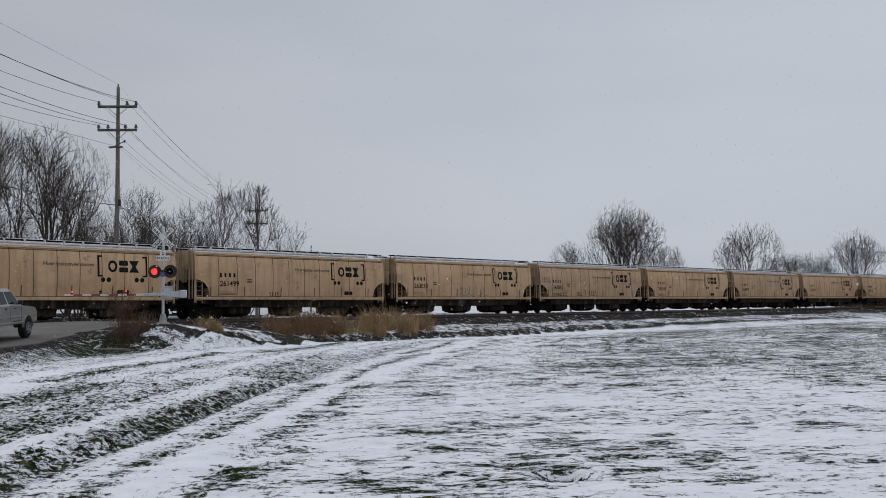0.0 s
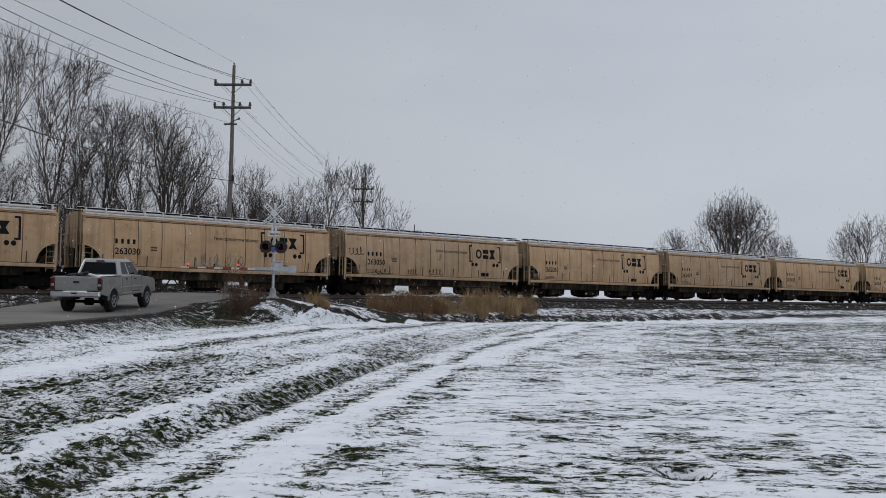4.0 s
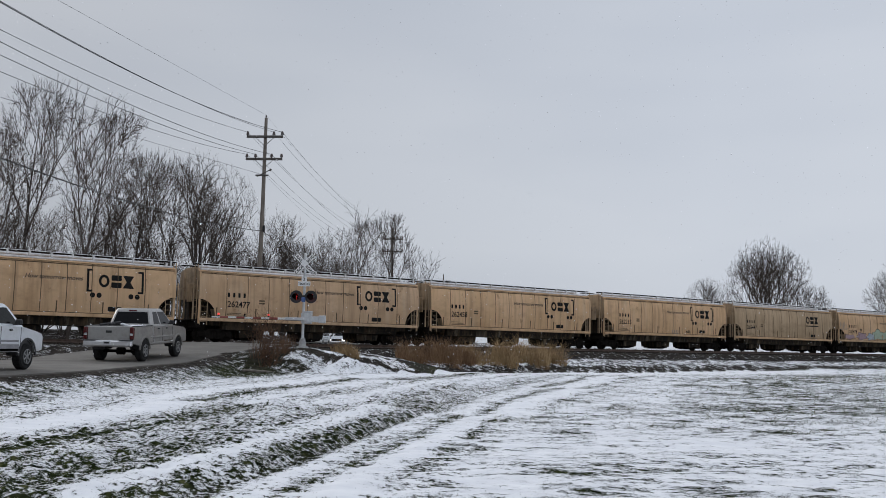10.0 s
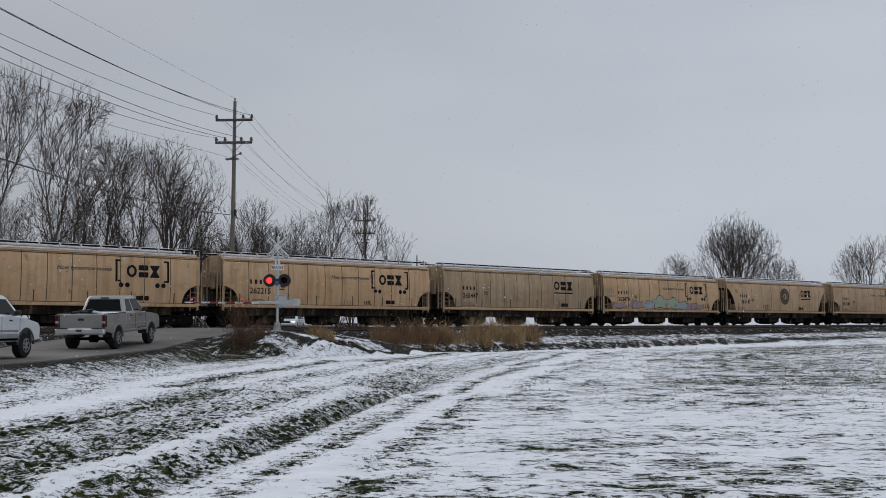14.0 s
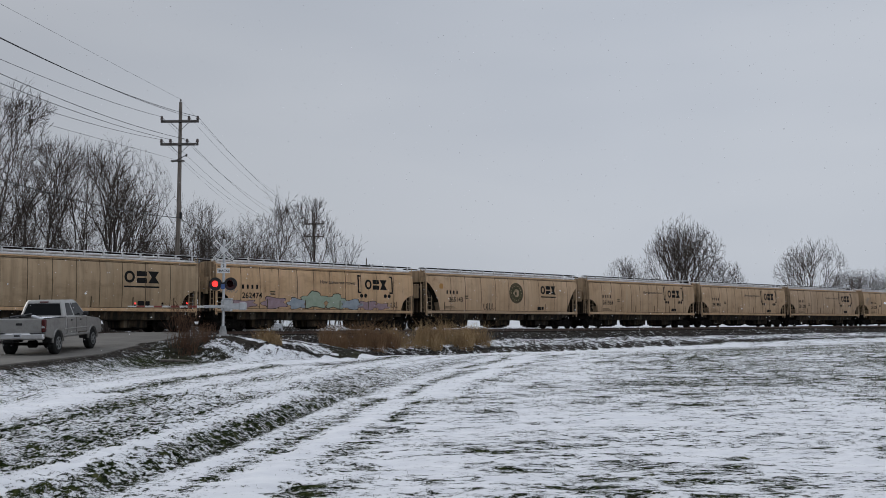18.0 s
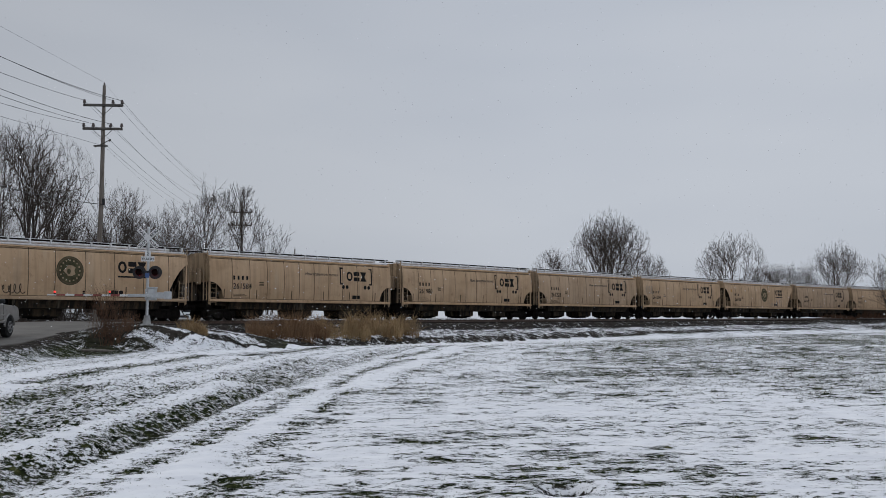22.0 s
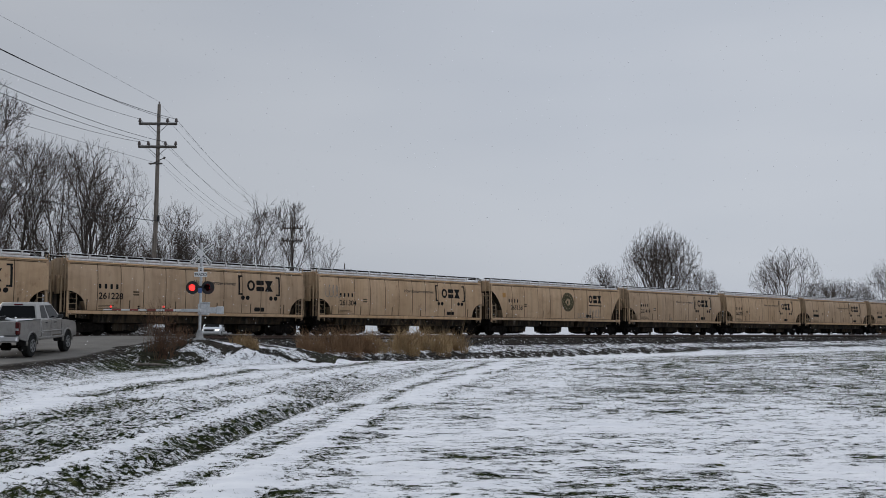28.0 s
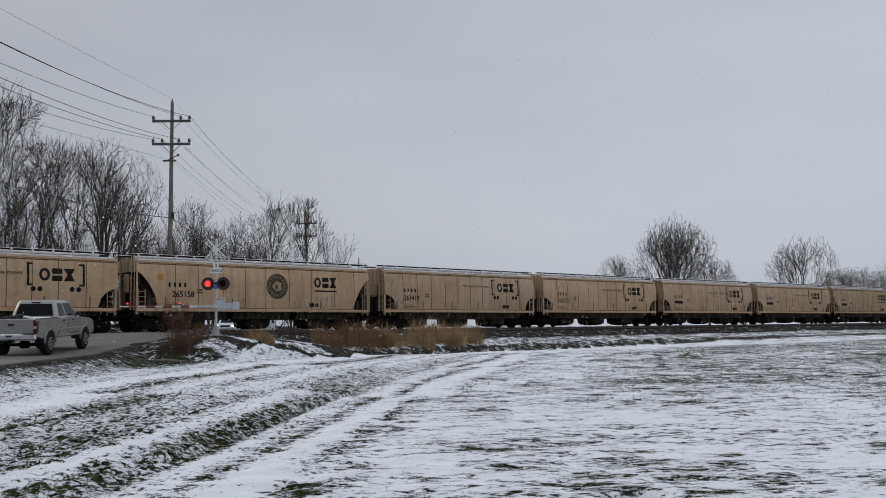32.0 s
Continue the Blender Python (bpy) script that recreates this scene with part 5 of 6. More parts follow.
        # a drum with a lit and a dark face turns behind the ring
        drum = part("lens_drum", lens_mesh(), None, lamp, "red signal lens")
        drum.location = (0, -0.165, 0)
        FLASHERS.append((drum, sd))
    # gate
    part("gate_machine", Geo().box((0.22, -0.02, 1.36), (0.36, 0.42, 0.55), 0.03).box((0.22, -0.02, 1.66), (0.40, 0.46, 0.05), 0.015), M_GALV, t, "grey gate machine case")
    part("gate_shaft", Geo().tube((0.05, -0.30, 1.32), (0.4, -0.30, 1.32), 0.05, n=10), M_GALV, t)
    part("gate_bracket", Geo().tube((0.0, 0, 1.2), (0.22, 0, 1.2), 0.09, n=10).box((0, 0, 1.36), (0.2, 0.2, 0.5), 0.02), M_GALV, t)
    part("counterweight_arm", Geo().slab([(0.1, 1.24), (0.55, 1.16), (1.15, 1.16), (1.15, 1.44), (0.55, 1.44), (0.1, 1.38)], -0.36, -0.30), M_GALV, t)
    part("counterweight", Geo().box((1.0, -0.42, 1.30), (0.34, 0.12, 0.36), 0.03), M_GALV, t)
    arm = part("gate_arm", Geo().box((-0.35, -0.33, 1.30), (0.9, 0.09, 0.14), 0.015), M_GALV, t, "lowered gate arm with red and white bands")
    x = -0.75
    k = 0
    while x > -4.15:
        w = 0.40
        h = 0.105 - 0.005 * k
        part("arm_band", Geo().box((x - w / 2, -0.33, 1.30 + 0.004 * k), (w - 0.004, 0.05, h), 0.006), M_ARMRED if k % 2 else M_ARMWHITE, arm)
        x -= w
        k += 1
    for x in (-4.02, -2.75, -1.60):
        lp = part("arm_lamp", Geo().tube((x, -0.33, 1.36), (x, -0.33, 1.42), 0.05, n=10), M_BLACK, arm)
        part("arm_lens", Geo().lathe([(-0.045, 0.015), (-0.035, 0.042), (0.035, 0.042), (0.045, 0.015)], 12, Matrix.Translation((x, -0.33, 1.47))), M_LENS if x == -2.75 else M_GLOW, lp, "unlit red arm lamp" if x == -2.75 else "glowing red arm lamp")
    return t


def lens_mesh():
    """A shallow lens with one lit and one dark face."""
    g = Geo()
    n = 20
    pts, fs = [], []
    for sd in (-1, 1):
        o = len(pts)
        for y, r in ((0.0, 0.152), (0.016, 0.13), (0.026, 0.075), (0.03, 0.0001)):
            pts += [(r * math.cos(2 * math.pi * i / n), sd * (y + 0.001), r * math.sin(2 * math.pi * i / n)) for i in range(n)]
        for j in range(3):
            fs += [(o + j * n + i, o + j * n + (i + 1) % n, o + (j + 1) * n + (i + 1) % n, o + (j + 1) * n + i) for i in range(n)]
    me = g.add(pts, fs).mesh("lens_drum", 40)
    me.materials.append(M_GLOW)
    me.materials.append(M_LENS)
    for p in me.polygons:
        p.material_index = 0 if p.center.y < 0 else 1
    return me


build_signal()


# ---------------------------------------------------------------- poles and wires
def utility_pole(x, y, top=19.55):
    t = thing("utility_pole", "tall grey wooden utility pole with two crossarms", "utility pole", "poles along the road")
    z0 = float(ground_z(x, y))
    t.location = (x, y, z0 - 0.2)
    H = top - z0 + 0.2
    lean = 0.012
    part("pole", Geo().tube((0, 0, 0), (lean * H, 0, H * 0.5), 0.20, 0.17, n=12).tube((lean * H, 0, H * 0.5), (lean * H, 0, H), 0.17, 0.12, n=12), M_POLE, t)
    xc = lean * H
    part("top_pin", Geo().tube((xc, 0, H), (xc, 0, H + 0.22), 0.03, n=6).tube((xc, 0, H + 0.1), (xc, 0, H + 0.22), 0.07, 0.05, n=8), M_INSUL, t)
    base = z0 - 0.2 + 19.55 - top
    for za in (17.98, 16.17):
        z = za - base
        arm = part("crossarm", Geo().box((xc, -0.17, z), (2.95, 0.15, 0.19), 0.02), M_ARM, t)
        for sd in (-1, 1):
            part("arm_brace", Geo().tube((xc + sd * 0.75, -0.15, z - 0.05), (xc, -0.14, z - 0.75), 0.022, n=5), M_ARM, arm)
        for ix in (-1.40, 0.72, 1.40) if za > 17 else (-1.40, -0.70, 0.60, 1.40):
            part("insulator", Geo().tube((xc + ix, -0.17, z + 0.05), (xc + ix, -0.17, z + 0.2), 0.04, n=6).tube((xc + ix, -0.17, z + 0.15), (xc + ix, -0.17, z + 0.42), 0.13, 0.08, n=8), M_INSUL, arm)
    z = 14.85 - base
    part("switch_bracket", Geo().box((xc - 0.1, -0.2, z), (1.05, 0.09, 0.12), 0.015, Matrix.Rotation(0, 4, "Z")).tube((xc - 0.5, -0.2, z - 0.1), (xc + 0.55, -0.2, z + 0.45), 0.035, n=6).tube((xc + 0.5, -0.2, z + 0.35), (xc + 0.62, -0.2, z + 0.52), 0.08, n=6), M_ARM, t)
    part("service_box", Geo().box((xc + 0.2, -0.1, 10.6 - base), (0.2, 0.2, 0.5), 0.03), M_BLACK, t)
    return Vector((x + xc, y, 0))


POLE_PLACES = [(-22.75, 11.6), (-20.32, 72.2), (-17.9, 132.8), (-15.6, 199.4)]
POLE_TOPS = (16.2, 19.55, 18.4, 16.9)
POLES = [utility_pole(x, y, h) for (x, y), h in zip(POLE_PLACES, POLE_TOPS)]


def wire(a, b, sag, r):
    g = Geo()
    n = 26
    rings = []
    d = (b - a).normalized()
    side = d.cross(Vector((0, 0, 1))).normalized()
    for k in range(n + 1):
        t = k / n
        p = a.lerp(b, t) - Vector((0, 0, sag * 4 * t * (1 - t)))
        rings.append([p + side * (r * math.cos(q)) + Vector((0, 0, r * math.sin(q))) for q in (0.5, 2.6, 4.7)])
    g.loft(rings)
    tagged(part("overhead_wire", g, M_WIRE), "dark overhead wire strung between poles", "wire", "overhead wires")


# across the arm, height at the tall pole, height at the near pole, sag, thickness
SPANS = ((0, 19.75, 14.95, 0.0, 0.007), (1.40, 18.35, 14.71, 1.52, 0.018), (0.72, 18.35, 15.07, 1.31, 0.014), (-1.40, 18.35, 14.89, 1.31, 0.014), (0.60, 16.55, 13.90, 1.47, 0.016), (-0.70, 16.55, 13.74, 1.30, 0.016), (-1.40, 16.55, 13.15, 1.39, 0.014), (0.15, 14.85, 9.26, 0.05, 0.010), (0.15, 10.40, 10.42, 1.43, 0.030))
for dx, z, z_near, sag, r in SPANS:
    wire(POLES[0] + Vector((dx, -0.17, z_near)), POLES[1] + Vector((dx, -0.17, z)), sag, r * 1.15)
    for k in (1, 2):
        da, db = POLE_TOPS[k] - 19.55, POLE_TOPS[k + 1] - 19.55
        wire(POLES[k] + Vector((dx, -0.17, z + da)), POLES[k + 1] + Vector((dx, -0.17, z + db)), 1.6, r * 0.75)


# ---------------------------------------------------------------- bare trees
def rounded(x, y, z):
    """Draws the longest shoots in, as in an old rounded crown."""
    q = math.sqrt((x * x + y * y) / 27.0 + ((z - 5.2) / 4.7) ** 2)
    if z < 3 or q < 0.62:
        return (x, y, z)
    k = (0.62 + 0.38 * (1 - math.exp(-(q - 0.62) / 0.38))) / q
    return (x * k, y * k, 5.2 + (z - 5.2) * k)


def grow(seed, kind):
    """A bare tree ten metres tall that forks again and again into fine twigs."""
    rng = random.Random(seed)
    wood, twig = Geo(), Geo()
    fine = 0.0070 if kind == "field" else 0.0066

    def bend(d, amount):
        return (d + Vector((rng.gauss(0, 1), rng.gauss(0, 1), rng.gauss(0, 0.7))) * amount).normalized()

    def turn_from(d, angle, around):
        side = d.orthogonal().normalized()
        side.rotate(Matrix.Rotation(around, 3, d))
        return (d * math.cos(angle) + side * math.sin(angle)).normalized()

    def run(p, d, length, r0, r1, n, lift):
        """One limb; gives back its points and directions."""
        pts, dirs = [p], [d]
        for k in range(n):
            d = bend(d + Vector((0, 0, lift)), 0.07)
            q = p + d * (length / n)
            a, b = r0 + (r1 - r0) * k / n, r0 + (r1 - r0) * (k + 1) / n
            (wood if a > 0.022 else twig).tube(p, q, a, b, n=6 if a > 0.06 else 4 if a > 0.022 else 3, caps=False)
            p = q
            pts.append(p)
            dirs.append(d)
        return pts, dirs

    def spray(p, d, length):
        """Fine end twigs."""
        for k in range(3):
            e = turn_from(d, rng.uniform(0.15, 0.6), rng.uniform(0, 6.28))
            e = (e + Vector((0, 0, 0.12))).normalized()
            q = p + e * length * rng.uniform(0.6, 1.1)
            twig.tube(p, q, fine, fine * 0.5, n=3, caps=False)

    def fork(p, d, length, r, level, depth):
        lift = {"field": 0.045, "tall": 0.06, "thicket": 0.07}[kind]
        last = level >= depth
        pts, dirs = run(p, d, length, r, max(fine, r * 0.72), 3, lift)
        for k in (1, 2):
            if level > 0 and rng.random() < (0.62 if kind == "field" else 0.85):
                e = turn_from(dirs[k], rng.uniform(0.5, 0.95), rng.uniform(0, 6.28))
                if last:
                    spray(pts[k], e, length * 0.5)
                else:
                    fork(pts[k], e, length * rng.uniform(0.42, 0.62), max(fine, r * 0.42), max(level + 2, depth - 1), depth)
        if last:
            spray(pts[-1], dirs[-1], length * 0.6)
            return
        a0 = rng.uniform(0, 6.28)
        count = 3 if rng.random() < 0.22 else 2
        for c in range(count):
            ang = rng.uniform(0.18, 0.46) + (0.10 * min(level, 3) if kind == "field" else 0.05 * min(level, 3))
            fork(pts[-1], turn_from(dirs[-1], ang, a0 + c * 6.283 / count + rng.uniform(-0.4, 0.4)), length * rng.uniform(0.70, 0.92), max(fine, r * rng.uniform(0.58, 0.73)), level + 1, depth)

    if kind == "field":
        pts, dirs = run(Vector((0, 0, -0.3)), Vector((0, 0, 1)), 2.1, 0.22, 0.18, 3, 0.1)
        n = 8 + seed % 2
        for k in range(n):
            e = turn_from(Vector((0, 0, 1)), rng.uniform(0.15, 0.40) if k < 3 else rng.uniform(0.50, 1.05), k * 2.4 + rng.uniform(-0.3, 0.3))
            fork(pts[-1 if k % 3 else -2], e, rng.uniform(1.9, 2.4) * (0.90 if k < 3 else 1.0), 0.110 if k < 3 else 0.075, 0, 5)
    elif kind == "tall":
        d = Vector((rng.uniform(-0.08, 0.08), rng.uniform(-0.08, 0.08), 1)).normalized()
        pts, dirs = run(Vector((0, 0, -0.3)), d, 4.4, 0.115, 0.085, 5, 0.03)
        for k in range(3):
            e = turn_from(dirs[3], rng.uniform(0.5, 0.9), rng.uniform(0, 6.28))
            fork(pts[3 + k % 2], e, rng.uniform(0.9, 1.4), 0.030, 2, 5)
        top, td = run(pts[-1], turn_from(dirs[-1], 0.10, rng.uniform(0, 6.28)), 4.0, 0.080, 0.028, 6, 0.05)
        for k in range(7):
            i = min(6, k)
            e = turn_from(td[i], rng.uniform(0.35, 0.75), k * 2.4 + rng.uniform(-0.5, 0.5))
            fork(top[i], e, rng.uniform(1.0, 1.5) * (1.15 - 0.09 * k), 0.050 - 0.004 * k, 1, 5)
        fork(top[-1], td[-1], 0.8, 0.026, 2, 5)
        e = turn_from(dirs[-1], 0.5, rng.uniform(0, 6.28))
        fork(pts[-1], e, 2.0, 0.065, 0, 4)
    else:
        for k in range(6):
            a = k * 1.05 + rng.uniform(-0.4, 0.4)
            out = rng.uniform(0.12, 0.42)
            p = Vector((0.05 * math.cos(a), 0.05 * math.sin(a), -0.3))
            pts, dirs = run(p, Vector((out * math.cos(a), out * math.sin(a), 1)).normalized(), rng.uniform(4.6, 6.4), 0.075, 0.036, 6, 0.02)
            for j in range(2, 7):
                e = turn_from(dirs[j], rng.uniform(0.3, 0.65), j * 2.4 + rng.uniform(-0.5, 0.5))
                fork(pts[j], e, rng.uniform(0.8, 1.3), 0.024, 3, 5)
            fork(pts[-1], dirs[-1], rng.uniform(1.2, 1.6), 0.034, 2, 5)
    f = 10.0 / max(v[2] for v in wood.v + twig.v)
    for g in (wood, twig):
        g.v = [rounded(x * f, y * f, z * f) if kind == "field" else (x * f, y * f, z * f) for x, y, z in g.v]
    return wood, twig


TREE_LABEL = {"field": "bare grey spreading tree with dense fine twigs", "tall": "tall slender bare tree in the wood", "thicket": "many-stemmed bare thicket tree"}
TREES = {}
for kind, seeds in (("field", (1, 2, 3)), ("tall", (4, 5, 6)), ("thicket", (7, 8, 9))):
    for sd in seeds:
        wood, twig = grow(sd, kind)
        t = thing("tree", TREE_LABEL[kind], "tree", "bare trees")
        part("trunk", wood, M_BARK, t, smooth=60)
        tagged(part("crown", twig, M_TWIG, t, smooth=0), "fine bare twigs")
        TREES.setdefault(kind, []).append(t)
USED = set()


def plant(az, el, r, kind, k, wide=1.0, lean=0.0):
    """A tree by bearing, height angle and distance from the field's gate post."""
    a = radians(az)
    x, y = r * math.sin(a), r * math.cos(a)
    z = float(ground_z(x, y)) - 0.1
    h = ((1.04 if kind == "field" else 1.0) * el * r + 1.6 - z) / 10.0
    src = TREES[kind][k % 3]
    m = Matrix.Translation((x, y, z)) @ Matrix.Rotation(radians(lean), 4, "Y") @ Matrix.Rotation(2.1 * k + az, 4, "Z") @ Matrix.Diagonal((h * wide, h * wide, h, 1))
    if src.name in USED:
        copy_thing(src, m @ Matrix.Diagonal((1 / src.scale.x, 1 / src.scale.y, 1 / src.scale.z, 1)))
    else:
        src.matrix_basis = m
        USED.add(src.name)


for k, (az, el, r, kind, wide) in enumerate((
        (-32.0, 0.20, 80, "thicket", 1.0), (-30.6, 0.22, 84, "tall", 1.0), (-28.6, 0.265, 78, "tall", 0.72), (-26.2, 0.258, 74, "tall", 0.80), (-24.2, 0.195, 84, "thicket", 0.75), (-22.6, 0.200, 86, "tall", 0.9),
        (-21.4, 0.195, 86, "thicket", 0.8), (-19.5, 0.212, 82, "field", 0.62), (-18.3, 0.17, 90, "field", 0.5), (-25.4, 0.150, 92, "thicket", 1.0), (-29.8, 0.15, 92, "thicket", 1.0),
        (-16.4, 0.118, 108, "thicket", 0.9), (-14.7, 0.146, 112, "thicket", 0.85), (-13.2, 0.138, 114, "thicket", 0.9), (-11.9, 0.127, 116, "thicket", 1.0), (-10.7, 0.098, 120, "thicket", 1.1),
        (-9.5, 0.150, 126, "tall", 0.80), (-7.5, 0.147, 129, "tall", 0.75), (-5.9, 0.108, 136, "thicket", 0.7), (-6.6, 0.08, 140, "thicket", 0.8), (-8.4, 0.09, 138, "thicket", 1.1), (-3.4, 0.070, 215, "field", 0.5),
        (11.3, 0.083, 152, "field", 0.6), (14.0, 0.119, 140, "field", 0.66), (14.9, 0.128, 141, "field", 0.70), (16.5, 0.080, 146, "field", 0.8), (21.6, 0.100, 172, "field", 0.74), (23.0, 0.058, 186, "thicket", 1.1), (23.9, 0.061, 190, "field", 0.9), (25.1, 0.064, 182, "field", 0.9), (27.5, 0.087, 176, "field", 0.68), (30.3, 0.066, 148, "thicket", 1.2), (31.4, 0.070, 150, "field", 0.9), (33.2, 0.085, 190, "field", 0.9))):
    plant(az, el, r, kind, k, wide, 5.0 if k == 3 else 0.0)
rng_t = random.Random(21)
for k in range(24):
    az = rng_t.uniform(-34, -8.5) if k % 3 == 1 else rng_t.uniform(-18, -7.2)
    far = rng_t.random()
    plant(az, rng_t.uniform(0.085, 0.14) * (1.0 if az < -18 else 0.85 if az < -10 else 0.62), 78 + 42 * far if az < -17 else 104 + 30 * far, ("thicket", "thicket", "tall")[k % 3], 50 + k, rng_t.uniform(0.7, 1.1))


for k in range(18):
    az = -34 + 25 * (k + rng_t.uniform(0, 0.9)) / 18
    plant(az, rng_t.uniform(0.055, 0.085) if az < -17 else rng_t.uniform(0.04, 0.06), (80 if az < -17 else 106) + rng_t.uniform(0, 8), "thicket", 90 + k, rng_t.uniform(1.5, 2.2))


# ---------------------------------------------------------------- reeds, brush and grass
def tuft(name, label, spots, count, h0, h1, width, material, spread, seed, bend=0.25):
    """Dry stems standing up from the ground, three-sided and tapering."""
    rng = random.Random(seed)
    g = Geo()
    for x0, y0, rx, ry, hs in spots:
        for k in range(count):
            a, q = rng.uniform(0, 6.283), math.sqrt(rng.random())
            x, y = x0 + rx * q * math.cos(a), y0 + ry * q * math.sin(a)
            z = float(ground_z(x, y)) - 0.03
            h = rng.uniform(h0, h1) * hs * (1.1 - 0.5 * q)
            dx, dy = rng.gauss(0, bend), rng.gauss(0, bend)
            w = width * rng.uniform(0.7, 1.3)
            t = rng.uniform(0, 3.14)
            cx, cy = w * math.cos(t), w * math.sin(t)
            p = (x + dx * h * 0.35, y + dy * h * 0.35, z + h * 0.6)
            g.add([(x - cx, y - cy, z), (x + cx, y + cy, z), (p[0] + cx * 0.7, p[1] + cy * 0.7, p[2]), (p[0] - cx * 0.7, p[1] - cy * 0.7, p[2]), (x + dx * h, y + dy * h, z + h * rng.uniform(0.85, 1.0))], [(0, 1, 2, 3), (3, 2, 4)])
    tagged(part(name, g, material, smooth=0), label, "grass", kind="stuff")


REEDS = random.Random(77)
tuft("reed_bed", "tall dry tan reeds beside the railway bank", [(-2.4 + 5.2 * k / 26 + REEDS.gauss(0, 0.5), 60.6 + 4.4 * k / 26 + REEDS.gauss(0, 0.7), REEDS.uniform(0.3, 0.9), REEDS.uniform(0.4, 0.9), REEDS.uniform(0.65, 1.3)) for k in range(27)], 170, 0.6, 2.0, 0.012, M_REED, 1, 31, 0.34)
tuft("weed_bed", "reddish brown dead weeds beside the railway bank", [(-6.6 + 4.0 * k / 20 + REEDS.gauss(0, 0.5), 57.0 + 3.2 * k / 20 + REEDS.gauss(0, 0.7), REEDS.uniform(0.3, 0.8), REEDS.uniform(0.4, 0.9), REEDS.uniform(0.6, 1.25)) for k in range(21)], 170, 0.6, 1.95, 0.010, M_STALK, 1, 34, 0.42)
tuft("dry_grass_clump", "dry tan grass clump on the snowy mound", [(-8.30, 45.6, 0.7, 0.7, 0.8), (-8.0, 45.2, 0.5, 0.5, 0.6)], 420, 0.4, 1.1, 0.010, M_REED, 1, 32, 0.42)
tuft("weeds", "brown dead weeds along the railway bank", [(77, 140, 3, 2, 0.9), (84, 146, 3, 2, 0.9), (66, 128, 3, 2, 0.5), (95, 153, 6, 3, 0.9)], 500, 0.8, 2.4, 0.03, M_BRUSH, 1, 33)


def brush(x, y, h, seed, name="dead_shrub", label="leafless brown shrub beside the road"):
    rng = random.Random(seed)
    g = Geo()
    z = float(ground_z(x, y)) - 0.05
    for k in range(54):
        a = rng.uniform(0, 6.283)
        q = rng.uniform(0, 0.55)
        p = Vector((x + q * math.cos(a), y + q * math.sin(a), z))
        d = Vector((rng.gauss(0, 0.28), rng.gauss(0, 0.28), 1)).normalized()
        r = 0.011
        for s in range(3):
            n = p + d * h * rng.uniform(0.2, 0.36)
            g.tube(p, n, r, r * 0.7, n=3, caps=False)
            if s:
                for c in range(2):
                    g.tube(n, n + (d + Vector((rng.gauss(0, 0.6), rng.gauss(0, 0.6), rng.gauss(0, 0.3)))).normalized() * h * 0.16, r * 0.6, r * 0.35, n=3, caps=False)
            p, r = n, r * 0.7
            d = (d + Vector((rng.gauss(0, 0.2), rng.gauss(0, 0.2), 0.05))).normalized()
    tagged(part(name, g, M_BRUSH, smooth=0), label, "shrub")


brush(-11.45, 42.2, 2.3, 5)
brush(-11.0, 41.6, 1.5, 6)
brush(-10.6, 42.6, 0.9, 7)


def grass_blades(name, label, material, n, reach, power, odds, heights, wide, seed):
    """Blades that stand out of the thin snow, thick where it is bare."""
    rng = np.random.default_rng(seed)
    r = reach[0] + (reach[1] - reach[0]) * rng.random(n) ** power
    a = np.radians(rng.uniform(-33, 33, n))
    x, y = r * np.sin(a), r * np.cos(a)
    keep = (np.abs(x - ROAD_X) > ROAD_HALF + 1.0) & ~((x < -4.5) & (y > 39.0)) & (-0.68916 * x + 0.72461 * y < 42 - 0.000276 * (0.72461 * x + 0.68916 * y) ** 2)
    x, y, r = x[keep], y[keep], r[keep]
    c = snow_lies(x, y) + rng.normal(0, 0.10, len(x))
    keep = rng.random(len(x)) < np.clip(odds[0] - odds[1] * c, odds[2], odds[3])
    for hx, hy, hr in HOLLOWS:
        keep &= np.hypot(x - hx, y - hy) > hr * 1.2
    x, y, r, c = x[keep], y[keep], r[keep], c[keep]
    z = ground_z(x, y) + tussocks(x, y) - 0.01
    m = len(x)
    h = rng.uniform(heights[0], heights[1], m) * np.clip(1.0 - 1.2 * c, 0.6, 1.3)
    t = rng.uniform(0, 6.283, m)
    w = wide[0] + wide[1] * r
    dx, dy = rng.normal(0, 0.8, m) * h, rng.normal(0, 0.8, m) * h
    v = np.stack([np.stack([x - w * np.cos(t), y - w * np.sin(t), z], 1), np.stack([x + w * np.cos(t), y + w * np.sin(t), z], 1), np.stack([x + dx, y + dy, z + h], 1)], 1).reshape(-1, 3)
    me = bpy.data.meshes.new(name)
    me.vertices.add(3 * m)
    me.vertices.foreach_set("co", v.ravel())
    me.loops.add(3 * m)
    me.loops.foreach_set("vertex_index", np.arange(3 * m))
    me.polygons.add(m)
    me.polygons.foreach_set("loop_start", np.arange(m) * 3)
    me.update(calc_edges=True)
    tagged(part(name, me, material), label, "grass", kind="stuff")


grass_blades("grass", "short green winter grass poking through snow", M_BLADE, 900000, (5.5, 45.5), 1.5, (0.02, 0.11, 0.006, 0.045), (0.012, 0.045), (0.0018, 0.00024), 8)
grass_blades("distant_grass", "thin winter grass across the snowy field", M_FAR_BLADE, 420000, (20.0, 105.0), 1.1, (0.16, 0.55, 0.02, 0.40), (0.025, 0.06), (0.0, 0.00055), 12)


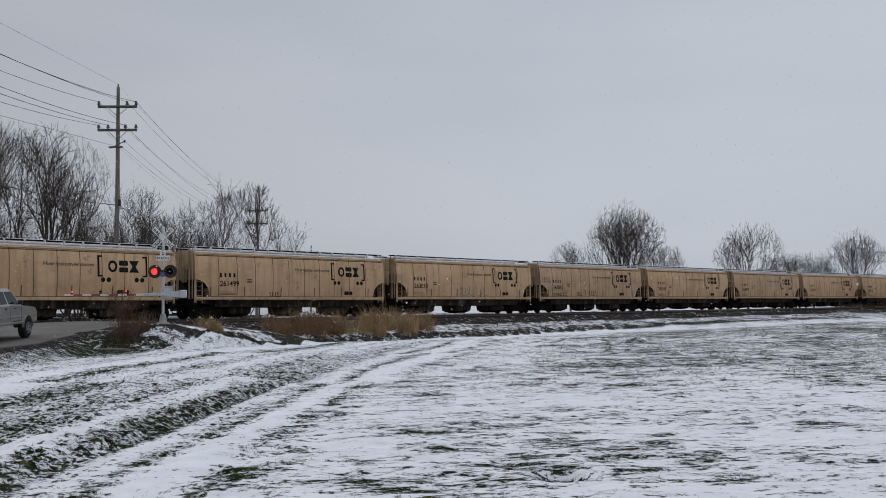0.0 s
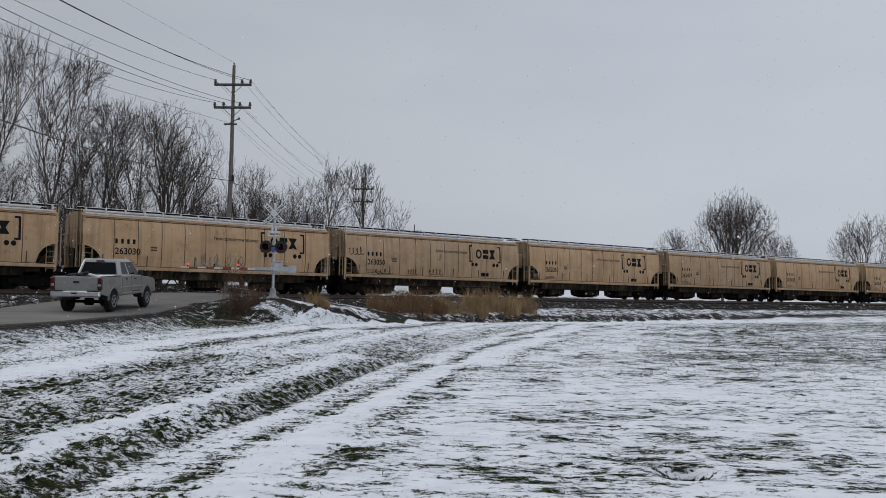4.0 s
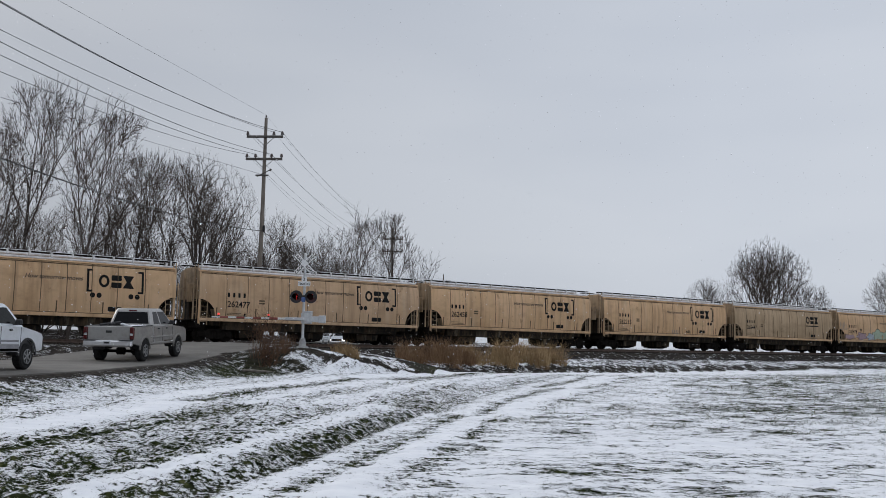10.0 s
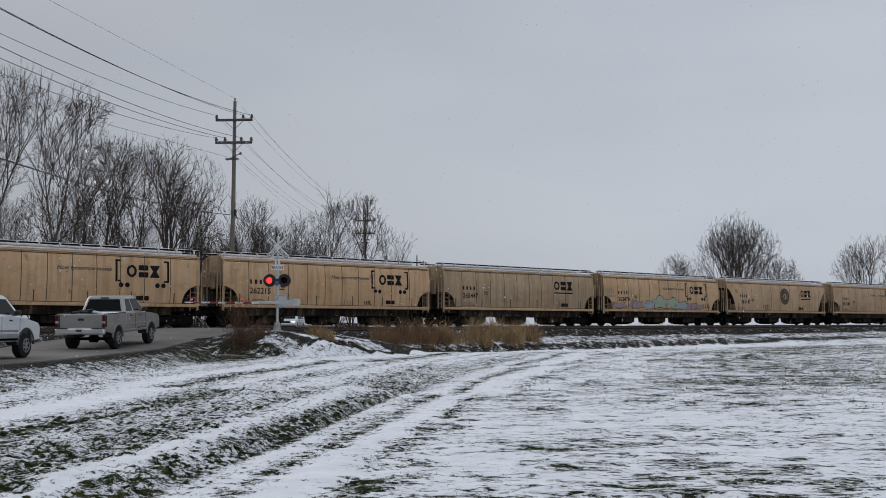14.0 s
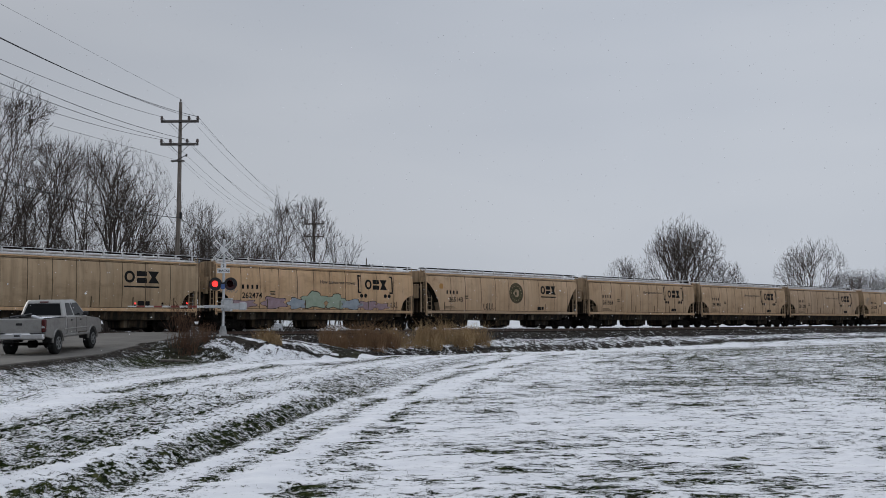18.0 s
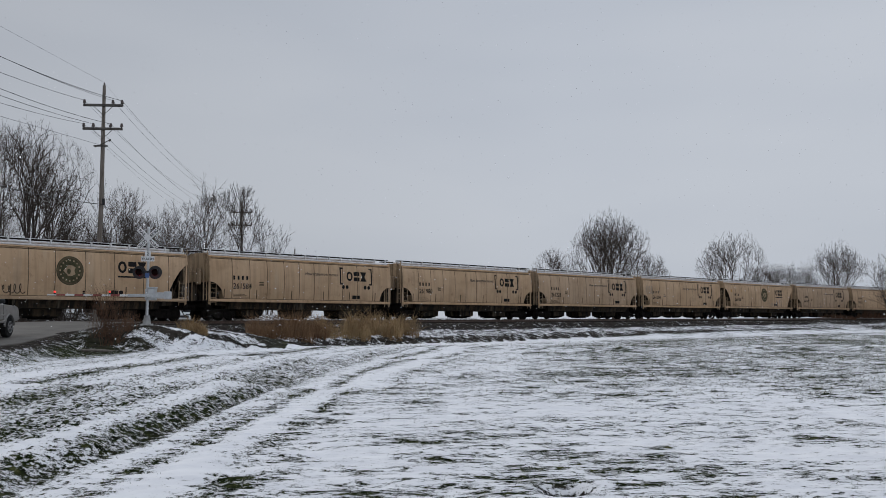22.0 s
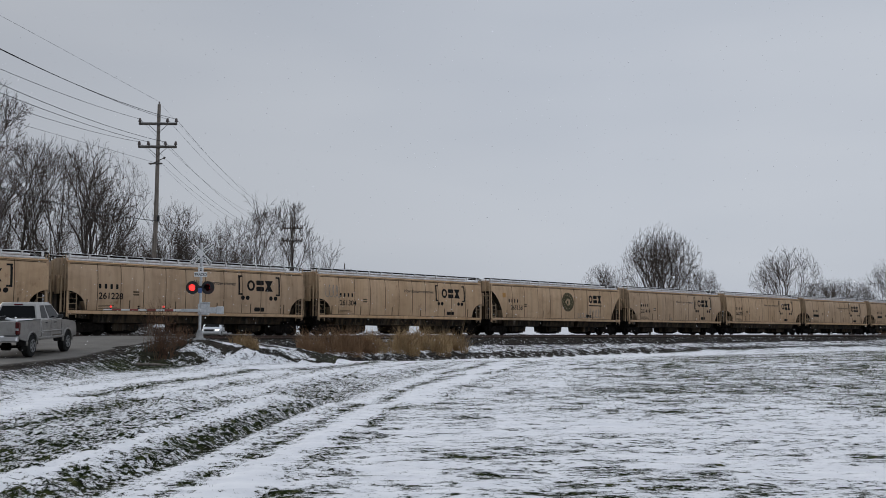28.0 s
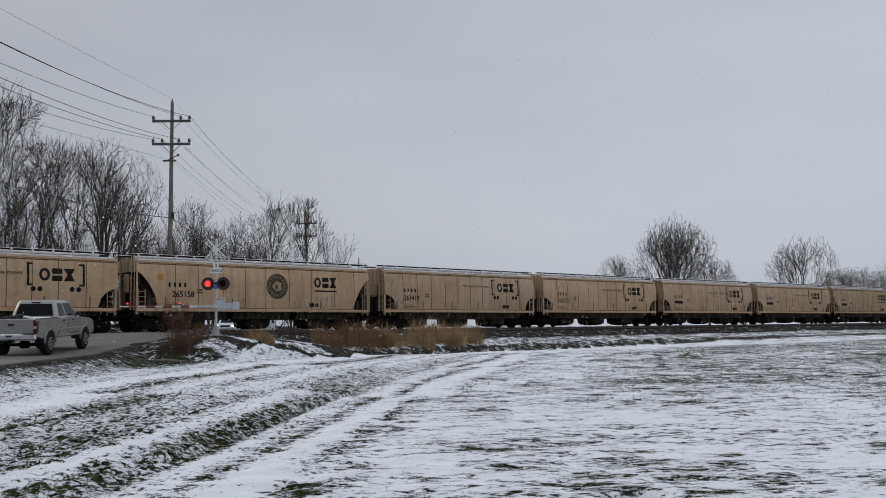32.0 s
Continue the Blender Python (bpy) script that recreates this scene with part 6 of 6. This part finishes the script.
# ---------------------------------------------------------------- vehicles
def wheel(parent, x, y, z, r, side, spokes=5, wide=0.25):
    w = part("wheel", shared(("wheel", r, wide), lambda: Geo().lathe([(-wide / 2, r * 0.55), (-wide / 2, r * 0.90), (-wide * 0.36, r), (wide * 0.36, r), (wide / 2, r * 0.90), (wide / 2, r * 0.55)], 26, Matrix.Rotation(-math.pi / 2, 4, "Z"))), M_TYRE, parent, "black tyre")
    w.location = (x, y, z)

    def rim():
        g = Geo()
        m = Matrix.Rotation(-math.pi / 2, 4, "Z")
        g.lathe([(wide * 0.30, r * 0.57), (wide * 0.46, r * 0.58), (wide * 0.48, r * 0.53), (wide * 0.30, r * 0.49), (wide * 0.1, r * 0.44)], 24, m)
        g.lathe([(wide * 0.2, r * 0.16), (wide * 0.46, r * 0.15), (wide * 0.48, r * 0.05)], 12, m)
        for k in range(spokes):
            a = 2 * math.pi * k / spokes
            g.box((wide * 0.38, 0, r * 0.31), (wide * 0.12, r * 0.14, r * 0.42), 0.012, Matrix.Rotation(a, 4, "X"))
        return g
    rm = part("rim", shared(("rim", r, wide, spokes), rim), M_RIM, w, "dull alloy rim")
    rm.location.x = side * 0.035
    if side < 0:
        rm.rotation_euler = (0, 0, math.pi)
    return w


def body_outline(top, bottom, wheels, arch):
    """Side outline (y, z): the top line from back to front, then the sill with wheel arches."""
    pts = list(top)
    for yc, zc in sorted(wheels, reverse=True):
        n = 10
        half = math.sqrt(max(0.01, arch * arch - (bottom - zc) ** 2))
        a0 = math.atan2(bottom - zc, half)
        for k in range(n + 1):
            a = a0 + (math.pi - 2 * a0) * k / n
            pts.append((yc + arch * math.cos(a), zc + arch * math.sin(a)))
    return pts


def side_panel(out, W, x0, x1, bottom, base=0.85):
    """A body shell from x0 to x1 over a side outline, its outer edges drawn in."""
    yc = sum(p[0] for p in out) / len(out)
    levels = []
    for k in range(7):
        x = x0 + (x1 - x0) * (0, 0.02, 0.06, 0.5, 0.94, 0.98, 1)[k]
        f = 1 - 0.045 * max(0.0, (abs(x) - (W - 0.10)) / 0.10) ** 2
        levels.append([(x, yc + (y - yc) * (1 - (1 - f) * 0.4), z if z < bottom + 0.30 else base + (z - base) * f) for y, z in out])
    return Geo().loft(levels)


def vehicle(name, label, paint, spec):
    """A road vehicle; its nose points to +y, its origin is on the road below its middle."""
    t = thing(name, label, spec["category"])
    W = spec["half"]
    top, wheels, arch, bottom = spec["top"], spec["wheels"], spec["arch"], spec["bottom"]
    if "bed" in spec:
        y0, y1, zr = spec["bed"]
        part("body", side_panel(body_outline([(y1, bottom), (y1, zr)] + [p for p in top if p[0] > y1], bottom, wheels[1:], arch), W, -W, W, bottom), paint, t, smooth=35)
        out = body_outline([(y0, bottom + 0.12), (y0, zr), (y1 - 0.025, zr), (y1 - 0.025, bottom)], bottom, wheels[:1], arch)
        for sd in (-1, 1):
            part("bed_side", side_panel(out, W, sd * W, sd * (W - 0.10), bottom), paint, t, smooth=35)
        part("bed_floor", Geo().box((0, (y0 + y1) / 2, zr - 0.50), (2 * W - 0.2, y1 - y0 - 0.06, 0.05), 0.01), M_TRIM, t, "dark bed liner")
        part("bed_front", Geo().box((0, y1 - 0.05, zr - 0.26), (2 * W - 0.2, 0.05, 0.5), 0.01), paint, t)
    else:
        part("body", side_panel(body_outline(top, bottom, wheels, arch), W, -W, W, bottom), paint, t, smooth=35)
    part("underbody", Geo().box((0, 0.35, bottom + 0.08), (2 * W - 0.40, spec["length"] - 2.2, 0.20), 0.05), M_TRIM, t)
    # cabin
    cab = spec["cab"]
    z0, z1 = cab["z0"], cab["z1"]
    b0, b1, r0, r1 = cab["back0"], cab["front0"], cab["back1"], cab["front1"]
    hw0, hw1 = W - 0.06, W - 0.24

    def ring(f, inset=0.0):
        y0, y1 = b0 + (r0 - b0) * f + inset, b1 + (r1 - b1) * f - inset
        h = hw0 + (hw1 - hw0) * f - inset
        z = z0 + (z1 - z0) * f
        c = 0.10
        return [(-h + c, y0, z), (h - c, y0, z), (h, y0 + c, z), (h, y1 - c, z), (h - c, y1, z), (-h + c, y1, z), (-h, y1 - c, z), (-h, y0 + c, z)]

    top_ring = [(x * 0.93, y0 + ((r0 + r1) / 2 - y0) * 0.08, z + 0.035) for x, y0, z in ring(1.0)]
    part("cabin", Geo().loft([ring(-0.08), ring(0.0), ring(0.9), ring(1.0, 0.02), top_ring]), paint, t, smooth=35)

    def pane(y_lo0, y_lo1, f0, f1, sd, nm="side_window"):
        """A side pane between two shares of the cabin's length."""
        pts = []
        for f, a, b in ((f0, y_lo0, y_lo1), (f1, y_lo0, y_lo1)):
            y0, y1 = b0 + (r0 - b0) * f, b1 + (r1 - b1) * f
            h = hw0 + (hw1 - hw0) * f
            z = z0 + (z1 - z0) * f
            pts.append(((h + 0.006) * sd, y0 + (y1 - y0) * a, z))
            pts.append(((h + 0.006) * sd, y0 + (y1 - y0) * b, z))
        q = [pts[0], pts[1], pts[3], pts[2]]
        inner = [(x - sd * 0.03, y, z) for x, y, z in q]
        g = Geo().add(q + inner, [(0, 1, 2, 3), (7, 6, 5, 4), (0, 4, 5, 1), (1, 5, 6, 2), (2, 6, 7, 3), (3, 7, 4, 0)])
        part(nm, g, M_GLASS, t, "dark tinted glass", smooth=0)

    for sd in (-1, 1):
        for a, b in cab["panes"]:
            pane(a, b, 0.10, 0.86, sd)
    for yy, nm in ((0, "rear_window"), (1, "windscreen")):
        q = []
        for f, sx in ((0.12, -1), (0.12, 1), (0.84, 1), (0.84, -1)):
            y = (b0 + (r0 - b0) * f - 0.008) if yy == 0 else (b1 + (r1 - b1) * f + 0.008)
            h = hw0 + (hw1 - hw0) * f - 0.16
            q.append((sx * h, y, z0 + (z1 - z0) * f))
        dy = 0.03 if yy == 0 else -0.03
        g = Geo().add(q + [(x, y + dy, z) for x, y, z in q], [(0, 1, 2, 3), (7, 6, 5, 4), (0, 4, 5, 1), (1, 5, 6, 2), (2, 6, 7, 3), (3, 7, 4, 0)])
        part(nm, g, M_GLASS, t, "dark tinted glass", smooth=0)
    for (yc, zc) in wheels:
        for sd in (-1, 1):
            part("wheel_well", Geo().box((sd * (W - 0.25), yc, zc + 0.24), (0.38, 2 * arch - 0.04, 0.50), 0.04), M_TRIM, t)
            wheel(t, sd * (W - 0.14), yc, spec["r"], spec["r"], sd, spec["spokes"], 0.28)
            rings = []
            for k in range(13):
                a = math.pi * k / 12
                rings.append([(sd * (W - 0.03), yc + q * math.cos(a), zc + q * math.sin(a)) for q in (arch - 0.015, arch + 0.07)] + [(sd * (W + 0.018), yc + q * math.cos(a), zc + q * math.sin(a)) for q in (arch + 0.05, arch - 0.01)])
            part("arch_lip", Geo().loft(rings), spec.get("lip", paint), t)
    back, nose = spec["back"], spec["nose"]
    part("rear_bumper", Geo().box((0, back - 0.06, spec["bump_z"]), (2 * W - 0.04, 0.22, 0.24), 0.05), spec["bumper"], t)
    part("front_bumper", Geo().box((0, nose + 0.02, spec["bump_z"] + 0.02), (2 * W - 0.06, 0.26, 0.26), 0.07), spec["front_bumper"], t)
    part("plate", Geo().box((0, back - 0.18, spec["bump_z"] + 0.03), (0.31, 0.02, 0.15), 0.005), M_PLATE, t, "pale number plate with no legible characters")
    part("plate_bar", Geo().box((0, back - 0.194, spec["bump_z"] + 0.03), (0.22, 0.008, 0.06)), M_BLACK, t)
    for sd in (-1, 1):
        part("tail_lamp", Geo().box((sd * (W - 0.065), back - 0.005, spec["tail_z"]), (0.17, 0.12, spec["tail_h"]), 0.03), M_TAIL, t, "red tail lamp")
        part("headlamp", Geo().box((sd * (W - 0.22), nose - 0.05, spec["lamp_z"]), (0.34, 0.16, 0.19), 0.04), spec["lamp"], t)
        part("mirror", Geo().box((sd * (W + 0.10), cab["front0"] - 0.62, z0 + 0.12), (0.20, 0.11, 0.17), 0.035), M_TRIM, t, "black door mirror")
        part("mirror_stalk", Geo().box((sd * (W + 0.0), cab["front0"] - 0.62, z0 + 0.05), (0.14, 0.06, 0.05), 0.01), M_TRIM, t)
        for y in spec["handles"]:
            part("door_handle", Geo().box((sd * (W + 0.012), y, z0 - 0.12), (0.04, 0.16, 0.05), 0.012), M_TRIM, t)
        for y in spec["gaps"]:
            part("door_gap", Geo().box((sd * (W - 0.005), y, (bottom + z0) / 2 + 0.05), (0.022, 0.014, z0 - bottom - 0.16)), M_TRIM, t)
        part("sill_strip", Geo().box((sd * (W - 0.01), (wheels[0][0] + wheels[1][0]) / 2, bottom + 0.06), (0.06, abs(wheels[0][0] - wheels[1][0]) - 2 * arch - 0.1, 0.10), 0.02), spec["sill"], t)
        part("side_moulding", Geo().box((sd * (W + 0.006), (wheels[0][0] + wheels[1][0]) / 2, bottom + 0.32), (0.03, abs(wheels[0][0] - wheels[1][0]) - 2 * arch - 0.14, 0.06), 0.01), spec["sill"], t)
    part("grille", Geo().box((0, nose + 0.01, spec["lamp_z"] - 0.02), (2 * W - 1.0, 0.10, 0.26), 0.03), M_BLACK, t)
    return t


PICKUP = dict(category="pickup truck", half=1.0, length=5.85, bottom=0.54, arch=0.49, r=0.43, spokes=6, wheels=[(-1.72, 0.38), (1.93, 0.38)], bed=(-2.92, -0.92, 1.33),
              top=[(2.90, 0.58), (2.95, 0.74), (2.93, 0.98), (2.84, 1.12), (2.62, 1.20), (2.1, 1.25), (1.40, 1.30), (1.2, 1.32), (-0.86, 1.33), (-2.9, 1.33), (-2.92, 0.62)][::-1],
              cab=dict(z0=1.32, z1=1.98, back0=-0.90, front0=1.46, back1=-0.66, front1=0.62, panes=[(0.07, 0.36), (0.42, 0.90)]),
              back=-2.92, nose=2.92, bump_z=0.66, bumper=M_CHROME, front_bumper=M_CHROME, tail_z=1.06, tail_h=0.48, lamp_z=0.95, lamp=M_GLASS, handles=(-0.40, 0.52), gaps=(-0.86, 0.08, 1.22), sill=M_SILVER)
CAR = dict(category="car", half=0.93, length=4.5, bottom=0.42, arch=0.42, r=0.355, spokes=5, wheels=[(-1.32, 0.39), (1.32, 0.39)],
           top=[(2.20, 0.50), (2.22, 0.78), (2.14, 0.90), (1.85, 0.97), (1.15, 1.05), (1.0, 1.07), (-2.0, 1.09), (-2.18, 1.0), (-2.2, 0.55)][::-1],
           cab=dict(z0=1.06, z1=1.68, back0=-2.08, front0=1.18, back1=-1.85, front1=0.48, panes=[(0.03, 0.26), (0.29, 0.56), (0.59, 0.92)]),
           back=-2.2, nose=2.18, bump_z=0.56, bumper=M_TRIM, front_bumper=M_WHITE, tail_z=0.95, tail_h=0.34, lamp_z=0.80, lamp=M_CHROME, handles=(-0.55, 0.42), gaps=(-1.0, -0.1, 0.95), sill=M_TRIM)
SUV = dict(category="sport utility vehicle", half=0.97, length=4.8, bottom=0.54, arch=0.48, r=0.395, spokes=6, wheels=[(-1.42, 0.43), (1.42, 0.43)],
           top=[(2.33, 0.60), (2.36, 0.96), (2.28, 1.10), (1.95, 1.18), (1.25, 1.28), (1.1, 1.30), (-2.1, 1.32), (-2.28, 1.22), (-2.3, 0.66)][::-1],
           cab=dict(z0=1.30, z1=1.92, back0=-2.18, front0=1.28, back1=-1.95, front1=0.58, panes=[(0.03, 0.26), (0.29, 0.56), (0.59, 0.92)]),
           back=-2.3, nose=2.32, bump_z=0.70, bumper=M_TRIM, front_bumper=M_TRIM, tail_z=1.12, tail_h=0.36, lamp_z=0.98, lip=M_TRIM, lamp=M_CHROME, handles=(-0.55, 0.42), gaps=(-1.0, -0.1, 1.0), sill=M_CLAD)


def build_vehicles():
    p = vehicle("pickup_truck", "dirty silver crew-cab pickup truck waiting on the road", M_SILVER, PICKUP)
    part("tailgate", Geo().box((0, -2.90, 1.01), (1.72, 0.07, 0.64), 0.025), M_SILVER, p, "dull silver tailgate")
    part("tailgate_crease", Geo().box((0, -2.938, 0.80), (1.60, 0.012, 0.03), 0.004), M_SILVER, p)
    part("tailgate_handle", Geo().box((0, -2.942, 1.12), (0.24, 0.03, 0.09), 0.012), M_TRIM, p)
    part("tailgate_emblem", Geo().box((-0.55, -2.940, 0.78), (0.34, 0.01, 0.04), 0.003), M_TRIM, p, "plain dark bar")
    part("third_brake_lamp", Geo().box((0, -0.69, 1.93), (0.34, 0.06, 0.05), 0.01), M_TAIL, p)
    part("exhaust_pipe", Geo().tube((0.55, -1.3, 0.36), (0.75, -2.5, 0.38), 0.04, n=8), M_TRUCK, p)
    part("hitch", Geo().box((0, -2.95, 0.50), (0.12, 0.3, 0.08), 0.02), M_TRUCK, p)
    part("axle", Geo().tube((-0.8, -1.72, 0.40), (0.8, -1.72, 0.40), 0.06, n=8).tube((-0.15, -1.72, 0.40), (0.15, -1.72, 0.40), 0.15, n=10), M_TRUCK, p)
    part("spare_wheel", Geo().lathe([(-0.10, 0.30), (-0.10, 0.34), (0.10, 0.34), (0.10, 0.30)], 18, Matrix.Translation((0, -2.45, 0.66)) @ Matrix.Rotation(math.pi / 2, 4, "X")), M_TYRE, p, "spare wheel below the bed")
    for sd in (-1, 1):
        part("bed_rail_cap", Geo().box((sd * 0.945, -1.90, 1.335), (0.09, 1.98, 0.03), 0.012), M_TRIM, p, "black plastic bed rail cap")
        part("tail_lamp_band", Geo().box((sd * 0.93, -2.978, 1.02), (0.12, 0.014, 0.10), 0.003), M_PLATE, p, "pale reversing lamp band")
        part("bumper_cap", Geo().box((sd * 0.72, -2.985, 0.785), (0.5, 0.2, 0.03), 0.01), M_TRIM, p, "black step pad on the bumper")
        part("mud_streak", Geo().box((sd * 0.998, 0.75, 0.62), (0.012, 1.0, 0.16), 0.005), M_MUD, p, "dried mud along the lower doors")
        part("mud_streak", Geo().box((sd * 0.998, -1.03, 0.60), (0.012, 0.20, 0.14), 0.005), M_MUD, p, "dried mud behind the cab")
    part("load", Geo().box((-0.62, -1.35, 1.38), (0.24, 0.9, 0.10), 0.03, Matrix.Rotation(0.12, 4, "Z")).tube((-0.7, -2.2, 1.36), (-0.2, -1.4, 1.46), 0.045, n=8), M_BLACK, p, "dark tools lying on the bed rail")
    part("load_cover", Geo().box((-0.18, -1.75, 1.33), (0.5, 0.22, 0.10), 0.03, Matrix.Rotation(0.3, 4, "Y")), M_PLATE, p, "pale object in the bed")
    part("bed_snow", Geo().box((0.45, -1.35, 1.31), (0.7, 0.5, 0.09), 0.04), M_FLAKE, p, "old snow in the bed")
    for c in p.children:
        if c.name.split(".")[0] not in ("wheel", "axle"):
            c.location.z += 0.09                   # the body rides high on its springs
    yc = 38.6
    slope = math.atan2(float(road_z(yc + 1.93) - road_z(yc - 1.72)), 3.65)
    p.matrix_basis = Matrix.Translation((-15.85, yc, float(road_z(yc)) + 0.05)) @ Matrix.Rotation(slope, 4, "X")
    q = vehicle("white_suv", "white sport utility vehicle rolling up behind the pickup", M_WHITE, SUV)
    part("roof_rail", Geo().tube((-0.62, -1.6, 2.0), (-0.62, 0.2, 2.0), 0.02, n=6), M_TRIM, q)
    part("roof_rail", Geo().tube((0.62, -1.6, 2.0), (0.62, 0.2, 2.0), 0.02, n=6), M_TRIM, q)
    for sd in (-1, 1):
        part("lower_cladding", Geo().box((sd * 0.965, 0.0, 0.66), (0.05, 1.84, 0.22), 0.02), M_CLAD, q, "grey lower door cladding")
    CARS_ON_ROAD.append(q)
    spec = dict(CAR, lamp=M_BEAM)
    c = vehicle("oncoming_car", "white car waiting beyond the railway with its headlamps lit", M_WHITE, spec)
    c.matrix_basis = Matrix.Translation((-18.6, 87.0, float(road_z(87.0)) + 0.02)) @ Matrix.Rotation(math.pi, 4, "Z")
    spec = dict(PICKUP, lamp=M_BEAM)
    d = vehicle("oncoming_pickup", "white pickup waiting beyond the railway", M_WHITE, spec)
    d.matrix_basis = Matrix.Translation((-18.5, 101.0, float(road_z(101.0)) + 0.02)) @ Matrix.Rotation(math.pi * 0.97, 4, "Z")


CARS_ON_ROAD = []
build_vehicles()


# ---------------------------------------------------------------- falling snow
def snowfall():
    """Flakes in tall columns of air that sink as one piece."""
    rng = np.random.default_rng(5)
    out = []
    for k in range(6):
        n = 3400
        g = Geo()
        fall = 0.85 + 0.13 * k
        H = 14 + fall * 33
        pos = np.stack([rng.uniform(-34, 40, n), 5.0 + 50 * rng.random(n) ** 1.2, rng.uniform(0.0, H, n)], 1)
        for x, y, z in pos:
            r = rng.uniform(0.006, 0.015) * (0.5 + 0.026 * y)
            a = rng.uniform(0, 6.28)
            c, s = r * math.cos(a), r * math.sin(a)
            g.add([(x + c, y + s, z), (x - s, y + c, z), (x - c, y - s, z), (x + s, y - c, z), (x, y, z + r), (x, y, z - r)], [(0, 1, 4), (1, 2, 4), (2, 3, 4), (3, 0, 4), (1, 0, 5), (2, 1, 5), (3, 2, 5), (0, 3, 5)])
        ob = part("falling_snow", g, M_FALL, smooth=0)
        tagged(ob, "fine white snowflakes drifting down through the air", "snow", kind="stuff")
        out.append((ob, fall, 0.5 - 0.16 * k))
    return out


SNOW = snowfall()


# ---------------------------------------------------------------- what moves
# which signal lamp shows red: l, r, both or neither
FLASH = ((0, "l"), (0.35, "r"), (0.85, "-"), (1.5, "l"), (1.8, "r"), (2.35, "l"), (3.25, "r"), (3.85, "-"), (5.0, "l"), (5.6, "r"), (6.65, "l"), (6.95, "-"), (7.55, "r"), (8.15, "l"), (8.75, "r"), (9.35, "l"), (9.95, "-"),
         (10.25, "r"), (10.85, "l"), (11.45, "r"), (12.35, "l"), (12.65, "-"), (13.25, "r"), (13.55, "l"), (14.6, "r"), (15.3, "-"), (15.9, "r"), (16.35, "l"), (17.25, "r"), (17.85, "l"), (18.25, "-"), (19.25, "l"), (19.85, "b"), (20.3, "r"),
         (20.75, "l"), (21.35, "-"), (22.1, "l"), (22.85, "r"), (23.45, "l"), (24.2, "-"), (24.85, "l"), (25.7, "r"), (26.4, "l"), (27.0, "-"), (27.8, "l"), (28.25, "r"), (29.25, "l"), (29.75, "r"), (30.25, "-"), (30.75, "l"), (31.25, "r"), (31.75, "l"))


def motions():
    for car, s8 in TRAIN:
        walk(car, [(t, rail_pose(s8 - TRAIN_SPEED * (t - 8), FAR_TRACK, RAIL_Z)) for t in range(0, 33, 2)])
    for ws, x, phase in WHEELS:
        if -3 < phase < 15:
            turn = TRAIN_SPEED / 0.458
            walk(ws, [(k / 15, Matrix.Translation((x, 0, 0.458)) @ Matrix.Rotation(-turn * k / 15, 4, "Y")) for k in range(0, 481)])
    suv = CARS_ON_ROAD[0]
    road = ((0, -26.0), (2, -12.0), (4, 2.0), (5.5, 11.0), (7, 18.6), (8, 21.9), (9, 24.3), (9.5, 25.15), (10, 26.1), (10.5, 26.9), (11, 27.4), (11.5, 27.75), (12, 27.8), (32, 27.8))
    walk(suv, [(t, Matrix.Translation((-15.75, y, float(road_z(y)) + 0.03))) for t, y in road])
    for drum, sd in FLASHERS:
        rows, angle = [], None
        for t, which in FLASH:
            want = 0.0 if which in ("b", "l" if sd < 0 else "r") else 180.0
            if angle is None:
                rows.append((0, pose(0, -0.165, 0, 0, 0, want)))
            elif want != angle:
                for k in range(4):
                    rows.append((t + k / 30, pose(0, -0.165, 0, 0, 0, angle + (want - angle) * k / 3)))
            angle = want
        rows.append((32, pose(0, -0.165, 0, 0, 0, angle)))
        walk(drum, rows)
    for ob, fall, drift in SNOW:
        walk(ob, [(t, Matrix.Translation((drift * (t - 16) * 0.4, 0.0, -fall * t))) for t in (0, 8, 16, 24, 32)])


motions()
